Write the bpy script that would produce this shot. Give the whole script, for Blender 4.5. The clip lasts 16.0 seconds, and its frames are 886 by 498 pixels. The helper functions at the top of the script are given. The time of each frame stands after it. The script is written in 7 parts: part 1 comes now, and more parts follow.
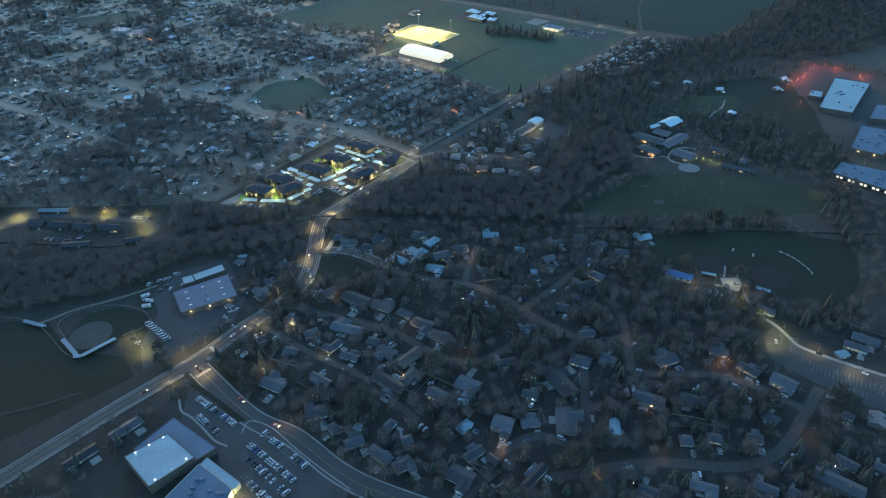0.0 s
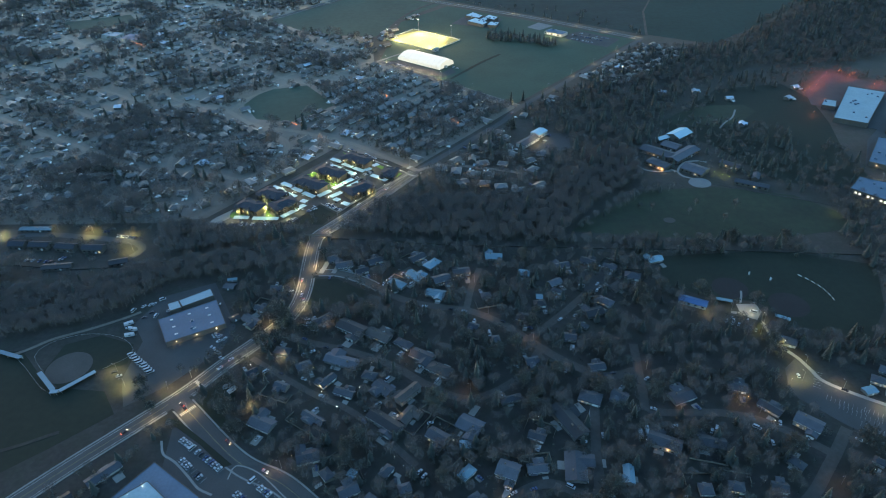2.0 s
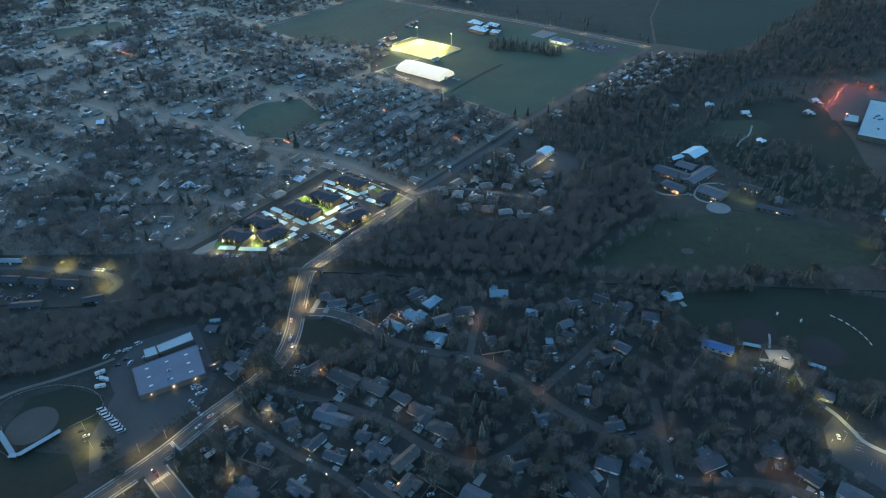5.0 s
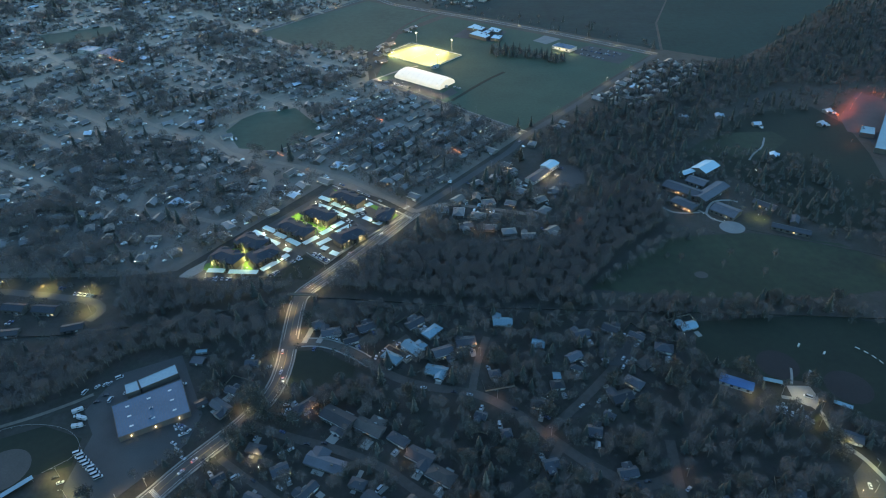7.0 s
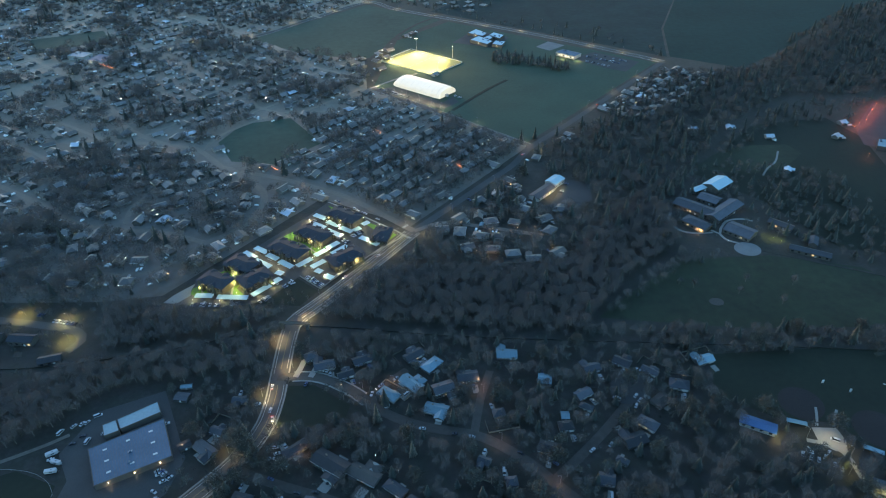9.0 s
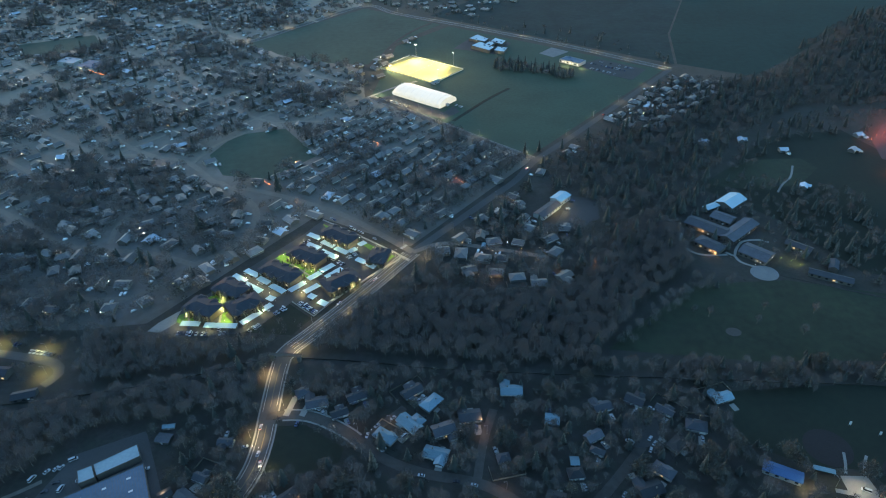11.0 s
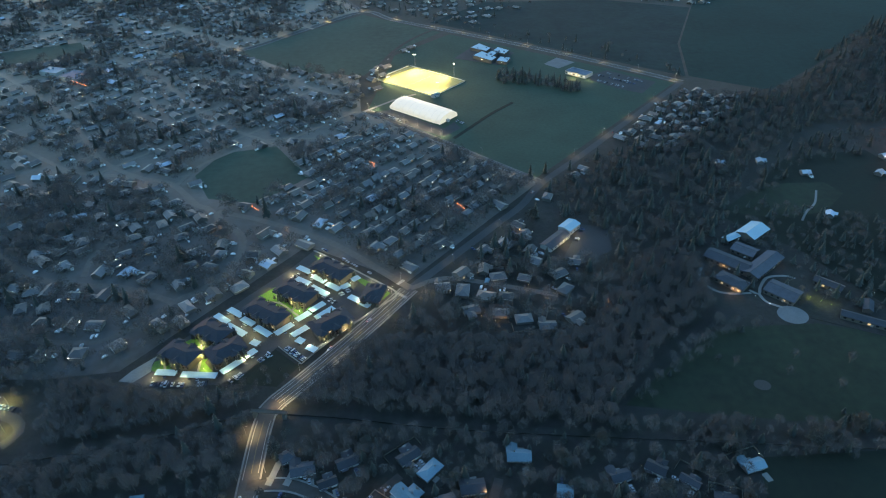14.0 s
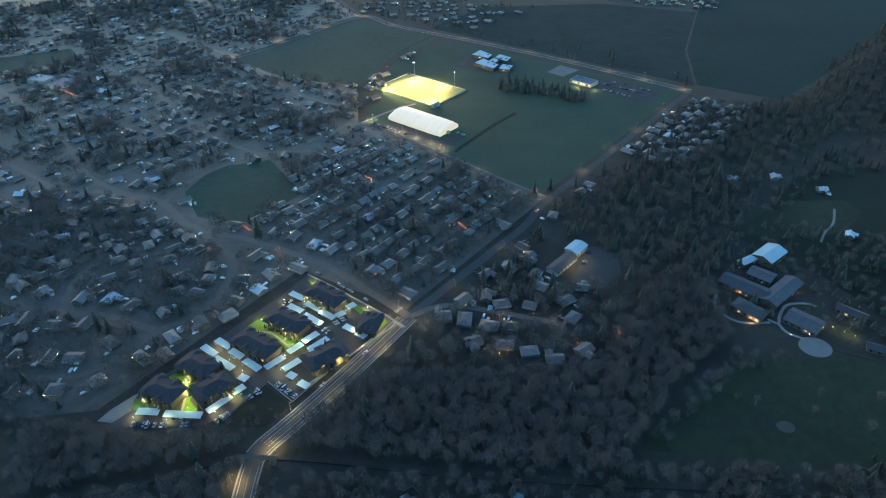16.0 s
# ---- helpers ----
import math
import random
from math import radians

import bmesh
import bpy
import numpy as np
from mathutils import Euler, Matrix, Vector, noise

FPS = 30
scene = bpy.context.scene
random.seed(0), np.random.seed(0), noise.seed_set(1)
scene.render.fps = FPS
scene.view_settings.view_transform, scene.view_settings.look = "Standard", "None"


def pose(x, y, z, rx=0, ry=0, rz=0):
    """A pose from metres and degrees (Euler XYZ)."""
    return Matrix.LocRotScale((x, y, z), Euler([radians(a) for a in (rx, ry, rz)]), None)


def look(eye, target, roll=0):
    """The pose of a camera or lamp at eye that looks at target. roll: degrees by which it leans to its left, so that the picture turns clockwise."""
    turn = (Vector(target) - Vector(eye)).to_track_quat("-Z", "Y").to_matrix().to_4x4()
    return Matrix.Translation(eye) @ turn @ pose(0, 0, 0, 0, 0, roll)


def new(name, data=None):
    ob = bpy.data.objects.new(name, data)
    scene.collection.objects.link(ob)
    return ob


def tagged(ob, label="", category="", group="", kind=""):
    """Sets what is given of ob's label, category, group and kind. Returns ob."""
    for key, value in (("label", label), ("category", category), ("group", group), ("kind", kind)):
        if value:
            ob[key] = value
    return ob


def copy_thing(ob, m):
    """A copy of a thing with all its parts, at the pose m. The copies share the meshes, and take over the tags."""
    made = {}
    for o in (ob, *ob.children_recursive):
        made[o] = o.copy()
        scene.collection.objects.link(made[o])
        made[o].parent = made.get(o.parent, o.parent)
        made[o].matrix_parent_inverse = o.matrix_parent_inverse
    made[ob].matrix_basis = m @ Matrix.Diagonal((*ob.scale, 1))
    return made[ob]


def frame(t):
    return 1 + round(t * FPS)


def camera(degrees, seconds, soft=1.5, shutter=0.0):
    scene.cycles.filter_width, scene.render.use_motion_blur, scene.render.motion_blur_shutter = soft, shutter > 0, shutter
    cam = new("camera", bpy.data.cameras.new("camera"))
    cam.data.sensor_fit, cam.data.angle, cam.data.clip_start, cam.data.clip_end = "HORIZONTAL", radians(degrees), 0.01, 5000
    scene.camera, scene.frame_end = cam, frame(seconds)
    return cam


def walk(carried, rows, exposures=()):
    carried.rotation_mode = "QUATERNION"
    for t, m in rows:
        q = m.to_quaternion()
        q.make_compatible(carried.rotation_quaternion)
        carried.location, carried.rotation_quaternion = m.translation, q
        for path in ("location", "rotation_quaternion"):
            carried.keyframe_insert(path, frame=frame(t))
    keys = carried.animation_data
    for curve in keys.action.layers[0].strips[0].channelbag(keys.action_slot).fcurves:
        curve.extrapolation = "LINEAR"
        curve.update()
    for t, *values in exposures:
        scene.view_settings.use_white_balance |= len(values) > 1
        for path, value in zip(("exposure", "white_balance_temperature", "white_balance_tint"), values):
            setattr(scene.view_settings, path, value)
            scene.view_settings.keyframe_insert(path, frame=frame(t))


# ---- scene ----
SKY, LAMPS, GLOW = 0.15, 0.120, 0.098
cam = camera(69.0, 16.0, 1.05)
ROWS = [
    (0.0, 0.00, 0.00, 350.00, 55.338, 1.415, -0.976),
    (0.5, 0.06, 9.36, 350.00, 55.310, 1.416, -0.991),
    (1.0, 0.06, 18.75, 350.06, 55.291, 1.416, -0.991),
    (1.5, 0.12, 28.15, 350.00, 55.272, 1.416, -0.992),
    (2.0, 0.09, 37.54, 350.09, 55.253, 1.430, -1.007),
    (2.5, 0.15, 46.96, 350.09, 55.234, 1.443, -1.022),
    (3.0, 0.03, 56.32, 350.12, 55.224, 1.430, -1.036),
    (3.5, 0.06, 65.74, 350.21, 55.186, 1.456, -1.037),
    (4.0, 0.09, 75.11, 350.09, 55.186, 1.482, -1.052),
    (6.5, 0.30, 121.98, 350.03, 55.129, 1.483, -1.082),
    (7.0, 0.21, 131.34, 349.97, 55.119, 1.470, -1.089),
    (7.5, 0.21, 140.82, 350.09, 55.090, 1.471, -1.090),
    (8.0, 0.24, 150.09, 349.88, 55.090, 1.458, -1.082),
    (8.5, 0.51, 159.63, 350.03, 55.062, 1.458, -1.075),
    (9.0, 0.45, 168.97, 349.91, 55.071, 1.419, -1.060),
    (11.5, 0.72, 216.20, 349.91, 54.976, 1.317, -1.024),
    (12.0, 0.66, 225.62, 350.03, 54.956, 1.279, -1.024),
    (12.5, 0.87, 235.16, 350.24, 54.908, 1.279, -1.017),
    (13.0, 0.72, 244.46, 350.00, 54.908, 1.241, -1.017),
    (13.5, 1.02, 253.88, 350.03, 54.899, 1.241, -1.003),
    (14.0, 0.96, 263.25, 350.00, 54.889, 1.215, -1.003),
    (14.5, 1.05, 272.73, 349.97, 54.870, 1.215, -1.003),
    (15.0, 1.05, 281.91, 349.70, 54.899, 1.202, -0.995),
    (15.5, 1.20, 291.45, 349.97, 54.860, 1.215, -0.996),
    (16.0, 1.05, 300.96, 350.18, 54.841, 1.190, -0.996),
]
walk(cam, [(t, pose(*p)) for t, *p in ROWS], [(0.0, 4.00, 10500, 1), (9.0, 3.95, 10500, 1), (16.0, 3.75, 10500, 1)])

# ---- dusk sky ----
world = bpy.data.worlds.new("dusk")
scene.world = world
world.use_nodes = True
wn = world.node_tree
sky = wn.nodes.new("ShaderNodeTexSky")
sky.sky_type = "NISHITA"
sky.sun_disc = False
sky.sun_elevation = radians(1.5)
sky.sun_rotation = radians(-32.0)
sky.ozone_density = 4.0
sky.air_density = 1.0
sky.dust_density = 1.0
wn.links.new(sky.outputs[0], wn.nodes["Background"].inputs[0])
wn.nodes["Background"].inputs[1].default_value = SKY

# ---- materials ----
def mat(name, color, rough=0.85, vary=0.25, fine=2.0, coarse=0.06, bump=0.0, metal=0.0, spec=0.5, rand=0.0, emit=None, power=0.0, patch=None, island=False, sheen=0.0, gaps=None):
    """A surface with grain and broad stains at real size; rand: how far one piece differs from the next."""
    m = bpy.data.materials.new(name)
    m.use_nodes = True
    t = m.node_tree
    b = t.nodes["Principled BSDF"]
    b.inputs["Roughness"].default_value = rough
    b.inputs["Metallic"].default_value = metal
    b.inputs["Specular IOR Level"].default_value = spec
    # Warm grazing sheen: a veil on far surfaces in place of haze.
    b.inputs["Sheen Weight"].default_value = sheen
    b.inputs["Sheen Roughness"].default_value = 0.5
    b.inputs["Sheen Tint"].default_value = (1.0, 0.80, 0.64, 1.0)
    co = t.nodes.new("ShaderNodeTexCoord")
    def grain(scale, detail):
        n = t.nodes.new("ShaderNodeTexNoise")
        n.inputs["Scale"].default_value, n.inputs["Detail"].default_value = scale, detail
        t.links.new(co.outputs["Object"], n.inputs["Vector"])
        return n
    def mul(a, b2, op="MULTIPLY"):
        k = t.nodes.new("ShaderNodeMath")
        k.operation = op
        for i, v in enumerate((a, b2)):
            if isinstance(v, (int, float)):
                k.inputs[i].default_value = v
            else:
                t.links.new(v, k.inputs[i])
        return k.outputs[0]
    f, c = grain(fine, 4), grain(coarse, 3)
    s = mul(mul(f.outputs[0], c.outputs[0], "ADD"), 1.0, "SUBTRACT")
    s = mul(mul(s, 2.2 * vary), 1.0, "ADD")
    if rand:
        info = t.nodes.new("ShaderNodeNewGeometry" if island else "ShaderNodeObjectInfo")
        s = mul(s, mul(mul(mul(info.outputs["Random Per Island" if island else "Random"], 0.5, "SUBTRACT"), 2 * rand), 1.0, "ADD"))
    rgb = t.nodes.new("ShaderNodeVectorMath")
    rgb.operation = "SCALE"
    rgb.inputs[0].default_value = color
    if patch:
        mix = t.nodes.new("ShaderNodeMix")
        mix.data_type = "RGBA"
        mix.inputs[6].default_value, mix.inputs[7].default_value = (*color, 1), (*patch, 1)
        ramp = t.nodes.new("ShaderNodeMapRange")
        ramp.inputs[1].default_value, ramp.inputs[2].default_value = 0.42, 0.62
        t.links.new(grain(coarse * 2.7, 5).outputs[0], ramp.inputs[0])
        t.links.new(ramp.outputs[0], mix.inputs[0])
        t.links.new(mix.outputs[2], rgb.inputs[0])
    t.links.new(s, rgb.inputs["Scale"])
    t.links.new(rgb.outputs[0], b.inputs["Base Color"])
    if bump:
        k = t.nodes.new("ShaderNodeBump")
        k.inputs["Strength"].default_value, k.inputs["Distance"].default_value = 1.0, bump
        t.links.new(f.outputs[0], k.inputs["Height"])
        t.links.new(k.outputs[0], b.inputs["Normal"])
    if gaps:
        hole = t.nodes.new("ShaderNodeMapRange")
        hole.inputs[1].default_value, hole.inputs[2].default_value = 0.36, 0.66
        hole.inputs[3].default_value, hole.inputs[4].default_value = gaps
        t.links.new(f.outputs[0], hole.inputs[0])
        t.links.new(hole.outputs[0], b.inputs["Alpha"])
    if emit:
        b.inputs["Emission Color"].default_value = (*emit, 1)
        b.inputs["Emission Strength"].default_value = power * GLOW
    return m


GROUND = mat("winter_ground", (0.017, 0.020, 0.015), 0.9, 0.7, 0.3, 0.03, 0.15, patch=(0.029, 0.026, 0.024), sheen=0.12)
# Paler than GROUND, with heavy sheen, to put haze over the suburb.
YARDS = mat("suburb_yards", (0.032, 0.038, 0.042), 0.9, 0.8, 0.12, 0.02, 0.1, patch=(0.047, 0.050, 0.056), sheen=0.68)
PLOUGH = mat("ploughed_soil", (0.016, 0.034, 0.031), 1.0, 0.4, 0.1, 0.012, 0.1, patch=(0.018, 0.042, 0.035))
# Darker, bluer green than FARM.
DEEP_FIELD = mat("dark_wet_field", (0.008, 0.038, 0.029), 1.0, 0.4, 0.1, 0.008, 0.05)
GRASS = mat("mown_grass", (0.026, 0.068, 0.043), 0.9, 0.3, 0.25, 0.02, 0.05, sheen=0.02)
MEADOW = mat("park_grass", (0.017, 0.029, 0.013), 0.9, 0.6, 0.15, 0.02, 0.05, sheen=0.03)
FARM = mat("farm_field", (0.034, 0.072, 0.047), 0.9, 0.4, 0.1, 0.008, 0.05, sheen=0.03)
# Grass darkened in its colour: near fields stay dim against the far haze.
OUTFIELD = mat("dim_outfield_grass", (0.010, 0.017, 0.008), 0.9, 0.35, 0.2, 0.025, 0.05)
# Lamp light on these lawns is partly put into this bright green.
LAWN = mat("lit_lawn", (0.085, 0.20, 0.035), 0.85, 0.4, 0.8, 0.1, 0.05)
# Pale yellow base holds part of the floodlight's brightness.
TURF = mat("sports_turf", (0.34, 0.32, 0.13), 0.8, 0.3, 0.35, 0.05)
ASPHALT = mat("asphalt", (0.058, 0.057, 0.056), 0.85, 0.3, 1.2, 0.05, 0.01)
ROAD = mat("worn_road", (0.068, 0.065, 0.062), 0.8, 0.3, 0.9, 0.04, 0.01)
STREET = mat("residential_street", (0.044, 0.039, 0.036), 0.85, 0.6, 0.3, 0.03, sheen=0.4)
# STREET made paler: lamp glow and far haze put into the colour.
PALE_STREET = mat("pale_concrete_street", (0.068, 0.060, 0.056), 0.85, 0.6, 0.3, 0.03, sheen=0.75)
CONCRETE = mat("concrete", (0.25, 0.24, 0.22), 0.85, 0.2, 1.5, 0.1)
PAVING = mat("worn_pavement", (0.22, 0.215, 0.20), 0.85, 0.3, 1.0, 0.08)
PAINT = mat("road_paint", (0.42, 0.41, 0.38), 0.7, 0.3, 1.5, 0.2)
YELLOW = mat("yellow_road_paint", (0.26, 0.20, 0.09), 0.7, 0.3, 1.5, 0.2)
# East infields: DIRT with the dusk dimness put into its colour.
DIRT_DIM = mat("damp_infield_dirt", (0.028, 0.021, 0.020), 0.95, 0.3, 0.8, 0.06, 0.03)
DIRT = mat("infield_dirt", (0.080, 0.066, 0.058), 0.95, 0.25, 0.8, 0.06, 0.03)
GRAVEL = mat("pale_gravel", (0.20, 0.20, 0.195), 0.95, 0.2, 1.0, 0.1, 0.02)
SIDING = mat("painted_siding", (0.17, 0.165, 0.155), 0.75, 0.15, 3.0, 0.3, rand=0.6)
SHINGLE = mat("dark_shingles", (0.043, 0.049, 0.059), 0.75, 0.4, 1.5, 0.15, 0.02, rand=0.55, sheen=0.2)
SLATE = mat("navy_slate", (0.030, 0.037, 0.047), 0.8, 0.25, 2.5, 0.3, 0.02)
CARPORT = mat("pale_blue_metal_sheet", (0.36, 0.58, 0.65), 0.5, 0.12, 1.0, 0.1)
SHINGLE_L = mat("grey_shingles", (0.072, 0.081, 0.095), 0.7, 0.3, 2.0, 0.2, 0.02, rand=0.35)
SHINGLE_B = mat("brown_shingles", (0.078, 0.064, 0.058), 0.8, 0.3, 2.0, 0.2, 0.02, rand=0.35)
METAL_ROOF = mat("pale_metal_roof", (0.12, 0.25, 0.30), 0.5, 0.25, 1.0, 0.1, 0.0, 0.0, rand=0.35)
BLUE_ROOF = mat("blue_metal_roof", (0.03, 0.13, 0.27), 0.5, 0.15, 1.0, 0.1)
# Copies of SIDING and shingles for far houses, hazed by sheen and paler roofs.
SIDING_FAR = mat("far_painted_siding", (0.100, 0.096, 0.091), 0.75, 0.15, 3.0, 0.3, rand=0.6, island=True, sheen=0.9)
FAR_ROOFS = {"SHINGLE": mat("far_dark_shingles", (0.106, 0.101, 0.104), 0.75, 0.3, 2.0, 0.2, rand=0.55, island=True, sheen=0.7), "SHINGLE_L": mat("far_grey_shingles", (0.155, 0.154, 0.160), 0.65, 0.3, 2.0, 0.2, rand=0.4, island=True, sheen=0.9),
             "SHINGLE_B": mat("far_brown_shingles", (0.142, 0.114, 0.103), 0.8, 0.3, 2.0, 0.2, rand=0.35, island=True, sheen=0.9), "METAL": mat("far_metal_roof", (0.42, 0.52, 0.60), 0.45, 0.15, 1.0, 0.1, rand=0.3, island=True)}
MEMBRANE = mat("white_roof_membrane", (0.22, 0.36, 0.40), 0.6, 0.18, 0.6, 0.06)
MEMBRANE_G = mat("grey_roof_membrane", (0.068, 0.140, 0.200), 0.65, 0.22, 0.6, 0.06)
MEMBRANE_D = mat("dark_grey_roof_membrane", (0.12, 0.14, 0.165), 0.7, 0.25, 0.6, 0.06)
WALL_PALE = mat("pale_wall_panels", (0.42, 0.41, 0.38), 0.8, 0.12, 2.0, 0.2)
WALL_DARK = mat("brown_wall_cladding", (0.105, 0.092, 0.080), 0.8, 0.2, 2.0, 0.2)
CLADDING = mat("dark_block_cladding", (0.060, 0.054, 0.048), 0.8, 0.2, 2.0, 0.2)
BRICK = mat("brick_wall", (0.24, 0.17, 0.13), 0.85, 0.2, 3.0, 0.2)
TRIM = mat("white_trim", (0.70, 0.70, 0.68), 0.6, 0.1, 3.0, 0.3)
FENCE_WOOD = mat("weathered_fence_wood", (0.20, 0.165, 0.13), 0.85, 0.25, 3.0, 0.3, rand=0.4)
DOOR = mat("painted_door", (0.55, 0.54, 0.52), 0.6, 0.1, 3.0, 0.3, rand=0.6)
GLASS = mat("dark_window_glass", (0.02, 0.025, 0.03), 0.08, 0.05, 1.0, 0.2)
LIT = mat("lit_window", (0.6, 0.5, 0.35), 0.4, 0.1, 1.0, 0.2, emit=(1.0, 0.66, 0.34), power=0.55)
LIT_COOL = mat("lit_cool_window", (0.6, 0.6, 0.6), 0.4, 0.1, 1.0, 0.2, emit=(0.85, 0.92, 1.0), power=1.4)
BULB = mat("warm_bulb", (0.8, 0.7, 0.5), 0.4, 0.0, 1.0, 0.2, emit=(1.0, 0.62, 0.32), power=12.0)
BULB_COOL = mat("white_bulb", (0.8, 0.8, 0.8), 0.4, 0.0, 1.0, 0.2, emit=(1.0, 0.93, 0.78), power=14.0)
BULB_RED = mat("orange_light_string", (0.8, 0.3, 0.15), 0.4, 0.0, 1.0, 0.2, emit=(1.0, 0.27, 0.10), power=5.0)
BULB_GREEN = mat("green_light", (0.6, 0.8, 0.2), 0.4, 0.0, 1.0, 0.2, emit=(0.75, 1.0, 0.2), power=6.0)
TAIL = mat("red_tail_light", (0.6, 0.05, 0.03), 0.4, 0.0, 1.0, 0.2, emit=(1.0, 0.10, 0.05), power=9.0)
HEADLIGHT = mat("headlight", (0.8, 0.8, 0.8), 0.3, 0.0, 1.0, 0.2, emit=(1.0, 0.9, 0.7), power=25.0)
STEEL = mat("galvanised_steel", (0.30, 0.30, 0.30), 0.5, 0.1, 2.0, 0.3, 0.0, 0.6)
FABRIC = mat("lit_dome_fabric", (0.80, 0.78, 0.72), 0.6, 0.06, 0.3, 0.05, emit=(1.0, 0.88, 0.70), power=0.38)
# Sheen on bark, twigs and leaves lightens distant crowns like haze.
BARK = mat("bark", (0.10, 0.085, 0.07), 0.95, 0.3, 3.0, 0.3, sheen=0.4)
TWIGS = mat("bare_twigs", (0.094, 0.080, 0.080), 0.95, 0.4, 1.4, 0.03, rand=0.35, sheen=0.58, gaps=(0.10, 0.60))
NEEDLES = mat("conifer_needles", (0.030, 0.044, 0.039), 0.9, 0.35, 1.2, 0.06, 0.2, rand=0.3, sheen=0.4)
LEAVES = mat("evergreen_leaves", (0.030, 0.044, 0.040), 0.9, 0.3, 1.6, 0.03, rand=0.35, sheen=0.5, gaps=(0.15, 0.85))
SPECK = mat("white_porch_bulb", (0.8, 0.8, 0.8), 0.4, 0.0, 1.0, 0.2, emit=(0.92, 0.95, 1.0), power=34.0)
SPECK_WARM = mat("warm_porch_bulb", (0.8, 0.7, 0.5), 0.4, 0.0, 1.0, 0.2, emit=(1.0, 0.58, 0.32), power=26.0)
FAR_CARS = mat("far_car_paint", (0.80, 0.80, 0.80), 0.4, 0.05, rand=0.7, island=True)
RUBBER = mat("tyre_rubber", (0.02, 0.02, 0.02), 0.9, 0.1)
CAR_PAINTS = [mat("white_car_paint", (0.46, 0.48, 0.50), 0.3, 0.05), mat("silver_car_paint", (0.34, 0.36, 0.38), 0.3, 0.05, metal=0.3),
              mat("dark_car_paint", (0.035, 0.04, 0.05), 0.25, 0.05), mat("blue_car_paint", (0.04, 0.08, 0.17), 0.3, 0.05)]


# ---- building helpers ----
class Shape:
    """Vertices and faces of one part."""
    def __init__(self):
        self.v, self.f = [], []

    def add(self, verts, faces):
        n = len(self.v)
        self.v += [tuple(p) for p in verts]
        self.f += [tuple(i + n for i in q) for q in faces]
        return self

    def box(self, x, y, z, sx, sy, sz, turn=0.0):
        """A box standing on z, turned about its upright axis by degrees."""
        c, s = math.cos(radians(turn)), math.sin(radians(turn))
        vs = []
        for k in (0, 1):
            for a, b in ((-1, -1), (1, -1), (1, 1), (-1, 1)):
                px, py = a * sx / 2, b * sy / 2
                vs.append((x + px * c - py * s, y + px * s + py * c, z + k * sz))
        return self.add(vs, [(0, 3, 2, 1), (4, 5, 6, 7), (0, 1, 5, 4), (1, 2, 6, 5), (2, 3, 7, 6), (3, 0, 4, 7)])

    def slab(self, pts, z0, z1):
        """A level slab over an outline given anticlockwise."""
        area = sum(a[0] * b[1] - b[0] * a[1] for a, b in zip(pts, list(pts[1:]) + [pts[0]]))
        pts = list(pts) if area > 0 else list(pts)[::-1]
        n = len(pts)
        vs = [(x, y, z0) for x, y in pts] + [(x, y, z1) for x, y in pts]
        return self.add(vs, [tuple(range(n, 2 * n))] + [(i, (i + 1) % n, n + (i + 1) % n, n + i) for i in range(n)])

    def gable(self, x, y, z, length, width, rise, turn=0.0, over=0.6, thick=0.3):
        """A roof with its ridge along the length, as two thick slopes."""
        c, s = math.cos(radians(turn)), math.sin(radians(turn))
        l, w = length / 2 + over, width / 2 + over
        drop = rise * over / (width / 2)
        prof = [(-w, -drop), (0, rise), (w, -drop), (w, -drop + thick), (0, rise + thick), (-w, -drop + thick)]
        vs = [(x + e * l * c - q * s, y + e * l * s + q * c, z + h) for e in (-1, 1) for q, h in prof]
        return self.add(vs, [(0, 1, 7, 6), (1, 2, 8, 7), (2, 3, 9, 8), (3, 4, 10, 9), (4, 5, 11, 10), (5, 0, 6, 11), (0, 5, 4, 1), (1, 4, 3, 2), (6, 7, 10, 11), (7, 8, 9, 10)])

    def hip(self, x, y, z, length, width, rise, turn=0.0, over=0.6, thick=0.3):
        c, s = math.cos(radians(turn)), math.sin(radians(turn))
        l, w = length / 2 + over, width / 2 + over
        r = max(l - w, 0.4)
        loc = [(-l, -w, 0), (l, -w, 0), (l, w, 0), (-l, w, 0), (-l, -w, thick), (l, -w, thick), (l, w, thick), (-l, w, thick), (-r, 0, rise + thick), (r, 0, rise + thick)]
        vs = [(x + a * c - b * s, y + a * s + b * c, z + h) for a, b, h in loc]
        return self.add(vs, [(0, 3, 2, 1), (0, 1, 5, 4), (1, 2, 6, 5), (2, 3, 7, 6), (3, 0, 4, 7), (4, 5, 9, 8), (5, 6, 9), (6, 7, 8, 9), (7, 4, 8)])

    def shell(self, x, y, z, length, width, height, rise=0.0, turn=0.0):
        """Outer walls with gable ends."""
        c, s = math.cos(radians(turn)), math.sin(radians(turn))
        l, w = length / 2, width / 2
        loc = [(-l, -w, 0), (l, -w, 0), (l, w, 0), (-l, w, 0), (-l, -w, height), (l, -w, height), (l, w, height), (-l, w, height), (-l, 0, height + rise), (l, 0, height + rise)]
        vs = [(x + a * c - b * s, y + a * s + b * c, z + h) for a, b, h in loc]
        return self.add(vs, [(0, 1, 5, 4), (2, 3, 7, 6), (1, 2, 6, 9, 5), (3, 0, 4, 8, 7), (4, 5, 9, 8), (6, 7, 8, 9)])

    def tube(self, a, b, ra, rb, sides=6):
        a, b = Vector(a), Vector(b)
        d = (b - a).normalized()
        e = d.orthogonal().normalized()
        g = d.cross(e)
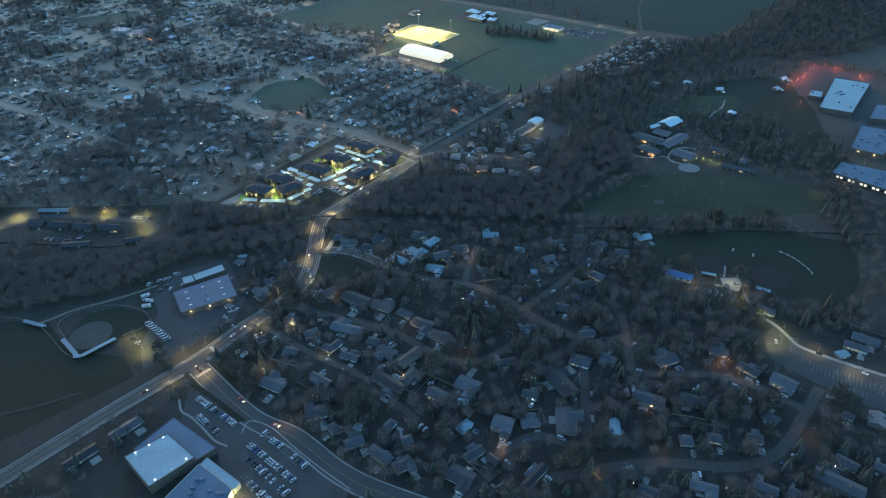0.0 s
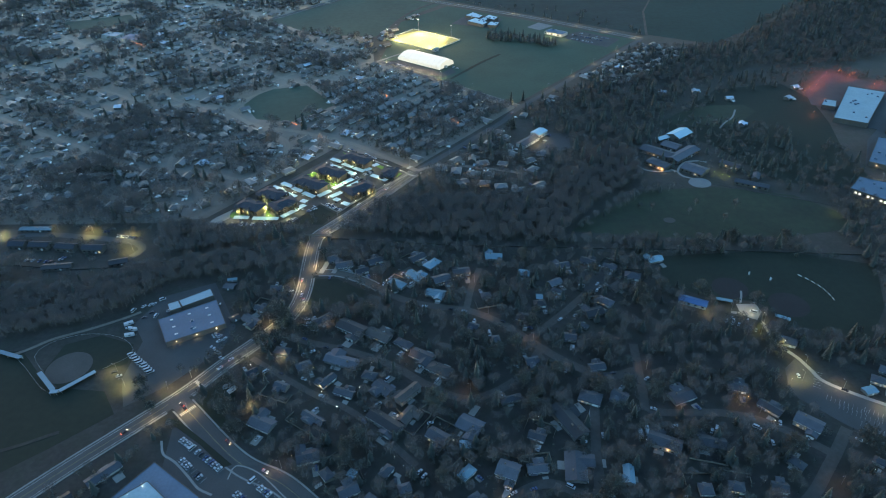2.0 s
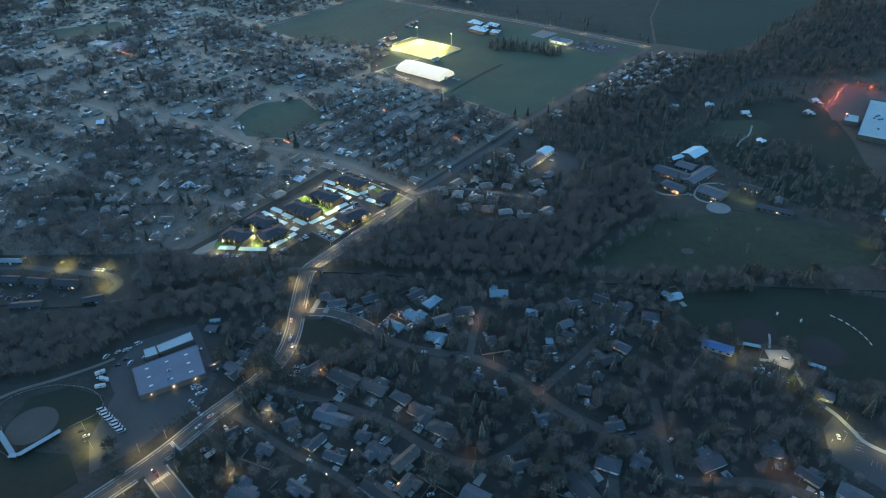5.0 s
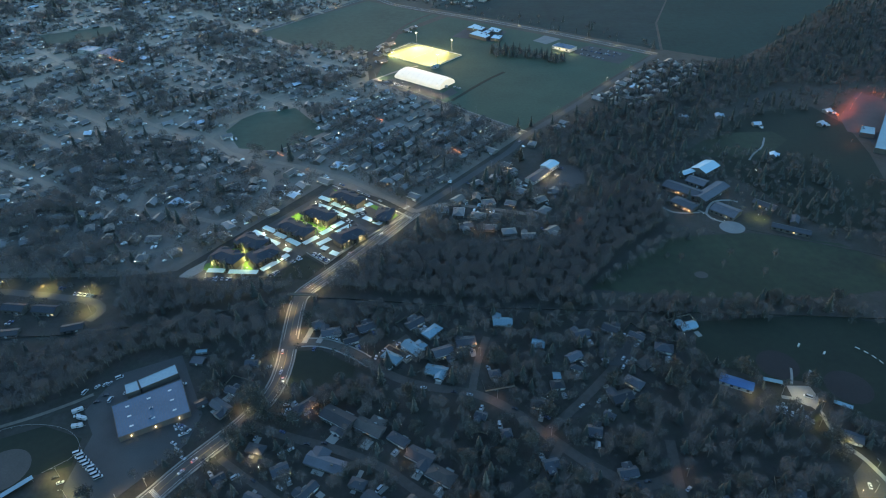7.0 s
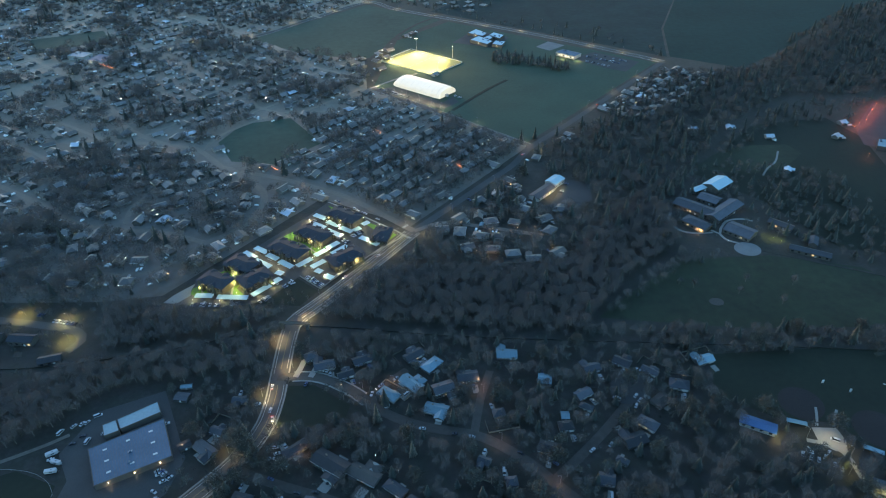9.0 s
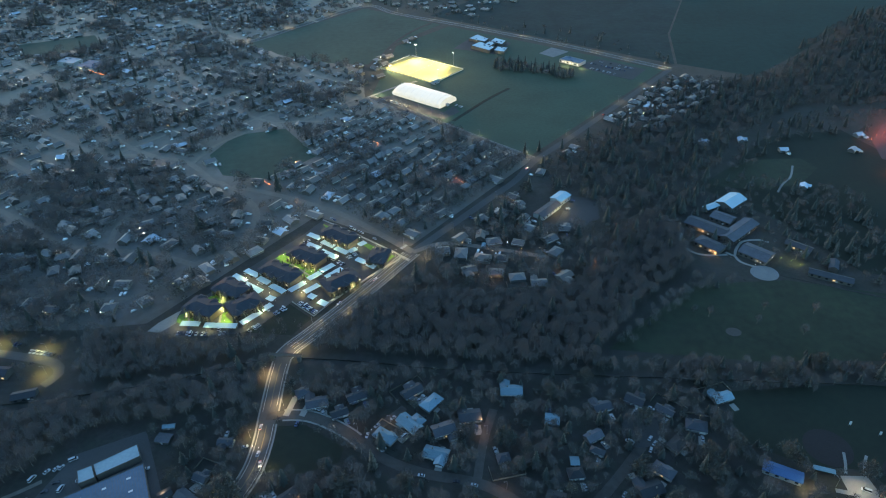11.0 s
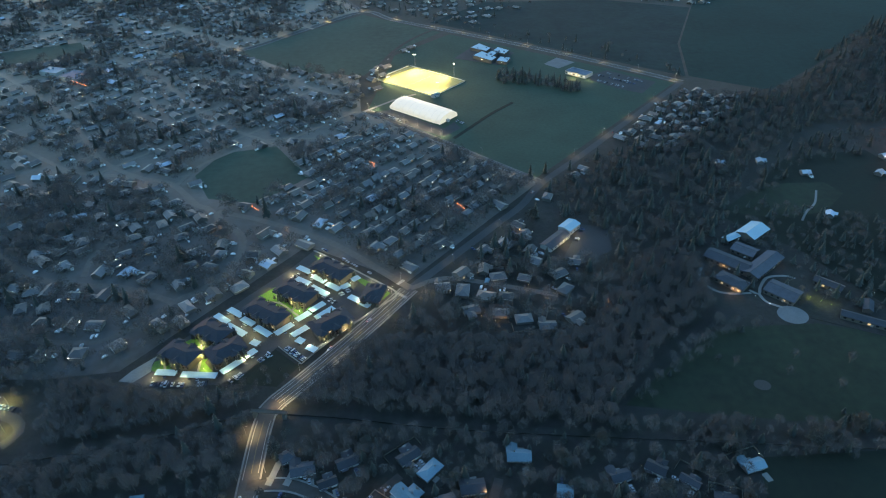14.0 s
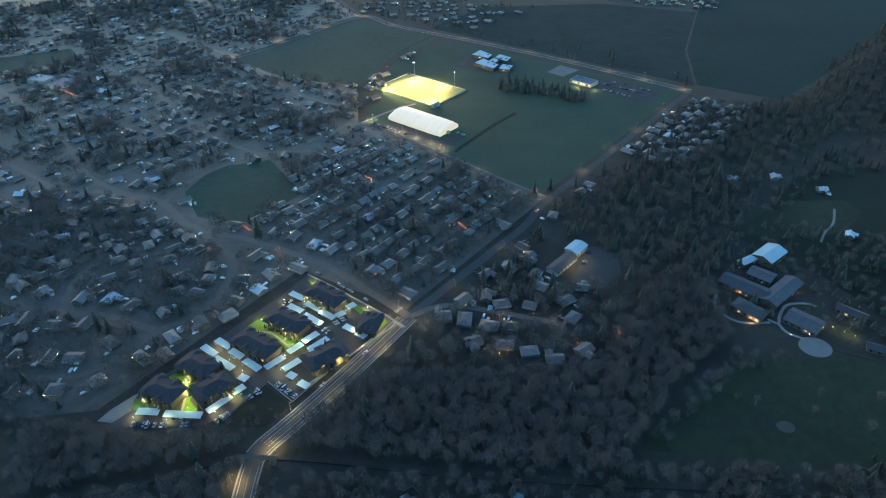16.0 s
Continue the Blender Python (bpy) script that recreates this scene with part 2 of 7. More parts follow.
        vs = [p + (e * math.cos(2 * math.pi * i / sides) + g * math.sin(2 * math.pi * i / sides)) * r for p, r in ((a, ra), (b, rb)) for i in range(sides)]
        return self.add(vs, [(i, (i + 1) % sides, sides + (i + 1) % sides, sides + i) for i in range(sides)] + [tuple(range(sides, 2 * sides)), tuple(range(sides))[::-1]])

    def ball(self, x, y, z, r):
        vs = [(x, y, z - r)] + [(x + r * 0.87 * math.cos(k), y + r * 0.87 * math.sin(k), z + h) for h in (-r / 2, r / 2) for k in (0, 1.05, 2.09, 3.14, 4.19, 5.24)] + [(x, y, z + r)]
        fs = [(0, 1 + (i + 1) % 6, 1 + i) for i in range(6)] + [(1 + i, 1 + (i + 1) % 6, 7 + (i + 1) % 6, 7 + i) for i in range(6)] + [(13, 7 + i, 7 + (i + 1) % 6) for i in range(6)]
        return self.add(vs, fs)


def part(name, shape, material, parent=None, label="", round_=False):
    me = bpy.data.meshes.new(name)
    me.from_pydata(shape.v, [], shape.f)
    if round_:
        me.polygons.foreach_set("use_smooth", [True] * len(me.polygons))
    me.materials.append(material)
    ob = new(name, me)
    ob.parent = parent
    return tagged(ob, label)


def thing(name, label, category, group="", kind="", at=None):
    ob = new(name)
    ob.empty_display_size = 1.0
    if at is not None:
        ob.matrix_basis = at
    return tagged(ob, label, category, group, kind)


def smooth(pts, step=5.0):
    """A flowing line through the points, sampled about every step metres."""
    P = [Vector((*p, 0)) for p in pts]
    P = [P[0] * 2 - P[1]] + P + [P[-1] * 2 - P[-2]]
    out = []
    for i in range(1, len(P) - 2):
        a, b, c, d = P[i - 1:i + 3]
        n = max(2, int((c - b).length / step))
        for k in range(n):
            t = k / n
            out.append(0.5 * ((2 * b) + (c - a) * t + (2 * a - 5 * b + 4 * c - d) * t * t + (3 * b - a - 3 * c + d) * t ** 3))
    return out + [P[-2]]


def sides(line):
    """The unit normals to the left of a sampled line."""
    n = []
    for i in range(len(line)):
        d = (line[min(i + 1, len(line) - 1)] - line[max(i - 1, 0)]).normalized()
        n.append(Vector((-d.y, d.x, 0)))
    return n


def strip(shape, line, left, right, z0, z1, keep=None):
    """A band between two offsets from a line, standing from z0 to z1."""
    nn = sides(line)
    for i in range(len(line) - 1):
        if keep and not (keep(line[i] + nn[i] * (left + right) / 2) and keep(line[i + 1] + nn[i + 1] * (left + right) / 2)):
            continue
        a, b = line[i] + nn[i] * left, line[i] + nn[i] * right
        c, d = line[i + 1] + nn[i + 1] * right, line[i + 1] + nn[i + 1] * left
        lo, hi = [(p.x, p.y, z0) for p in (a, b, c, d)], [(p.x, p.y, z1) for p in (a, b, c, d)]
        shape.add(lo + hi, [(4, 5, 6, 7), (0, 1, 5, 4), (2, 3, 7, 6), (1, 2, 6, 5), (3, 0, 4, 7)])
    return shape


def inside(x, y, poly):
    odd = False
    for (ax, ay), (bx, by) in zip(poly, list(poly[1:]) + [poly[0]]):
        if (ay > y) != (by > y) and x < (bx - ax) * (y - ay) / (by - ay) + ax:
            odd = not odd
    return odd


# ---- ground and fields ----
def patch(name, pts, z, material, label, category):
    ob = part(name, Shape().slab(pts, -0.3, z), material)
    return tagged(ob, label, category, kind="structure")


part("ground", Shape().slab([(-4500, -3500), (4500, -3500), (4500, 4500), (-4500, 4500)], -1.0, 0.0), GROUND)
tagged(bpy.data.objects["ground"], "dark winter ground of grass and bare soil", "ground", kind="structure")

BIG = [(-96, 1085), (108, 893), (347, 1168), (25, 1430), (-68, 1322)]
NW = [(-337, 1357), (-142, 1572), (10, 1443), (-72, 1335), (-111, 1232), (-216, 1252)]
SW = [(-262, 975), (-200, 992), (-147, 910), (-194, 855), (-249, 867), (-279, 920)]
MEAD = [(126, 566), (169, 603), (221, 642), (298, 644), (372, 622), (420, 560), (330, 545), (235, 548)]
BALL = [(200, 520), (311, 524), (387, 497), (362, 440), (330, 402), (276, 420), (262, 452), (224, 458), (190, 480)]
LEFT_A = [(-420, 418), (-336, 418), (-296, 378), (-252, 372), (-236, 350), (-268, 322), (-420, 200)]
LEFT_B = [(-305, 424), (-280, 434), (-249, 422), (-246, 400), (-272, 392), (-284, 373), (-308, 394)]
FAR_E = [(372, 1192), (105, 1412), (-10, 1505), (100, 1640), (340, 1640), (500, 1562), (408, 1345)]
FAR_E2 = [(377, 1193), (412, 1345), (504, 1564), (560, 1660), (1100, 1800), (1300, 1640), (1010, 1550), (780, 1410), (560, 1205), (470, 1130)]
EAST_WIDE = [(280, 806), (318, 840), (400, 925), (500, 940), (515, 880), (500, 800), (476, 720), (470, 650), (425, 640), (370, 650), (334, 740)]
EAST = [(286, 814), (320, 845), (357, 867), (416, 867), (424, 843), (390, 810), (343, 797)]
CORNER_LAWN = [(-117, 464), (-117, 488), (-115, 501), (-96, 501), (-81, 490), (-68, 481), (-70, 470), (-92, 462)]
WEST = [(-760, 1390), (-640, 1440), (-600, 1380), (-700, 1310)]
patch("field_main", BIG, 0.05, GRASS, "wide mown grass field between lit roads", "field")
patch("field_northwest", NW, 0.05, FARM, "open dark green grass field", "field")
patch("field_southwest", SW, 0.05, FARM, "dark green school field among houses", "field")
patch("meadow", MEAD, 0.05, MEADOW, "park meadow with scattered bare trees", "field")
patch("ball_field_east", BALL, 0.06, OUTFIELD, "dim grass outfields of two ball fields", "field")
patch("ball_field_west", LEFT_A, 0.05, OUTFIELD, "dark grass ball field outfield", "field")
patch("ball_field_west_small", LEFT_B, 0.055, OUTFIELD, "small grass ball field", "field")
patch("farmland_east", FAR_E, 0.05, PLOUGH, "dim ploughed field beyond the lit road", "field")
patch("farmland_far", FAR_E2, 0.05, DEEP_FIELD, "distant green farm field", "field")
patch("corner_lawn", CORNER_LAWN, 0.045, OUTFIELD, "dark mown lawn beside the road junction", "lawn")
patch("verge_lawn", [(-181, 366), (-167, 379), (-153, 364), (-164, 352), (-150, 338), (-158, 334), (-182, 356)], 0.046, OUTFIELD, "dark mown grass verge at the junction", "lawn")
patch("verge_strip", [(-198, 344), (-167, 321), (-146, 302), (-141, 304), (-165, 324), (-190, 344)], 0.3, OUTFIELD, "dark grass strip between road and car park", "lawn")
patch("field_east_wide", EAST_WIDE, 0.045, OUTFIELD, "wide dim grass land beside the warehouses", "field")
patch("field_east", EAST, 0.05, MEADOW, "dim grass field beside the warehouse", "field")
patch("field_west", WEST, 0.05, FARM, "distant dim grass field in the suburb", "field")
# Lighter sheet under the suburb; its colour and sheen stand for haze.
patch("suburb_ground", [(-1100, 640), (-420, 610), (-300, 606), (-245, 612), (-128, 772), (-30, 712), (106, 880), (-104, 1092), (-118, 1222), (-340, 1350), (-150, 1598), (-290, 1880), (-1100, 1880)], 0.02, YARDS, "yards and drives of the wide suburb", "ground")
FIELDS = [BIG, NW, SW, MEAD, BALL, LEFT_A, LEFT_B, FAR_E, FAR_E2, EAST, WEST, CORNER_LAWN]

PITCH_AREA = [(-112, 1092), (-112, 1232), (-60, 1330), (60, 1230), (40, 1040), (0, 985)]

# ---- roads ----
U, W = Vector((-0.712, 0.702, 0)), Vector((-0.656, -0.755, 0))
CORNER = Vector((113, 882, 0))


def local(a, b):
    p = CORNER + U * a + W * b
    return (p.x, p.y)


ROADS = {
    "arterial_road_south": (11.5, ROAD, [(-420, 115), (-350, 195), (-289, 261), (-244, 311), (-194, 364), (-170, 396), (-140, 433), (-126.5, 460), (-123, 486), (-124, 514), (-125, 549), (-124, 571)]),
    "arterial_road_hill": (13, ROAD, [(-124, 569), (-119, 578), (-110, 589), (-93, 611), (-75, 635), (-57, 660), (-39, 686), (-27, 703)]),
    "arterial_road_north": (8.4, ROAD, [(-27, 703), (7, 743), (54, 799), (85, 836), (113, 882), (168, 945), (242, 1033), (359, 1170)]),
    "north_road": (10, ROAD, [(359, 1170), (287, 1237), (214, 1303), (87, 1405), (-74, 1526), (-143, 1592), (-245, 1478), (-347, 1361), (-502, 1320), (-640, 1230)]),
    "far_road": (9, ROAD, [(-143, 1592), (-202, 1725), (-260, 1900)]),
    "south_field_road": (9, ROAD, [(113, 882), (47, 948), (3, 994), (-99, 1096)]),
    "cross_street": (9, STREET, [(-27, 703), (-92, 766), (-126, 790), (-185, 822), (-232, 840)]),
    "cross_street_east": (7, STREET, [(-27, 703), (4, 716), (54, 703), (99, 688)]),
    "junction_road": (13, ROAD, [(-193, 360), (-140, 308), (-105, 288), (-71, 259), (-41, 242), (10, 222), (70, 210)]),
    "collector_street": (9, STREET, [(-125, 510), (-96, 509), (-69, 495), (-43, 473), (-16, 460), (22, 450), (50, 430), (73, 405), (94, 385), (118, 372), (143, 378)]),
    "east_close": (8, STREET, [(66, 414), (100, 446), (126, 474), (140, 492)]),
    "north_close": (7, STREET, [(-49, 476), (-52, 490), (-29, 514)]),
    "middle_close": (7, STREET, [(18, 452), (24, 482), (33, 510)]),
    "south_street": (8, STREET, [(-142, 432), (-108, 418), (-69, 404), (-40, 389), (-13, 368), (17, 354), (52, 372), (73, 402)]),
    "lower_street": (6, STREET, [(-150, 402), (-101, 366), (-64, 343), (-21, 299)]),
    "short_street": (8, STREET, [(103, 345), (96, 307), (89, 273), (62, 283), (35, 271), (11, 238), (0, 215)]),
    "brown_street": (8, STREET, [(146, 405), (140, 356), (142, 338), (191, 334), (220, 322), (245, 300)]),
    "far_street": (9, STREET, [(60, 250), (129, 259), (181, 254), (212, 264), (240, 290), (266, 318)]),
    "ravine_drive": (8, ROAD, [(-500, 540), (-468, 562), (-439, 583), (-419, 590), (-394, 589), (-360, 583), (-322, 575), (-300, 568), (-292, 557), (-298, 545)]),
    "west_loop": (8, STREET, [(-560, 860), (-436, 780), (-395, 749), (-356, 728), (-321, 720), (-289, 717), (-259, 706), (-230, 693)]),
    "curved_street": (9, STREET, [(-230, 693), (-212, 708), (-196, 728), (-190, 757), (-192, 783), (-202, 802), (-222, 821), (-246, 849), (-256, 853), (-294, 897), (-317, 910), (-372, 925), (-460, 940)]),
    "ravine_street": (7, STREET, [(-230, 693), (-248, 668), (-269, 648), (-294, 645), (-328, 649), (-368, 655)]),
    "short_close": (7, STREET, [(-324, 732), (-328, 750), (-329, 769), (-323, 784)]),
    "school_street": (7, STREET, [(-294, 897), (-279, 946), (-239, 992), (-205, 1012), (-150, 1010)]),
}
for i, a in enumerate((40, 88, 136, 184, 232)):
    ROADS["row_street_%d" % (i + 1)] = (7, STREET, [local(a, 0), local(a, 90), local(a, 205)])
for i, a in enumerate((300, 356, 412, 468, 524, 580, 636, 692, 748, 804, 860, 920, 980)):
    w = 9 * math.sin(a)
    ROADS["suburb_street_%d" % (i + 1)] = (7, STREET, [local(a + w, -260), local(a, -120), local(a - w, 40), local(a + 10, 180), local(a - w, 330 if i > 1 else 230)])
for i, b in enumerate((-180, -20, 140, 290)):
    ROADS["suburb_avenue_%d" % (i + 1)] = (8, STREET, [local(310 + 40 * (i % 2), b), local(450, b + 14), local(640, b - 10), local(1020, b)])
for i, b in enumerate((400, 470, 540, 610)):
    ROADS["ravine_avenue_%d" % (i + 1)] = (7, STREET, [local(430, b - 60), local(560, b - 40), local(760, b), local(940, b + 30)])

# Streets that get the lightened copy.
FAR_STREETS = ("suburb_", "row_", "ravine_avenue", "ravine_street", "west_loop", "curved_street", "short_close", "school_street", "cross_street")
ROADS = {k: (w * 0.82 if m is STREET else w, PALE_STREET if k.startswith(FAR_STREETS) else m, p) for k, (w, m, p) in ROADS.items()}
LINES = {k: smooth(p) for k, (w, m, p) in ROADS.items()}
SAMPLES = np.array([(p.x, p.y, ROADS[k][0] / 2, i) for i, k in enumerate(LINES) for p in LINES[k]])


def road_gap(x, y, but=-1):
    """How far a place is from the nearest road's edge."""
    d = np.hypot(SAMPLES[:, 0] - x, SAMPLES[:, 1] - y) - SAMPLES[:, 2]
    if but >= 0:
        d = d[SAMPLES[:, 3] != but]
    return d.min()


ROAD_WORDS = {id(ROAD): "worn grey asphalt road under street lamps", id(STREET): "dim residential asphalt street", id(PALE_STREET): "street between houses, paler for haze and lamp glow"}
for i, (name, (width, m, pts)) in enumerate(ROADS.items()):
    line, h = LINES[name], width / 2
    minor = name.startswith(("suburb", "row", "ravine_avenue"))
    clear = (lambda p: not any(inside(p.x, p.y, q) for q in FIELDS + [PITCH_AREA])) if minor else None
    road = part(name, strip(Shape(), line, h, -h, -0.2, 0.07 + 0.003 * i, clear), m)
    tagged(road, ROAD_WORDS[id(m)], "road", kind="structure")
    free = lambda p, i=i: road_gap(p.x, p.y, i) > 0.6
    if m is ROAD and name not in ("arterial_road_north", "ravine_drive", "far_road") or name == "collector_street":
        for s in (1, -1):
            walkway = part("pavement", strip(Shape(), line, s * (h + 0.3 if s > 0 else h + 1.5), s * (h + 1.5 if s > 0 else h + 0.3), -0.2, 0.24, free if m is ROAD else lambda p, i=i: road_gap(p.x, p.y, i) > 0.6 and p.x < -55), PAVING, road)
    top = 0.078 + 0.003 * i
    if width >= 9 and m is ROAD and name != "ravine_drive":
        marks = Shape()
        for s in (0.16, -0.16):
            strip(marks, line, s + 0.07, s - 0.07, top - 0.02, top + 0.004, free)
        part("centre_line", marks, YELLOW, road)
        edge = Shape()
        for s in (h - 1.2, 1.2 - h):
            strip(edge, line, s + 0.15, s - 0.15, top - 0.02, top + 0.004, free)
        # Extra pale stripes on the hill stand in for lit streaks.
        if name == "arterial_road_hill":
            for s in (2.2, -2.2):
                strip(edge, line, s + 0.16, s - 0.16, top - 0.02, top + 0.004, free)
        if name != "junction_road":
            part("edge_line", edge, PAINT, road)


def crossing(x, y, turn, length, parent):
    bars = Shape()
    c, s = math.cos(radians(turn)), math.sin(radians(turn))
    n = int(length / 1.2)
    for k in range(n):
        o = (k - n / 2 + 0.5) * 1.2
        bars.box(x + o * c, y + o * s, 0.02, 0.6, 3.0, 0.16, turn)
    part("zebra_crossing", bars, PAINT, bpy.data.objects[parent])


for x, y, turn, n in ((-183, 376, 138, 11), (-184, 351, 45, 12), (-35, 694, 140, 13), (-36, 712, 48, 9)):
    crossing(x, y, turn, n, "arterial_road_south")

# ---- what stands where, so that nothing is set into anything else ----
TAKEN = []


def take(x, y, r):
    TAKEN.append((x, y, r))


def free_at(x, y, r):
    if not TAKEN:
        return True
    a = np.array(TAKEN)
    return bool((np.hypot(a[:, 0] - x, a[:, 1] - y) > a[:, 2] + r).all())


# ---- lamps ----
def light(name, x, y, z, power, color, parent=None, radius=0.4):
    d = bpy.data.lights.new(name, "POINT")
    d.energy, d.color, d.shadow_soft_size = power * LAMPS, color, radius
    ob = new(name, d)
    ob.location = (x, y, z)
    ob.parent = parent
    return ob


WARM, WHITE, AMBER, RED, LIME = (1.0, 0.84, 0.52), (1.0, 0.92, 0.70), (1.0, 0.62, 0.37), (1.0, 0.20, 0.07), (0.96, 0.95, 0.42)
POST, ARM, HEAD = Shape().tube((0, 0, 0), (0, 0, 8.6), 0.12, 0.08), Shape().tube((0, 0, 8.5), (1.8, 0, 9.0), 0.06, 0.05), Shape().box(1.9, 0, 8.9, 1.0, 0.4, 0.16)
LENS = Shape().box(1.9, 0, 8.82, 0.5, 0.26, 0.08)
LAMP_PARTS = [("pole", POST, STEEL), ("arm", ARM, STEEL), ("head", HEAD, STEEL)]
lamp_meshes = {}


def street_lamp(x, y, turn, power, color, label="tall galvanised street lamp with a glowing head", group="street lamps along the roads"):
    ob = thing("street_lamp", label, "street lamp", group, at=pose(x, y, 0.05, 0, 0, turn))
    for name, shape, m in LAMP_PARTS + [("lens", LENS, BULB_COOL if color in (WHITE, LIME, WARM) else BULB)]:
        key = (name, m.name)
        if key in lamp_meshes:
            o = new(name, lamp_meshes[key])
            o.parent = ob
        else:
            lamp_meshes[key] = part(name, shape, m, ob).data
    d = bpy.data.lights.new("lamp", "SPOT")
    d.energy, d.color, d.shadow_soft_size, d.spot_size, d.spot_blend = power * LAMPS, color, 0.4, radians(152), 1.0
    bulb = new("lamp", d)
    bulb.location, bulb.parent = (1.9, 0, 8.6), ob
    take(x, y, 6.0)
    return ob


# arterial road, both sides in turn
line = LINES["arterial_road_south"] + LINES["arterial_road_hill"][1:]
nn, run, side = sides(line), 0.0, 1
for i in range(1, len(line)):
    run += (line[i] - line[i - 1]).length
    p = line[i]
    if p.y > 345 and run > (26 if p.y > 440 else 36):
        run, side = 0.0, -side
        q = p + nn[i] * side * 9.2
        street_lamp(q.x, q.y, math.degrees(math.atan2(-nn[i].y * side, -nn[i].x * side)), (2300 if p.y > 585 else 6400) if p.y > 470 else 3000, WARM)
for x, y, turn, power in ((-205, 372, -40, 4500), (-182, 348, 120, 3600), (-36, 715, -60, 2800), (-14, 694, 140, 2800), (12, 738, 140, 900), (60, 795, 140, 900), (104, 892, -45, 3000), (122, 874, 130, 2500),
                          (160, 946, -40, 1800), (205, 1000, -40, 1800), (250, 1050, -40, 1800), (300, 1110, -40, 1800), (352, 1180, -90, 3500)):
    street_lamp(x, y, turn, power, WARM)
for x, y, power in ((309, 1224, 2600), (266, 1263, 2600), (214, 1310, 3500), (156, 1358, 3500), (95, 1406, 3500), (50, 1442, 3500), (0, 1480, 3500), (-74, 1534, 3500), (-140, 1600, 6000), (-205, 1532, 4500), (-275, 1452, 3500), (-340, 1376, 3500), (-430, 1349, 3000)):
    street_lamp(x, y, 225, power, WARM)
for x, y in ((52, 955), (4, 1003), (-50, 1056), (-94, 1100)):
    street_lamp(x, y, 225, 1500, WARM)
# lone amber lamps in the side streets
for x, y in ((-108, 300), (-27, 399), (17, 361), (69, 412), (148, 377), (141, 266), (93, 250), (240, 276), (-38, 500), (27, 489), (36, 446), (92, 692), (-60, 494), (214, 333), (-150, 797), (-215, 800), (-270, 700), (-330, 900)):
    street_lamp(x, y, 200, 900, AMBER, "street lamp with a dim amber head", "amber lamps in the side streets")

# ---- houses ----
HOUSE_GROUP = "houses of the neighbourhood"


def windows(ob, L, Wd, turn, pick, full=True):
    """Panes with their own frames on the long sides of a house."""
    k = 0
    for s in (-1, 1):
        for o in ((-0.3, 0.06) if full else (-0.15,)):
            frame_ = Shape().box(o * L, s * (Wd / 2 + 0.02), 1.0, 1.8, 0.10, 1.4)
            pane = Shape().box(o * L, s * (Wd / 2 + 0.06), 1.1, 1.56, 0.06, 1.2)
            m = LIT if (k, full) in pick else GLASS
            part("window", frame_, TRIM, ob)
            part("pane", pane, m, ob.children[-1])
            k += 1


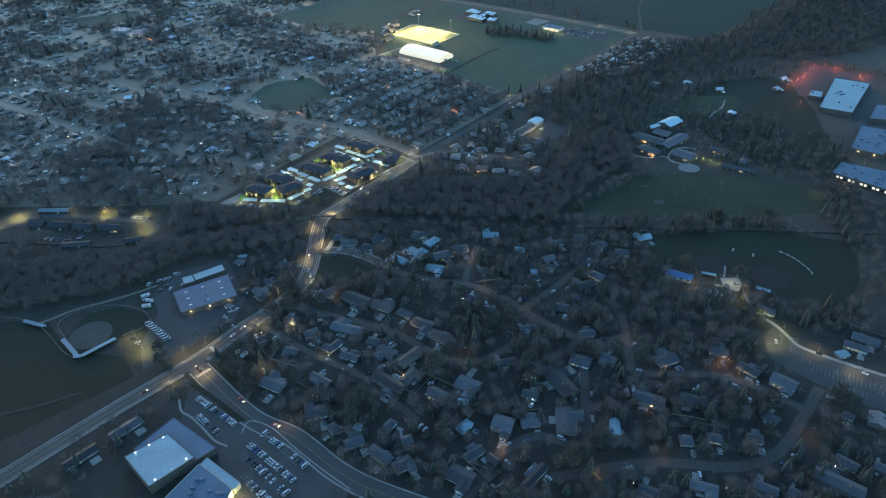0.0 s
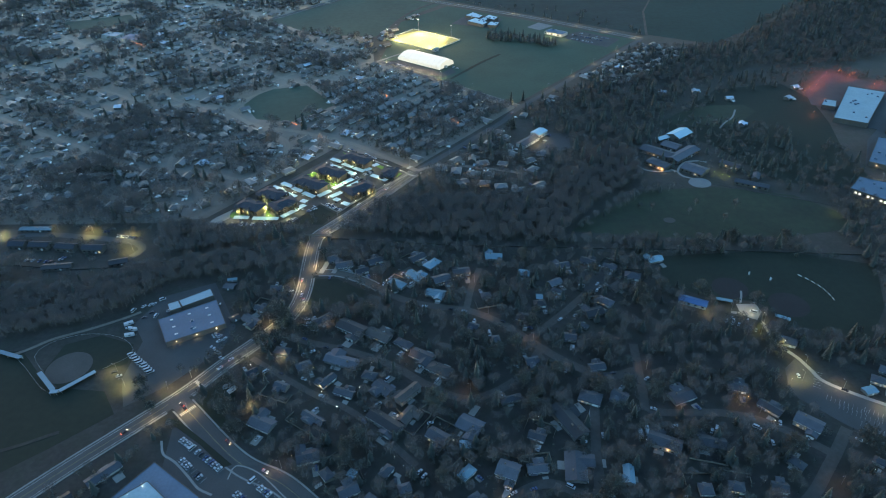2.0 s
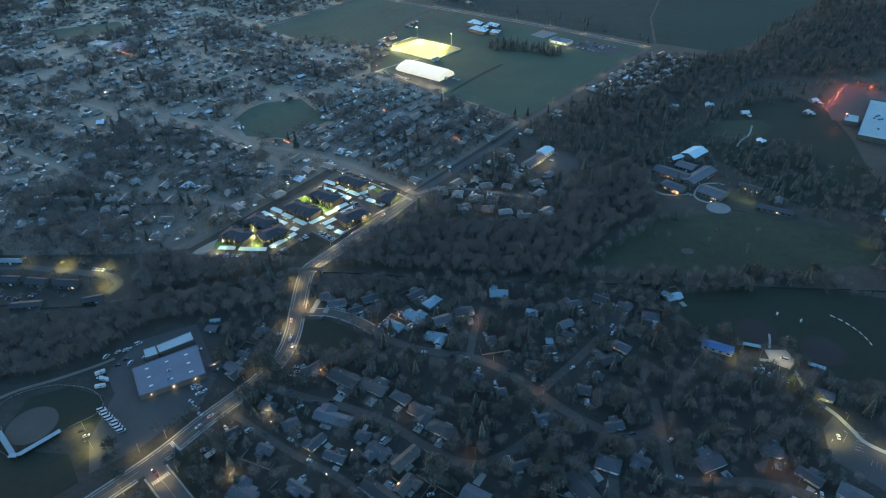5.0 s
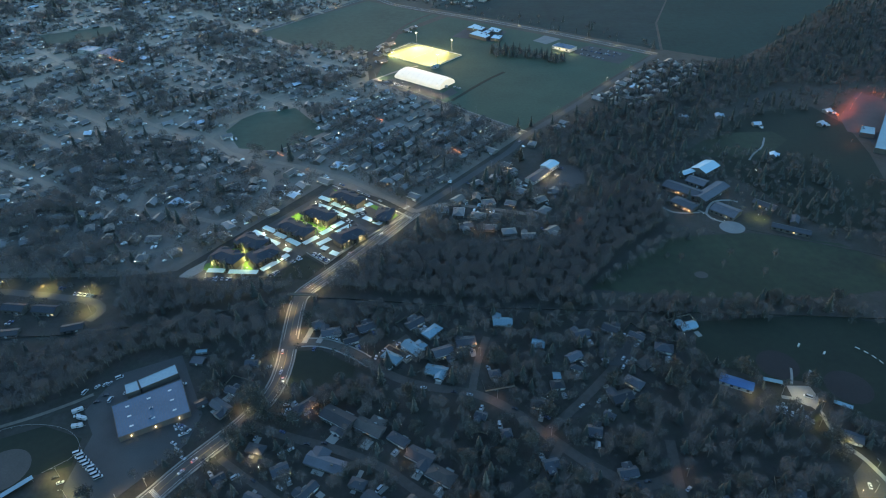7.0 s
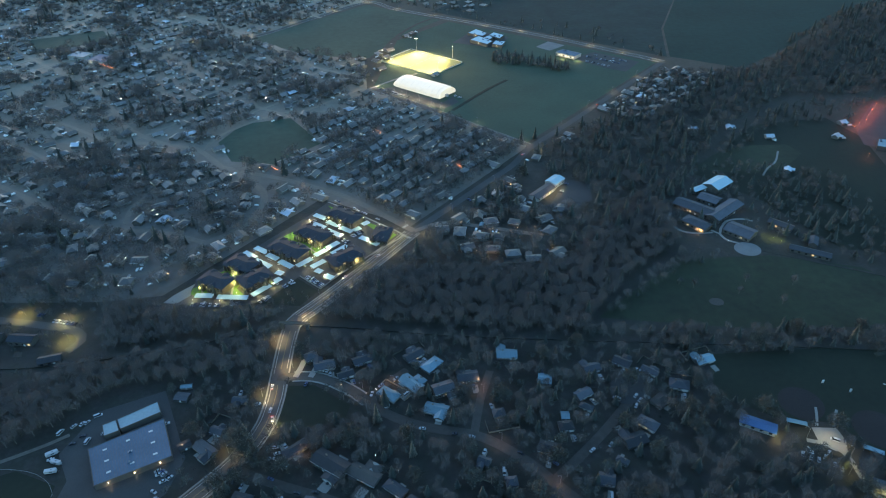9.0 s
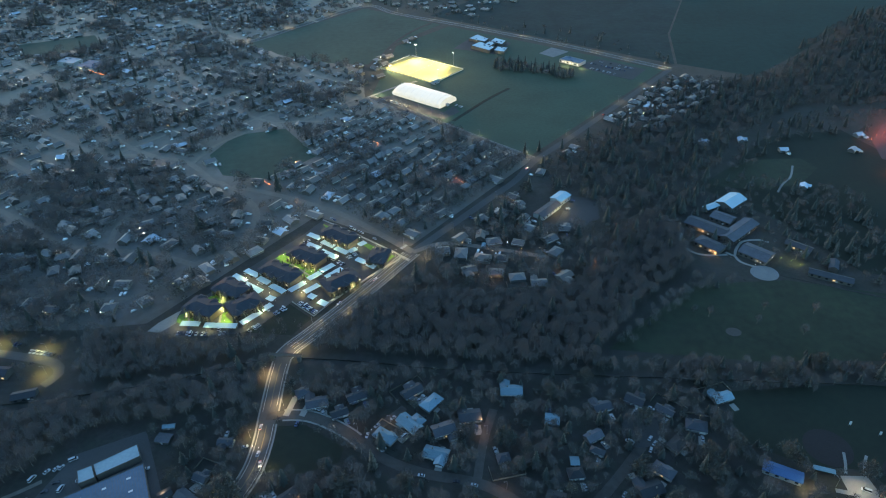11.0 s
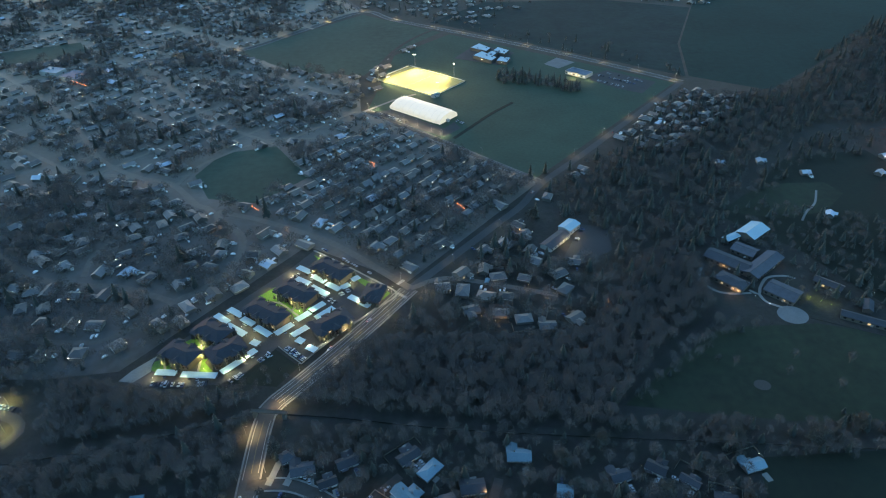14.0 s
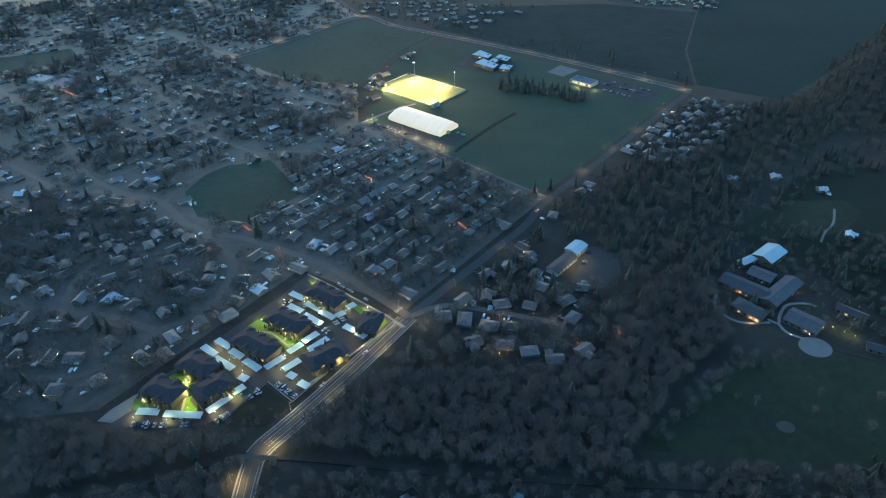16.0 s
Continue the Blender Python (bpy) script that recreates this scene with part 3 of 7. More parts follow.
def make_house(kind, roof, lit=(), detail=True):
    """A house of 16 by 11 metres about its centre, ridge along x, yard side to -y."""
    L, Wd, H = 16.0, 11.0, 2.7 if kind != "tall" else 4.8
    words = {"SHINGLE": "dark shingled", "SHINGLE_L": "grey shingled", "SHINGLE_B": "brown shingled", "METAL": "pale metal"}[roof]
    rm = {"SHINGLE": SHINGLE, "SHINGLE_L": SHINGLE_L, "SHINGLE_B": SHINGLE_B, "METAL": METAL_ROOF}[roof]
    wm = SIDING
    # Houses without detail take the hazed copies.
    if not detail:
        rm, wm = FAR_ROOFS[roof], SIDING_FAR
    form = {"gable": "low house with a %s gable roof", "wing": "house with %s roof and front wing", "hip": "house with a %s hip roof", "tall": "two-storey house with %s gable roof", "ell": "house with %s roof and side wing", "tee": "house with %s roof and rear wing"}[kind] % words
    ob = thing("house", form + (" and lit windows" if lit else ""), "house", HOUSE_GROUP)
    rise = 2.1
    if kind == "hip":
        part("wall", Shape().shell(0, 0, 0, L, Wd, H), wm, ob)
        part("roof", Shape().hip(0, 0, H, L, Wd, rise + 0.3), rm, ob)
    else:
        part("wall", Shape().shell(0, 0, 0, L, Wd, H, rise), wm, ob)
        part("roof", Shape().gable(0, 0, H, L, Wd, rise), rm, ob)
    if kind == "ell":
        part("side_wing", Shape().shell(-L * 0.30, Wd / 2 + 1.8, 0, 8.0, 7.0, 2.6, 1.5, 90), wm, ob)
        part("side_roof", Shape().gable(-L * 0.30, Wd / 2 + 1.2, 2.6, 8.8, 7.0, 1.6, 90), rm, ob)
    if kind == "tee":
        part("rear_wing", Shape().shell(L * 0.12, Wd / 2 + 2.0, 0, 7.0, 8.0, 2.6, 1.7, 90), wm, ob)
        part("rear_roof", Shape().hip(L * 0.12, Wd / 2 + 1.4, 2.6, 9.0, 8.0, 1.8, 90), rm, ob)
        part("porch_roof", Shape().box(-L * 0.25, -Wd / 2 - 1.6, 2.2, 5.0, 3.0, 0.18), rm, ob)
    if kind in ("wing", "tall"):
        part("wing", Shape().shell(L * 0.26, -Wd / 2 - 1.6, 0, 7.0, 6.4, 2.8, 1.5, 90), wm, ob)
        part("wing_roof", Shape().gable(L * 0.26, -Wd / 2 - 0.6, 2.8, 8.6, 6.4, 1.6, 90), rm, ob)
        part("garage_door", Shape().box(L * 0.26, -Wd / 2 - 5.12, 0, 4.6, 0.1, 2.2), DOOR, ob)
    elif not detail:
        part("fascia", Shape().box(0, -Wd / 2 - 0.66, H - 0.42, L + 1.2, 0.16, 0.34), TRIM, ob)
    elif detail:
        part("garage_door", Shape().box(L * 0.3, -Wd / 2 - 0.04, 0, 4.6, 0.1, 2.2), DOOR, ob)
    if detail:
        windows(ob, L, Wd, 0, {(k, True) for k in lit})
        part("front_door", Shape().box(-0.1 * L, -Wd / 2 - 0.04, 0, 1.0, 0.1, 2.05), DOOR, ob)
        part("chimney", Shape().box(-L * 0.2, Wd * 0.16, H, 0.9, 0.7, rise + 0.9), BRICK, ob)
        part("gutter", Shape().box(0, -Wd / 2 - 0.68, H - 0.42, L + 1.2, 0.14, 0.14), TRIM, ob)
        part("driveway", Shape().box(L * 0.27, -Wd / 2 - 7.4, -0.1, 4.8, 9.0, 0.16), CONCRETE, ob)
        part("patio", Shape().box(L * 0.1, Wd / 2 + 2.4, -0.1, 5.0, 4.0, 0.2), CONCRETE, ob)
        if lit:
            part("porch_lamp", Shape().ball(-0.1 * L + 1.0, -Wd / 2 - 0.3, 2.3, 0.16), BULB if len(lit) < 2 else BULB_COOL, ob)
    elif lit:
        part("window", Shape().box(-0.15 * L, -Wd / 2 - 0.05, 1.0, 1.8, 0.1, 1.4), LIT_COOL if len(lit) > 1 else LIT, ob)
    return ob


KINDS = {}


def house_at(kind, roof, lit, detail, m):
    key = (kind, roof, lit, detail)
    if key in KINDS:
        return copy_thing(KINDS[key], m)
    KINDS[key] = make_house(*key)
    KINDS[key].matrix_basis = m
    return KINDS[key]


FAR = {}
FAR_WORDS = {"walls": "pale walls of far suburban houses", "doors": "pale garage doors of far houses", "glow": "white porch lamps of far houses", "warm_glow": "warm porch lamps of far houses", "cars": "pale cars parked beside far houses"}


def far_house(kind, roof, lit, m):
    """A house of the wide suburb, gathered into the joined rest."""
    L, Wd, H, rise = 16.0, 11.0, 3.0, 2.1
    bits = [("walls", Shape().shell(0, 0, 0, L, Wd, H, 0 if kind == "hip" else rise)), (roof, Shape().hip(0, 0, H, L, Wd, rise) if kind == "hip" else Shape().gable(0, 0, H, L, Wd, rise))]
    if kind == "wing":
        bits += [("walls", Shape().shell(L * 0.26, -Wd / 2 - 1.6, 0, 7.0, 6.4, 2.8, 1.5, 90)), (roof, Shape().gable(L * 0.26, -Wd / 2 - 0.6, 2.8, 8.6, 6.4, 1.6, 90)), ("doors", Shape().box(L * 0.26, -Wd / 2 - 5.12, 0, 4.6, 0.1, 2.2))]
    else:
        bits.append(("doors", Shape().box(L * 0.3, -Wd / 2 - 0.04, 0, 4.6, 0.1, 2.2)))
    for s in (-1, 1):
        bits.append(("doors", Shape().box(0, s * (Wd / 2 + 0.66), H - 0.42, L + 1.2, 0.16, 0.34)))
    if lit:
        for _ in range(len(lit)):
            bits.append(("glow" if len(lit) > 1 and rng.random() < 0.75 else "warm_glow", Shape().ball(rng.uniform(-0.5, 0.5) * L, rng.choice((-1, 1)) * (Wd / 2 + 1.0), 3.1, rng.choice((0.12, 0.16, 0.16, 0.26)))))
    for _ in range(rng.choice((0, 1, 1, 2, 3))):
        cx, cy = L * rng.uniform(0.2, 0.6), -Wd / 2 - rng.uniform(4, 9)
        bits.append(("cars", Shape().box(cx, cy, 0.3, 2.2, 5.4, 0.8).box(cx, cy - 0.3, 1.0, 1.9, 2.9, 0.7)))
    for key, s in bits:
        FAR.setdefault(key, Shape()).add([m @ Vector(p) for p in s.v], s.f)


placed = 0


def any_house(kind, roof, lit, m):
    global placed
    placed += 1
    if placed <= 80:
        house_at(kind, roof, lit, False, m)
    else:
        far_house(kind, roof, lit, m)


rng = random.Random(7)
ROOFS = {"d": "SHINGLE", "l": "SHINGLE_L", "b": "SHINGLE_B", "w": "METAL"}
NEAR = [
    "-103 529 31 12 10 d; -24 527 36 19 10 d; 47 525 -3 19 11 w; -63 524 25 18 10 d; -91 519 12 19 11 d; -10 516 47 19 11 w; 132 513 -34 16 10 d; 193 513 17 19 12 w; -74 509 22 19 11 d",
    "108 508 14 17 12 d; 16 503 7 19 12 d; 150 503 -41 20 9 d; -190 502 6 9 3.5 w; -25 498 -45 22 11 w; 72 498 -11 12 11 w; -190 492 -10 11 8 d; -2 491 20 19 12 d; 167 489 -18 17 11 l",
    "-41 488 -36 19 10 w; -147 487 -7 17 10 d; 97 483 28 15 9 l; 150 475 38 17 11 b; -7 473 -18 20 11 w; 97 471 -29 14 7 l; 36 468 11 18 11 d; 81 464 -3 6 7 w; 80 455 5 21 13 d",
    "135 455 -42 17 10 d; -156 460 -23 15 10 d; -175 449 35 9 7 d; -160 445 -36 22 11 d; -100 443 39 22 9 d; 123 442 18 19 12 d; 65 438 -19 14 11 d; -75 430 -33 30 14 d; 23 429 -26 13 10 d",
    "111 426 -37 17 7 d; -53 422 -31 26 12 b; 98 413 -16 16 14 d; 39 413 6 16 12 d; -33 411 -37 22 11 l; -127 407 -16 27 12 d; -18 397 -32 23 12 d; -79 394 -22 34 12 l; -108 390 26 14 10 d",
    "65 388 13 16 12 d; -146 385 36 14 10 d; -5 382 -33 23 12 b; 112 380 9 19 12 d; -57 378 -22 23 12 d; -88 374 51 19 9 d; -121 370 -24 17 11 d; -46 365 -44 20 11 l; 324 364 -38 23 9 l",
    "-74 362 -23 24 11 d; -28 358 46 25 9 b; 207 356 -18 19 14 d; 312 356 -33 20 9 l; 122 351 -41 18 13 d; 45 351 16 18 10 d; 101 350 -24 19 13 d; 165 349 21 24 18 d; 298 349 14 10 7 w",
    "-93 339 -35 29 9 d; -28 339 54 19 10 b; -128 336 -27 24 16 d; 222 336 -48 21 12 d; -43 333 -38 22 11 d; 15 329 -32 21 15 l; 82 329 -63 25 14 d; 241 321 -43 21 13 l; -7 319 -35 18 11 d",
    "59 318 -24 18 11 d; 11 313 -2 8 7 w; 141 309 -27 18 12 d; 169 308 -16 18 11 d; -92 307 14 18 12 l; -40 294 55 20 10 d; -78 293 -52 19 11 d; 56 293 6 17 11 l; 80 293 -97 24 18 d",
    "-62 293 61 6 6 w; 11 291 46 15 10 w; 37 291 -24 17 14 l; 219 291 -50 16 10 l; 271 290 -44 15 9 d; 112 286 -100 17 10 w; -63 281 25 18 14 d; -28 281 17 17 11 d; 175 275 -14 14 12 d",
    "156 274 -4 18 13 d; 201 274 -13 15 12 d; -45 270 -40 21 14 d; 16 269 34 22 11 d; 28 264 -47 15 9 d; -30 262 32 17 13 d; 250 253 -45 16 9 d; 7 252 -30 22 16 d; 53 250 46 26 7 d",
    "50 714 10 17 12 d; 73 711 -20 17 12 d; 104 716 30 17 12 d; 24 670 15 17 12 d; 48 665 -8 17 12 d; 66 657 5 17 12 l; 84 648 0 17 12 d; 108 657 35 17 12 b; 106 694 50 17 12 d; 40 708 80 7 4 w; 18 719 45 17 12 b; 40 756 45 17 12 d; 60 766 45 17 12 l; 80 780 40 17 12 d; 121 733 -15 17 12 d",
    "269 249 -39 15 11 d; 32 243 45 14 8 d; 155 239 -21 23 10 l; 237 238 -38 23 12 d; 192 237 -32 19 11 d; 121 237 -28 17 11 d; 208 233 -39 16 10 d",
]
YARD_SPOTS = []


def shed(x, y, turn, l, w, roof):
    ob = thing("shed", "small garden shed with a %s roof" % ("pale metal" if roof == "w" else "dark shingled"), "shed", "garden sheds", at=pose(x, y, 0, 0, 0, turn))
    part("wall", Shape().shell(0, 0, 0, l, w, 2.3, 0.7), SIDING, ob)
    part("roof", Shape().gable(0, 0, 2.3, l, w, 0.7, over=0.3, thick=0.12), METAL_ROOF if roof == "w" else SHINGLE, ob)
    part("door", Shape().box(0, -w / 2 - 0.04, 0, 1.4, 0.1, 1.9), DOOR, ob)


for row in NEAR:
    for item in row.split(";"):
        x, y, turn, l, w, s = item.split()
        x, y, turn, l, w = float(x), float(y), float(turn), float(l), float(w)
        if l < 12.5 and w < 8.5:
            shed(x, y, turn, l * 0.9, w * 0.9, s)
        else:
            kind = rng.choice(("ell", "wing", "hip", "tee", "hip", "tall", "tee") if l > 16 else ("gable", "hip", "tee"))
            lit = rng.choice(((), (), (), (), (0,), (1,), (0, 1)))
            # the yard side faces the nearer street
            c, k = math.cos(radians(turn)), math.sin(radians(turn))
            if road_gap(x + 14 * k, y - 14 * c) > road_gap(x - 14 * k, y + 14 * c):
                turn += 180
            house_at(kind, ROOFS[s], lit, y < 600, pose(x, y, 0.02, 0, 0, turn) @ Matrix.Diagonal((l / 20.5, w / 13.8, 0.95, 1.0)))
            YARD_SPOTS.append((x, y, turn, l, w))
        take(x, y, max(l, w) * 0.45)

APT_YARD = [(-240, 602), (-221, 628), (-197, 658), (-166, 700), (-136, 738), (-120, 764), (-66, 721), (-39, 697), (-70, 661), (-107, 616), (-129, 634), (-148, 608), (-165, 596), (-213, 594)]
CHURCH = [(85, 745), (120, 812), (170, 800), (165, 750), (126, 728)]
SCHOOL = [(225, 690), (262, 780), (320, 800), (330, 720), (365, 640), (320, 625), (262, 640)]
SHOPS = [(-270, 380), (-258, 480), (-190, 500), (-165, 440), (-178, 412), (-215, 365)]
STORE_LOT = [(-240, 240), (-190, 335), (-172, 335), (-90, 275), (-60, 230), (-240, 200)]
LOT_EAST = [(236, 372), (262, 392), (330, 350), (345, 290), (300, 290), (262, 316)]
WARES = [(425, 570), (470, 760), (500, 900), (590, 990), (680, 900), (640, 700), (520, 540)]
LEFT_LOT = [(-470, 540), (-470, 610), (-290, 600), (-285, 545), (-330, 540)]
DOME_AREA = [(-110, 1090), (-60, 1270), (50, 1200), (40, 1050), (0, 1000)]
RAVINE_E = [(-110, 562), (108, 545), (124, 570), (187, 640), (221, 665), (231, 735), (209, 754), (152, 690), (111, 640), (34, 634), (-43, 638), (-85, 620)]
RAVINE_W = [(-290, 600), (-134, 580), (-131, 521), (-163, 512), (-203, 508), (-245, 503), (-254, 484), (-272, 468), (-300, 450), (-345, 436), (-430, 432), (-430, 500), (-320, 500), (-270, 540)]
EAST_WOOD = [(150, 800), (182, 935), (321, 990), (406, 1100), (481, 1124), (739, 1345), (900, 1400), (900, 1150), (640, 1010), (475, 1010), (352, 911), (300, 830), (235, 740), (175, 668), (148, 703), (165, 760)]
NEAR_WOOD = [(140, 440), (198, 450), (231, 438), (246, 400), (250, 378), (212, 366), (187, 373), (155, 405)]
OFF_LIMITS = FIELDS + [APT_YARD, CHURCH, SCHOOL, SHOPS, STORE_LOT, LOT_EAST, WARES, LEFT_LOT, DOME_AREA, RAVINE_E, RAVINE_W, EAST_WOOD, NEAR_WOOD]


def allowed(x, y):
    return not any(inside(x, y, p) for p in OFF_LIMITS)


def along(name, gap, chance, back, square=False):
    """Houses on both sides of a street."""
    line = LINES[name]
    nn, h = sides(line), ROADS[name][0] / 2
    for s in (1, -1):
        run = gap * rng.random()
        for i in range(1, len(line)):
            run += (line[i] - line[i - 1]).length
            if run < gap:
                continue
            run = rng.uniform(-5, 4)
            p = line[i] + nn[i] * s * (h + back + rng.uniform(-2, 4))
            if rng.random() > chance or not allowed(p.x, p.y) or road_gap(p.x, p.y) < 6 or not free_at(p.x, p.y, 3.4 if square else 7.5):
                continue
            turn = math.degrees(math.atan2(nn[i].y * s, nn[i].x * s)) - 90 + (rng.uniform(-3, 3) if square else rng.uniform(-9, 9) + rng.choice((0, 0, 90, -90)))
            roof = rng.choices(("SHINGLE", "SHINGLE_L", "SHINGLE_B", "METAL"), (16, 34, 48, 2) if square else (52, 24, 20, 4))[0]
            lit = rng.choice(((),) * 5 + ((1,), (1,), (0, 4), (0, 4), (0, 4), (0, 4)))
            kind = rng.choice(("gable", "hip", "wing"))
            any_house(kind, roof, lit, pose(p.x, p.y, 0.02, 0, 0, turn) @ Matrix.Diagonal((rng.uniform(0.72, 0.92) if square else rng.uniform(0.62, 1.0), rng.uniform(0.72, 0.95), rng.uniform(0.9, 1.3), 1.0)))
            take(p.x, p.y, 6.6 if square else 9.0)


for name in list(ROADS):
    if name.startswith("row_street"):
        along(name, 13.0, 0.98, 9.0, True)
for name in ("cross_street", "south_field_road", "cross_street_east", "arterial_road_north"):
    along(name, 19, 0.85 if name != "arterial_road_north" else 0.5, 14)
for name in ("curved_street", "west_loop", "ravine_street", "school_street"):
    along(name, 20, 0.9, 13)
for name in list(ROADS):
    if name.startswith(("suburb_street", "suburb_avenue", "ravine_avenue")):
        along(name, 18, 0.9, 12)


def village(poly, gap, turn, chance=0.9, fill=False):
    """Houses strewn over a quarter whose streets cannot be seen."""
    xs, ys = [p[0] for p in poly], [p[1] for p in poly]
    y = min(ys)
    while y < max(ys):
        x = min(xs)
        while x < max(xs):
            px, py = x + rng.uniform(-4, 4), y + rng.uniform(-4, 4)
            if inside(px, py, poly) and not inside(px, py, LOT_EAST) and (not fill or allowed(px, py)) and rng.random() < chance and free_at(px, py, 6) and road_gap(px, py) > 8:
                roof = rng.choices(("SHINGLE", "SHINGLE_L", "SHINGLE_B", "METAL"), (60, 18, 19, 3))[0]
                any_house(rng.choice(("gable", "hip", "wing")), roof, rng.choice(((),) * 4 + ((1,), (0, 4))), pose(px, py, 0.02, 0, 0, turn + rng.choice((0, 90, 180)) + rng.uniform(-8, 8)) @ Matrix.Diagonal((rng.uniform(0.7, 0.95), rng.uniform(0.72, 0.92), 0.95, 1.0)))
                take(px, py, 7.5)
            x += gap
        y += gap


village([(222, 985), (360, 1150), (425, 1100), (330, 985), (270, 940)], 21, 48, 0.8)
village([(340, 1665), (540, 1570), (580, 1640), (420, 1740)], 24, 60, 0.85)
village([(10, 655), (-5, 690), (60, 690), (90, 670), (108, 655)], 23, 10, 0.8)
village([(40, 715), (70, 780), (88, 745), (80, 712)], 22, 48)
village([(-200, 1640), (-60, 1560), (60, 1470), (180, 1600), (-40, 1800)], 30, 48, 0.75)
village([(380, 930), (460, 1000), (500, 990), (470, 930)], 30, 20, 0.6)
village([(262, 330), (262, 260), (300, 215), (340, 260), (330, 288)], 24, -40, 0.9)
village([(-560, 640), (-340, 665), (-300, 735), (-420, 780), (-600, 860)], 24, 20, 0.75)
village([(-330, 760), (-260, 722), (-206, 720), (-200, 780), (-260, 840), (-320, 890), (-380, 910), (-440, 820)], 23, 35, 0.85)
village([(-235, 670), (-200, 705), (-188, 730), (-180, 790), (-140, 780), (-150, 740), (-215, 645)], 20, 50, 0.85)
village([(-1000, 800), (-620, 860), (-640, 1150), (-1000, 1300)], 28, 40, 0.75)
village([(-980, 640), (-440, 640), (-300, 740), (-190, 850), (-120, 860), (-110, 1090), (-120, 1220), (-340, 1340), (-160, 1590), (-300, 1780), (-980, 1780)], 22, 46, 0.6, True)
village([(-120, 800), (-190, 850), (-150, 900), (-120, 880), (-90, 800)], 19, 48, 0.9)
for x, y, t in [(404, 886, 0), (511, 920, 20), (483, 881, 40), (387, 800, 60), (366, 915, 80), (319, 912, 100)]:
    any_house("wing", "METAL", (0, 4), pose(x, y, 0.02, 0, 0, t) @ Matrix.Diagonal((0.6, 0.65, 1, 1)))
    take(x, y, 8)
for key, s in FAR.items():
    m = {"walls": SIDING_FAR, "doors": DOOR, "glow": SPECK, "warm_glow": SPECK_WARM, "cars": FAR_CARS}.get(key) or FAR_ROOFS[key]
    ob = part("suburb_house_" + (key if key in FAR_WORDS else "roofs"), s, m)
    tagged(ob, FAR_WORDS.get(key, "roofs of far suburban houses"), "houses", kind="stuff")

# ---- large flat-roofed buildings ----
def hall(name, corners, h, wall, roof, label, category, units=6, lights=0, window_side=None, skylights=0):
    """A flat-roofed building over a four-cornered plan, with parapet, rooftop units and lamps on its walls."""
    cx, cy = sum(p[0] for p in corners) / 4, sum(p[1] for p in corners) / 4
    area = sum(a[0] * b[1] - b[0] * a[1] for a, b in zip(corners, corners[1:] + corners[:1]))
    pts = [(x - cx, y - cy) for x, y in (corners if area > 0 else corners[::-1])]
    ob = thing(name, label, category, at=pose(cx, cy, 0))
    part("wall", Shape().slab(pts, 0, h - 0.05), wall, ob)
    inner = [(x * 0.985, y * 0.985) for x, y in pts]
    part("roof", Shape().slab(inner, h - 0.04, h + 0.1), roof, ob)
    for a, b in zip(pts, pts[1:] + pts[:1]):
        d = Vector((b[0] - a[0], b[1] - a[1], 0))
        part("parapet", Shape().box((a[0] + b[0]) / 2, (a[1] + b[1]) / 2, h - 0.4, d.length, 0.4, 0.8, math.degrees(math.atan2(d.y, d.x))), wall, ob)
    turn = math.degrees(math.atan2(pts[1][1] - pts[0][1], pts[1][0] - pts[0][0]))
    def on_roof(s, t):
        a = Vector(pts[0]).lerp(Vector(pts[1]), s)
        b = Vector(pts[3]).lerp(Vector(pts[2]), s)
        return a.lerp(b, t)
    for k in range(units):
        p = on_roof(rng.uniform(0.12, 0.88), rng.uniform(0.12, 0.88))
        u = part("rooftop_unit", Shape().box(p.x, p.y, h + 0.08, rng.uniform(1.6, 3.2), rng.uniform(1.4, 2.4), rng.uniform(0.9, 1.6), turn), MEMBRANE_G, ob)
        part("fan_grille", Shape().tube((p.x, p.y, h + 1.0), (p.x, p.y, h + 1.75), 0.5, 0.5, 8), STEEL, u)
    for k in range(skylights):
        p = on_roof(0.2 + 0.6 * (k % 3) / 2, 0.2 + 0.6 * (k // 3) / max(1, (skylights - 1) // 3))
        part("skylight", Shape().box(p.x, p.y, h + 0.08, 2.6, 1.2, 0.4, turn), TRIM, ob)
    for k in range(lights):
        p = on_roof((k + 0.5) / lights, 0.0)
        q = p - on_roof((k + 0.5) / lights, 1.0)
        q = p + q.normalized() * 0.45
        part("wall_lamp", Shape().box(q.x, q.y, h * 0.65, 0.5, 0.3, 0.25, turn), BULB_COOL, ob)
        light("lamp", q.x + (q - p).x * 2, q.y + (q - p).y * 2, h * 0.6, 90, WHITE, ob)
    if window_side is not None:
        a, b = pts[window_side], pts[(window_side + 1) % 4]
        n = max(3, int(math.hypot(b[0] - a[0], b[1] - a[1]) / 4))
        out = Vector((b[1] - a[1], a[0] - b[0])).normalized() * 0.08
        for k in range(n):
            p = Vector(a).lerp(Vector(b), (k + 0.5) / n) + out
            part("window", Shape().box(p.x, p.y, h * 0.35, 2.2, 0.12, h * 0.35, math.degrees(math.atan2(b[1] - a[1], b[0] - a[0]))), LIT_COOL if k % 3 else GLASS, ob)
    take(cx, cy, 0.6 * max(math.hypot(*p) for p in pts))
    return ob


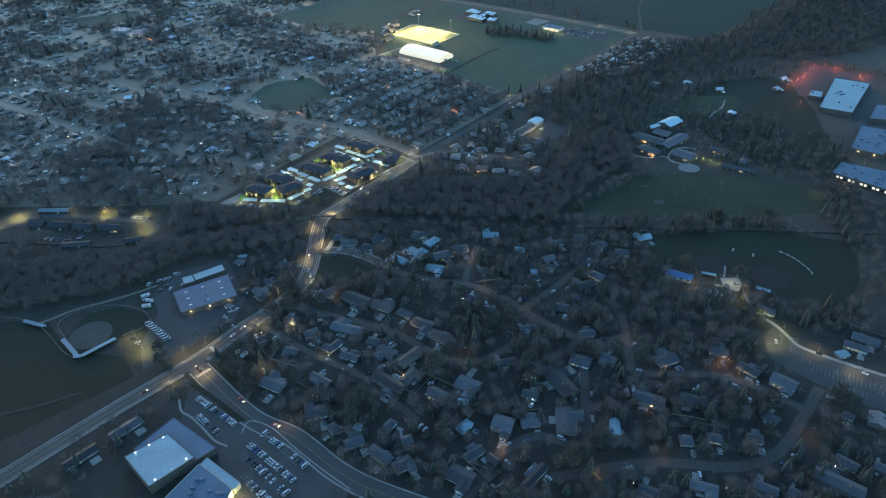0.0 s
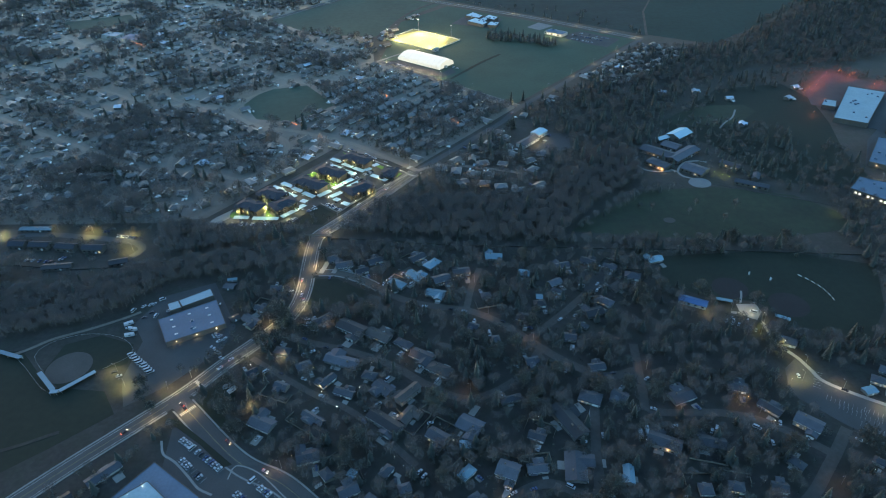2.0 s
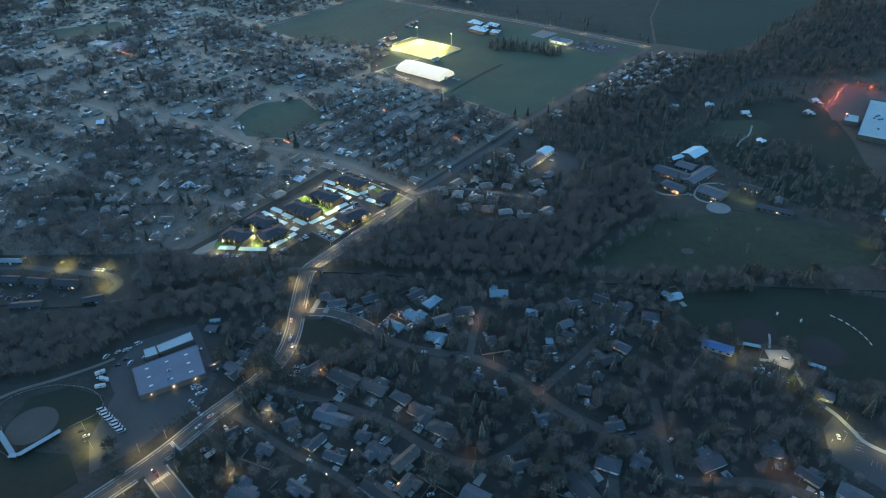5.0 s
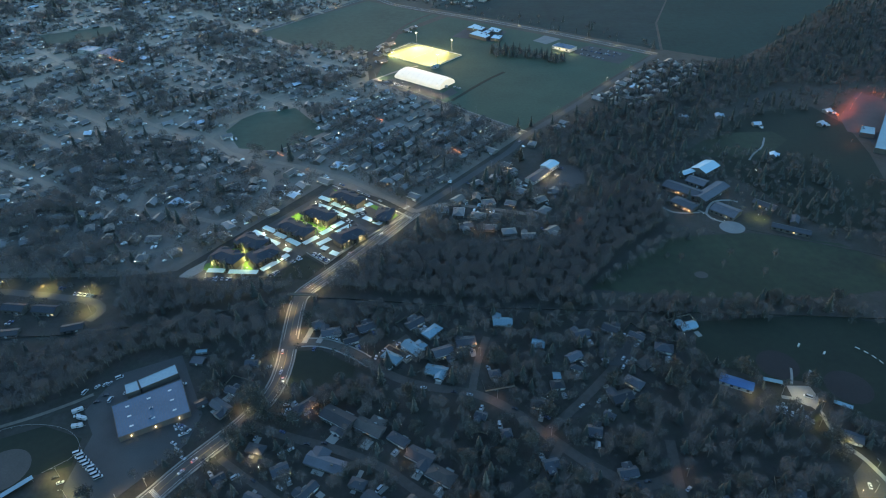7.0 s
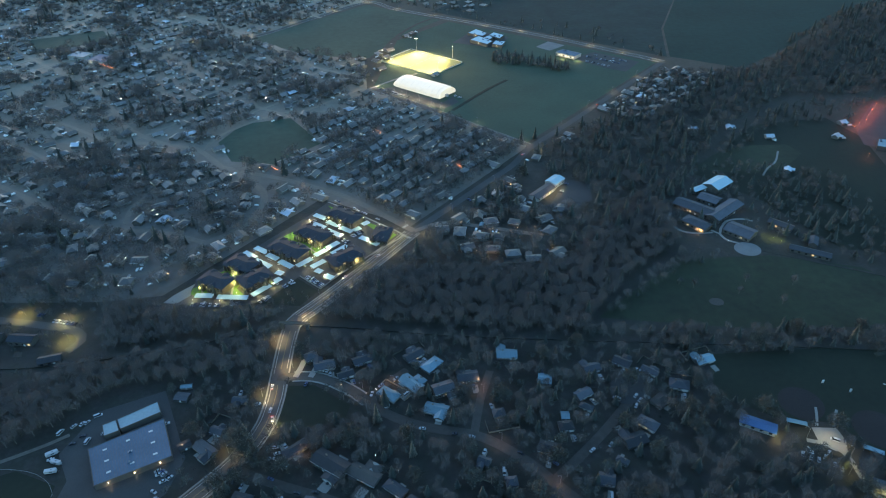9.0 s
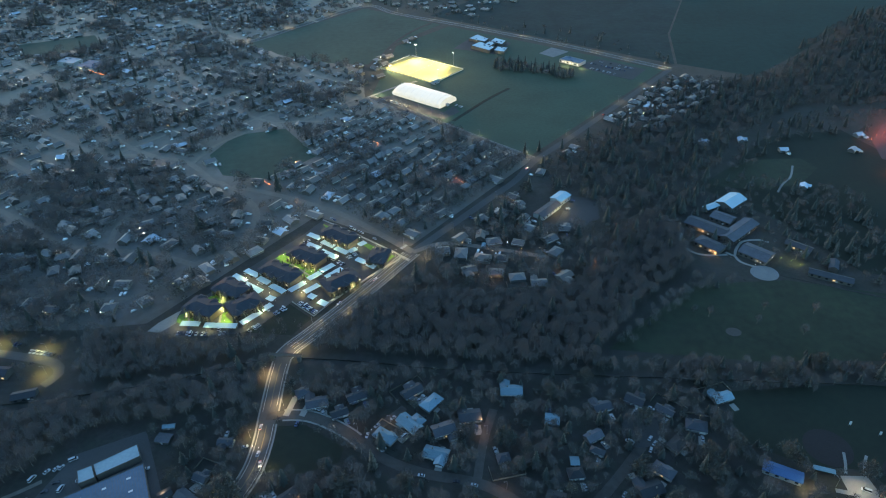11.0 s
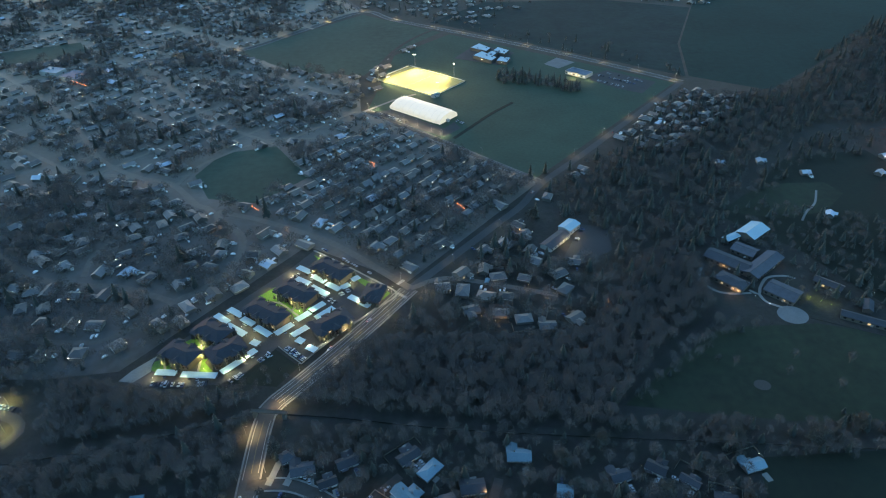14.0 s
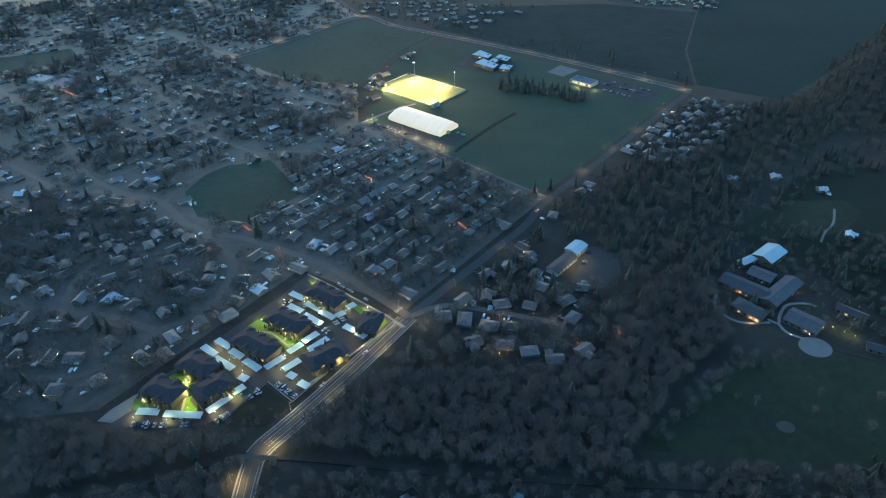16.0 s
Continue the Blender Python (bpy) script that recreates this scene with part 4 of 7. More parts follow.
store = hall("store", [(-210, 270), (-186, 247), (-164, 268), (-188, 288)], 7.5, WALL_DARK, MEMBRANE, "big white-roofed store beside its car park", "store", 0)
for x, y in ((-204, 273), (-197, 279), (-190, 284.5), (-184, 252), (-176, 260), (-169, 267)):
    part("roof_lamp", Shape().ball(x + 187, y - 268.25, 7.9, 0.16), SPECK, store)
hall("store_annex", [(-208, 278), (-190, 304), (-153, 277), (-171, 261)], 5, WALL_DARK, MEMBRANE_G, "lower grey-roofed annex of the store", "store", 4)
hall("supermarket", [(-176, 236), (-140, 222), (-134, 244), (-160, 264)], 6, WALL_PALE, MEMBRANE_G, "pale store wing with rooftop equipment", "store", 14, 0)
hall("store_canopy", [(-159.5, 265), (-133.5, 245), (-131, 250), (-157, 269.5)], 4.5, WALL_PALE, MEMBRANE, "pale entrance canopy of the store", "canopy", 0)
light("lamp", -131, 240, 4, 2200, LIME)
for x, y, turn in ((-222, 299, 47), (-243, 276, 47)):
    house_at("gable", "SHINGLE", (), True, pose(x, y, 0, 0, 0, turn) @ Matrix.Diagonal((1.9, 0.95, 0.8, 1)))
shop = hall("workshop_building", [(-221, 417.5), (-179, 438.5), (-195, 470), (-237, 446)], 4.6, WALL_DARK, MEMBRANE_G, "wide blue-grey workshop with a ribbed roof", "workshop", 2, 3, None, 9)
for k in range(1, 30):
    a, b = Vector((-221, 417.5)).lerp(Vector((-179, 438.5)), k / 30), Vector((-237, 446)).lerp(Vector((-195, 470)), k / 30)
    d = b - a
    part("roof_rib", Shape().box((a.x + b.x) / 2 + 208, (a.y + b.y) / 2 - 443, 4.66, d.length * 0.94, 0.22, 0.18, math.degrees(math.atan2(d.y, d.x))), MEMBRANE_D, shop)
hall("workshop_annex", [(-221.5, 461.5), (-199, 475.5), (-204.5, 485), (-227, 470)], 5, WALL_DARK, MEMBRANE, "long white-roofed workshop annex", "workshop", 0)
hall("workshop_store", [(-230, 455.5), (-221.6, 459.8), (-227.4, 469), (-235, 465)], 5.6, WALL_DARK, MEMBRANE, "square white-roofed store room of the workshop", "workshop", 0)
hall("warehouse", [(505, 802), (537, 781), (617, 881), (580, 907)], 6, WALL_DARK, MEMBRANE, "huge white-roofed warehouse beside an orange-lit yard", "warehouse", 11)
hall("warehouse_annex", [(512, 846), (526, 838), (538, 858), (525, 865)], 5, WALL_DARK, MEMBRANE, "small white-roofed annex of the warehouse", "warehouse", 2)
hall("warehouse", [(482, 681), (507, 660), (566, 717), (528, 742)], 6, WALL_DARK, MEMBRANE_G, "large warehouse with a grey-blue roof", "warehouse", 12, 2)
hall("warehouse", [(430, 623), (470, 577), (503, 612), (453, 647)], 6, WALL_DARK, MEMBRANE_G, "blue-grey roofed warehouse with lit windows", "warehouse", 10, 0, 0)
hall("warehouse", [(549, 762), (586, 750), (612, 794), (583, 805)], 6, WALL_DARK, MEMBRANE_G, "warehouse with a blue-grey flat roof", "warehouse", 8)
for i, pts in enumerate(([(58, 1338), (84, 1318), (92, 1334), (74, 1360)], [(93, 1317), (112, 1300), (121, 1318), (104, 1336)], [(60, 1296), (88, 1268), (98, 1284), (76, 1316)], [(96, 1270), (112, 1262), (120, 1282), (104, 1290)], [(80, 1300), (90, 1290), (104, 1312), (94, 1320)])):
    hall("north_school_hall", pts, 4.5 + 0.4 * (i % 3), WALL_DARK, CARPORT, "low school hall with a pale blue roof", "school", 2, 1 if i != 1 else 0)
hall("field_clubhouse", [(196, 1216), (222, 1192), (236, 1206), (210, 1230)], 5, WALL_PALE, MEMBRANE_G, "long low clubhouse with lit windows", "clubhouse", 3, 0, 0)
light("lamp", 204, 1196, 4, 2600, WARM)
light("lamp", 226, 1184, 4, 1600, WARM)
hall("distant_store", [(-628, 1270), (-596, 1258), (-590, 1280), (-622, 1292)], 7, WALL_PALE, MEMBRANE, "distant store with a pale roof", "store", 2)
hall("distant_store", [(-586, 1246), (-550, 1228), (-540, 1258), (-574, 1274)], 7, WALL_PALE, MEMBRANE_G, "distant grey-roofed store with lit wall", "store", 4, 2)


def pitched(name, cx, cy, turn, l, w, h, rise, roof, label, category, lit=0, hip=False, wall=WALL_DARK):
    """A long pitched building with a row of windows on each long side."""
    ob = thing(name, label, category, at=pose(cx, cy, 0, 0, 0, turn))
    part("wall", Shape().shell(0, 0, 0, l, w, h, 0 if hip else rise), wall, ob)
    roof_ob = part("roof", Shape().hip(0, 0, h, l, w, rise) if hip else Shape().gable(0, 0, h, l, w, rise), roof, ob)
    part("ridge_cap", Shape().box(0, 0, h + rise + 0.24, max(l - (w if hip else -1.2), 1.0), 0.5, 0.14), roof, roof_ob)
    n = max(2, int(l / 5))
    for s in (-1, 1):
        for k in range(n):
            part("window", Shape().box((k + 0.5) / n * l - l / 2, s * (w / 2 + 0.03), 1.1, 2.0, 0.1, 1.6), LIT if lit and (k * 7 + s) % 5 < lit else GLASS, ob)
    part("door", Shape().box(l * 0.1 + 1.6, -w / 2 - 0.04, 0, 1.8, 0.1, 2.1), DOOR, ob)
    take(cx, cy, l * 0.5)
    return ob


# school by the meadow
pitched("school_hall", 297, 769, 38, 27, 18, 6.5, 3.0, CARPORT, "tall school hall with a bright metal roof", "school")
pitched("school_lobby", 277, 764, 28, 22, 7, 4, 1.2, CARPORT, "low lobby with a bright metal roof", "school")
pitched("school_wing", 258, 727, -44, 38, 17, 4, 2.4, SHINGLE_L, "long school wing with a grey roof", "school", 1)
pitched("school_wing", 279, 742, -44, 20, 15, 4, 2.0, SHINGLE_L, "grey-roofed school wing beside the tall hall", "school")
pitched("school_wing", 286, 719, 39, 46, 15, 4, 2.2, SHINGLE_L, "long school wing with a grey roof", "school")
pitched("school_wing", 250, 697, -50, 25, 14, 4, 2.4, SHINGLE_L, "grey-roofed school wing with warm lit windows", "school", 3, True)
pitched("school_wing", 287, 681, -47, 25, 19, 4, 2.6, SHINGLE_L, "broad grey-roofed school wing by a round plaza", "school", 1)
pitched("lodge", 336, 644, -30, 34, 8, 3.6, 1.8, SHINGLE_L, "long low lodge with a grey roof", "lodge", 1)
pitched("lodge", 347, 660, 60, 14, 7, 3.6, 1.8, SHINGLE_L, "small lodge with a grey roof", "lodge")
pitched("lodge", 330, 690, -45, 22, 9, 3.6, 1.8, SHINGLE, "low dark lodge standing among trees", "lodge", 2)
# row houses and sheds by the ravine
for x, y, turn, l in ((-417, 568, -4, 17), (-394, 565.5, -5, 21), (-366, 561, -9, 21), (-338, 557.5, -7, 22)):
    pitched("row_houses", x, y, turn, l - 1.5, 9, 4.6, 2.2, SLATE, "dark-roofed terrace beside a lit drive", "row houses", 1)
pitched("drive_shed", -414, 597.5, -3, 33, 6, 2.8, 0.8, METAL_ROOF, "long pale shed beside the lit drive", "shed")
pitched("barn", -361, 530, 5, 26, 8, 2.8, 1.3, SHINGLE, "dark-roofed barn at the edge of the wood", "barn")
pitched("barn", -305, 534, 15, 16, 8, 3.5, 1.6, SHINGLE, "dark barn at the edge of the wood", "barn")
# church with its lit car park
pitched("church_hall", 126, 788.5, 47, 18, 13, 5.4, 1.6, CARPORT, "church hall with a bright metal roof", "church", wall=WALL_PALE)
pitched("church_wing", 109, 766.5, 47, 32, 12, 4, 2.0, SHINGLE, "long low church wing with a dark roof", "church", wall=WALL_PALE)
light("lamp", 120, 764, 5, 1800, WHITE)
light("lamp", 131, 774, 5, 900, WHITE)
# sports ground at the east
pitched("dugout_block", 207.5, 451, -29, 22, 8, 3.5, 1.2, BLUE_ROOF, "long sports building with a bright blue roof", "sports building", wall=WALL_PALE)
light("lamp", 217, 440, 4, 1100, WHITE)
pitched("snack_kiosk", 263, 401, -28, 13, 8, 3, 1.4, SHINGLE_L, "small grey-roofed kiosk beside a lit path", "kiosk", wall=WALL_PALE)
for x, y, turn, l in ((234, 452, -20, 12), (272, 428, -32, 11), (-299, 382, -44, 26), (-275, 381, 46, 26), (-342, 412, -20, 22), (-288, 371, 0, 5)):
    ob = thing("dugout", "low ball field dugout with a pale roof", "dugout", "dugouts of the ball fields", at=pose(x, y, 0.05, 0, 0, turn))
    part("wall", Shape().box(0, 1.4, 0, l, 0.25, 2.5), WALL_PALE, ob)
    part("roof", Shape().box(0, 0, 2.5, l + 0.6, 3.6, 0.16), METAL_ROOF, ob)
    for s in (-1, 1):
        part("post", Shape().box(s * l * 0.48, -1.5, 0, 0.15, 0.15, 2.5), STEEL, ob)
    part("bench", Shape().box(0, 0.9, 0.35, l * 0.9, 0.4, 0.1), STEEL, ob)


def ball_fence(label, pts, gap=5.5):
    ob = thing("ball_fence", label, "fence", "fences of the ball fields")
    line = smooth(pts, gap)
    for a, b in zip(line, line[1:]):
        part("panel", Shape().tube((a.x, a.y, 1.5), (b.x, b.y, 1.5), 0.09, 0.09, 4), STEEL, ob)
        part("post", Shape().tube((a.x, a.y, 0), (a.x, a.y, 1.6), 0.07, 0.07, 4), STEEL, ob)


ball_fence("low mesh fence round the small ball field", [(-308, 394), (-322, 410), (-318, 424), (-296, 434), (-270, 432), (-252, 422), (-246, 408), (-262, 394)])
ball_fence("low mesh fence along the large ball field", [(-288, 370), (-300, 376), (-330, 404), (-352, 418), (-390, 424), (-430, 420)])
for k in range(7):
    a = radians(42 - 7.2 * k)
    ob = thing("fence_banner", "pale banner on the outfield fence", "banner", "banners on the outfield fence", at=pose(276 + 49 * math.cos(a), 452 + 47 * math.sin(a), 0.06, 0, 0, math.degrees(a) + 90))
    part("cloth", Shape().box(0, 0, 0.5, 3.6, 0.08, 0.8), TRIM, ob)
    for e in (-1.7, 1.7):
        part("post", Shape().box(e, 0, 0, 0.1, 0.1, 1.6), STEEL, ob)
for x, y in ((269, 487), (284, 478)):
    ob = thing("scoreboard", "tall narrow pale scoreboard on two posts", "scoreboard", "scoreboards of the ball fields", at=pose(x, y, 0.06, 0, 0, -20))
    part("board", Shape().box(0, 0, 1.2, 1.3, 0.3, 2.8), TRIM, ob)
    for e in (-0.5, 0.5):
        part("post", Shape().box(e, 0, 0, 0.2, 0.2, 2.5), STEEL, ob)


def disc(name, x, y, rx, ry, z, m, label, category, turn=0, kind="structure", n=28):
    c, s = math.cos(radians(turn)), math.sin(radians(turn))
    pts = [(x + rx * math.cos(k) * c - ry * math.sin(k) * s, y + rx * math.cos(k) * s + ry * math.sin(k) * c) for k in (2 * math.pi * i / n for i in range(n))]
    return tagged(part(name, Shape().slab(pts, -0.1, z), m), label, category, kind=kind)


disc("close_court", 130, 488, 12, 15, 0.2, ASPHALT, "wide round asphalt court at the end of a close", "court", -35)
disc("round_plaza", 284, 655, 12, 11, 0.14, GRAVEL, "round pale paved plaza", "plaza")
disc("meadow_circle", 228, 581, 6, 5, 0.10, DIRT, "pale round circle in the meadow grass", "circle")
disc("infield_west", -290, 398, 17, 17, 0.08, DIRT, "bare brown infield of the small ball field", "infield")
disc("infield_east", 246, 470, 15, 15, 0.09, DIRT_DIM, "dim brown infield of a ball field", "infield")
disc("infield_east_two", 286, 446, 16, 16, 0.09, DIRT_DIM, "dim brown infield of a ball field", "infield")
patch("plaza", [(243, 449), (259, 448), (260, 437), (256, 428), (249, 430), (242, 436)], 0.13, CONCRETE, "lit pale concrete plaza between ball fields", "plaza")
PATHS = {
    "ravine_track": (3.0, [(-345, 412), (-332, 420), (-318, 431), (-293, 442), (-272, 453), (-258, 462)]),
    "lot_walk": (1.5, [(-194, 325), (-189, 314), (-180, 308), (-168, 297), (-158, 287), (-148, 282)]),
    "lot_walk_two": (0.9, [(-141, 293), (-138, 303), (-122, 297), (-100, 277), (-80, 260), (-62, 246)]),
    "row_walk": (1.8, [(46, 924), (44, 912), (29, 890), (14, 877), (4, 866), (-11, 860)]),
    "row_walk_two": (1.8, [(7, 859), (5, 848), (0, 844)]),
    "lit_path": (3.0, [(235, 439), (249, 434), (255, 424), (255, 410), (257, 398), (264, 385), (268, 372), (272, 360), (291, 345), (319, 327)]),
    "infield_path": (1.7, [(247, 450), (251, 458), (254, 466)]),
    "infield_path_two": (1.7, [(258, 449), (262, 456), (267, 463)]),
    "house_drive": (4.2, [(-111.7, 509.6), (-109.3, 519.1), (-107.1, 530.2)]),
    "house_drive_two": (4.4, [(-100.5, 509.1), (-97.5, 518.6), (-96.5, 527.2)]),
    "school_path": (2.4, [(262, 688), (268, 682), (272, 690), (284, 704), (300, 706), (308, 702)]),
    "school_path_two": (2.4, [(268, 682), (270, 672), (280, 664)]),
    "school_path_three": (2.4, [(233, 722), (226, 706), (232, 690), (244, 684), (262, 684)]),
    "meadow_path": (2.4, [(296, 652), (340, 630), (400, 600), (450, 560)]),
    "west_field_path": (3.0, [(-268, 335), (-310, 318), (-400, 300)]),
    "east_field_path": (2.2, [(399, 850), (385, 825), (369, 809), (357, 793)]),
    "dome_path": (4.0, [(-99, 1092), (-60, 1130), (-30, 1150)]),
    "field_track": (5.0, [(20, 1000), (70, 1070), (105, 1110)]),
    "school_drive": (6.0, [(0, 1465), (-40, 1410), (-72, 1340), (-95, 1250)]),
}
for i, (name, (w, pts)) in enumerate(PATHS.items()):
    tagged(part(name, strip(Shape(), smooth(pts, 3), w / 2, -w / 2, -0.1, 0.16 + 0.004 * i), OUTFIELD if name == "field_track" else PALE_STREET if name == "ravine_track" else GROUND if name in ("west_field_path", "meadow_path", "school_drive") else CONCRETE), "narrow pale concrete footpath", "path", kind="structure")
for x, y, power, col in ((236, 441, 700, LIME), (250, 437, 1800, WHITE), (256, 425, 1500, WARM), (248, 412, 1400, LIME), (258, 393, 2300, LIME), (266, 377, 2500, LIME), (257, 362, 3200, LIME), (281, 352, 3000, WHITE), (300, 330, 2400, WHITE), (322, 318, 2400, WHITE)):
    street_lamp(x, y, 120, power, col, "lamp post beside the lit path", "lamps along the lit path")

# ---- car parks ----
LOTS = {
    "car_park_east": ([(243, 350), (250, 374), (262, 384), (276, 354), (330, 316), (350, 285), (320, 285), (290, 300), (266, 322)], "dim asphalt car park with painted bays"),
    "car_park_store": ([(-190, 336), (-172, 336), (-136, 303), (-120, 303), (-64, 254), (-62, 215), (-128, 215), (-152, 274), (-186, 302)], "dark asphalt car park beside the store"),
    "car_park_workshop": ([(-244, 384), (-243, 425), (-258, 446), (-246, 482), (-205, 500), (-172, 440), (-176, 414), (-206, 376), (-232, 356)], "worn asphalt yard round the workshop"),
    "car_park_church": ([(113, 742), (140, 797), (164, 790), (160, 752), (126, 730)], "small lit church car park"),
    "apartment_yard": (APT_YARD, "asphalt yard of the apartment complex"),
    "car_park_ravine": ([(-470, 560), (-462, 604), (-430, 600), (-436, 575)], "lit corner of a car park beside woods"),
    "warehouse_yard": ([(482, 684), (520, 748), (548, 776), (512, 802), (522, 848), (506, 860), (520, 905), (587, 985), (650, 910), (622, 876), (600, 800), (560, 740), (508, 655)], "asphalt yard round the warehouses"),
    "dome_yard": ([(-99, 1088), (-62, 1096), (8, 1030), (22, 1050), (30, 1030), (8, 1006)], "asphalt strip in front of the sports dome"),
    "north_car_park": ([(195, 1290), (220, 1266), (190, 1240), (170, 1262)], "pale gravel car park beside the lit road"),
    "north_school_yard": ([(30, 1300), (70, 1370), (130, 1320), (100, 1262)], "asphalt yard round the low school"),
    "club_car_park": ([(236, 1210), (262, 1226), (322, 1172), (290, 1130), (262, 1150), (226, 1188)], "asphalt car park beside the clubhouse"),
    "bus_yard": ([(150, 500), (128, 480), (118, 494), (136, 508)], "rounded asphalt end of a close"),
}
for i, (name, (pts, label)) in enumerate(LOTS.items()):
    patch(name, pts, 0.10 + 0.003 * i, GRAVEL if name == "north_car_park" else ASPHALT, label, "car park")


def bays(lot, x, y, turn, n, w=2.7, l=5.2):
    """Painted lines between n bays in a row."""
    c, s = math.cos(radians(turn)), math.sin(radians(turn))
    lines_ = Shape()
    for k in range(n + 1):
        o = (k - n / 2) * w
        lines_.box(x + o * c, y + o * s, 0.05, 0.11, l, 0.10, turn)
    part("bay_lines", lines_, PAINT, bpy.data.objects[lot])


for x, y, turn, n in ((268, 362, 60, 6), (276, 338, -38, 9), (280, 329, -38, 9), (296, 326, -38, 9), (300, 317, -38, 9), (316, 312, -38, 8), (320, 303, -38, 8), (286, 315, -38, 8)):
    bays("car_park_east", x, y, turn, n)
for x, y, turn, n in ((-163, 312, -38, 15), (-167, 301, -38, 10), (-110, 278, -43, 16), (-116, 268, -43, 16), (-120, 259, -43, 16), (-118, 246, -43, 14)):
    bays("car_park_store", x, y, turn, n)

# ---- cars ----
def make_car(paint, van=False):
    h = 0.55 if not van else 1.1
    ob = thing("van" if van else "car", ("parked %s %s on the asphalt" % (paint.name.split("_")[0], "van" if van else "car")), "van" if van else "car", "parked vehicles")
    b = Shape()
    l, w = (2.25, 0.9) if not van else (2.9, 1.0)
    prof = [(-l, 0.35), (l, 0.35), (l, 0.75), (l * 0.45, 0.95), (-l * 0.9, 0.98), (-l, 0.8)]
    n = len(prof)
    b.add([(x, s * w, z) for s in (-1, 1) for x, z in prof], [tuple(range(n)), tuple(range(n, 2 * n))[::-1]] + [((i + 1) % n, i, n + i, n + (i + 1) % n) for i in range(n)])
    for sx in (-1, 1):
        for sy in (-1, 1):
            b.tube((sx * l * 0.62, sy * (w - 0.2), 0.33), (sx * l * 0.62, sy * (w + 0.02), 0.33), 0.33, 0.33, 8)
    part("body", b, paint, ob)
    g = Shape()
    x0, x1, x2, x3 = (-l * 0.78, l * 0.4, l * 0.08, -l * 0.55) if not van else (-l * 0.95, l * 0.7, l * 0.5, -l * 0.95)
    v = [(x, s * w * k, z) for s in (-1, 1) for x, k, z in ((x0, 0.94, 0.94), (x1, 0.94, 0.94), (x2, 0.8, 0.94 + h), (x3, 0.8, 0.94 + h))]
    g.add(v, [(0, 1, 2, 3), (4, 7, 6, 5), (0, 4, 5, 1), (1, 5, 6, 2), (2, 6, 7, 3), (3, 7, 4, 0)])
    part("cabin", g, GLASS, ob)
    part("roof_panel", Shape().box((x2 + x3) / 2, 0, 0.93 + h, (x2 - x3) * 0.96, w * 1.56, 0.05), paint, ob)
    return ob


car_kinds = [(p, v) for p in CAR_PAINTS for v in (False,)] + [(CAR_PAINTS[0], True)]
CARS = {}


def car_at(x, y, turn, kind=None, z=0.13):
    k = rng.choices(range(5), (26, 22, 22, 16, 8))[0] if kind is None else kind
    m = pose(x, y, z, 0, 0, turn)
    if k in CARS:
        return copy_thing(CARS[k], m)
    CARS[k] = make_car(*car_kinds[k])
    CARS[k].matrix_basis = m
    return CARS[k]


def car_row(x0, y0, x1, y1, n, full, turn, kind=None):
    for k in range(n):
        if rng.random() < full:
            t = (k + 0.5) / n
            car_at(x0 + (x1 - x0) * t + rng.uniform(-0.2, 0.2), y0 + (y1 - y0) * t + rng.uniform(-0.2, 0.2), turn + rng.choice((0, 180)) + rng.uniform(-2, 2), kind)


car_row(-181, 326, -147, 300, 15, 0.8, 54)
car_row(-178, 311, -156, 292, 10, 0.55, 54)
car_row(-126, 292, -92, 264, 16, 0.6, 48)
car_row(-134, 283, -98, 253, 17, 0.8, 48)
car_row(-132, 272, -101, 244, 16, 0.75, 48)
car_row(-129, 255, -104, 232, 13, 0.7, 48)
car_row(-248, 411, -223, 389, 9, 1.0, 30, 4)
car_row(-194, 440, -178, 418, 8, 0.4, 30)
car_row(-236, 478, -262, 440, 12, 0.45, 20)
car_row(-185, 430, -176, 424, 4, 0.8, 60)
for x, y, t, k in ((-265, 464, 70, 4), (-258, 469, 60, 0), (-253, 471, 65, 0), (-250, 472, 65, 1), (-245, 478, 30, 4), (-234, 462, 30, 0), (-243, 456, 80, 4), (-194, 469, 20, 0), (-225, 427, 120, 4), (-184, 415, -30, 0), (-179, 409, -30, 4), (-174, 403, -30, 0),
                   (-136, 387, 40, 4), (-147, 485, 85, 4), (-106, 378, -30, 0), (-21, 292, 50, 0), (-19, 294, 50, 0), (-16, 291, 50, 0), (207, 321, -35, 4), (176, 319, 60, 0), (180, 321, 60, 4), (153, 324, 5, 0), (103, 318, 85, 1), (212, 308, 80, 0),
                   (-114, 446, 10, 0), (-112, 441, 20, 0), (-115, 437, 5, 1), (-106, 432, -15, 4), (-110, 436, 10, 0), (-49, 351, 40, 4), (-57, 347, 40, 0), (-12, 333, 15, 0), (146, 368, 40, 1), (224, 324, 70, 0), (-104, 407, 35, 0), (-110, 404, 35, 1), (-124, 478, 80, 0), (-134, 484, 20, 0)):
    car_at(x, y, t, k)


for x, y, t in ((227, 428, 60), (231, 425, 60), (235, 423, 60), (238, 420, 60), (243, 419, 60), (232, 431, 60), (246, 416, 60),  (134, 481, 50), (132, 472, 60), (142, 506, -40), (148, 502, -30), (94, 436, 40), (107, 440, 50), (136, 477, 50)):
    car_at(x, y, t, rng.choice((0, 0, 1)), 0.22)
car_row(-330, 583, -304, 577, 8, 0.7, 80)
car_row(-420, 548, -372, 540, 14, 0.5, 60)
car_row(-372, 530, -362, 548, 6, 0.8, 10)
car_row(-350, 592, -334, 589, 5, 0.6, 80)


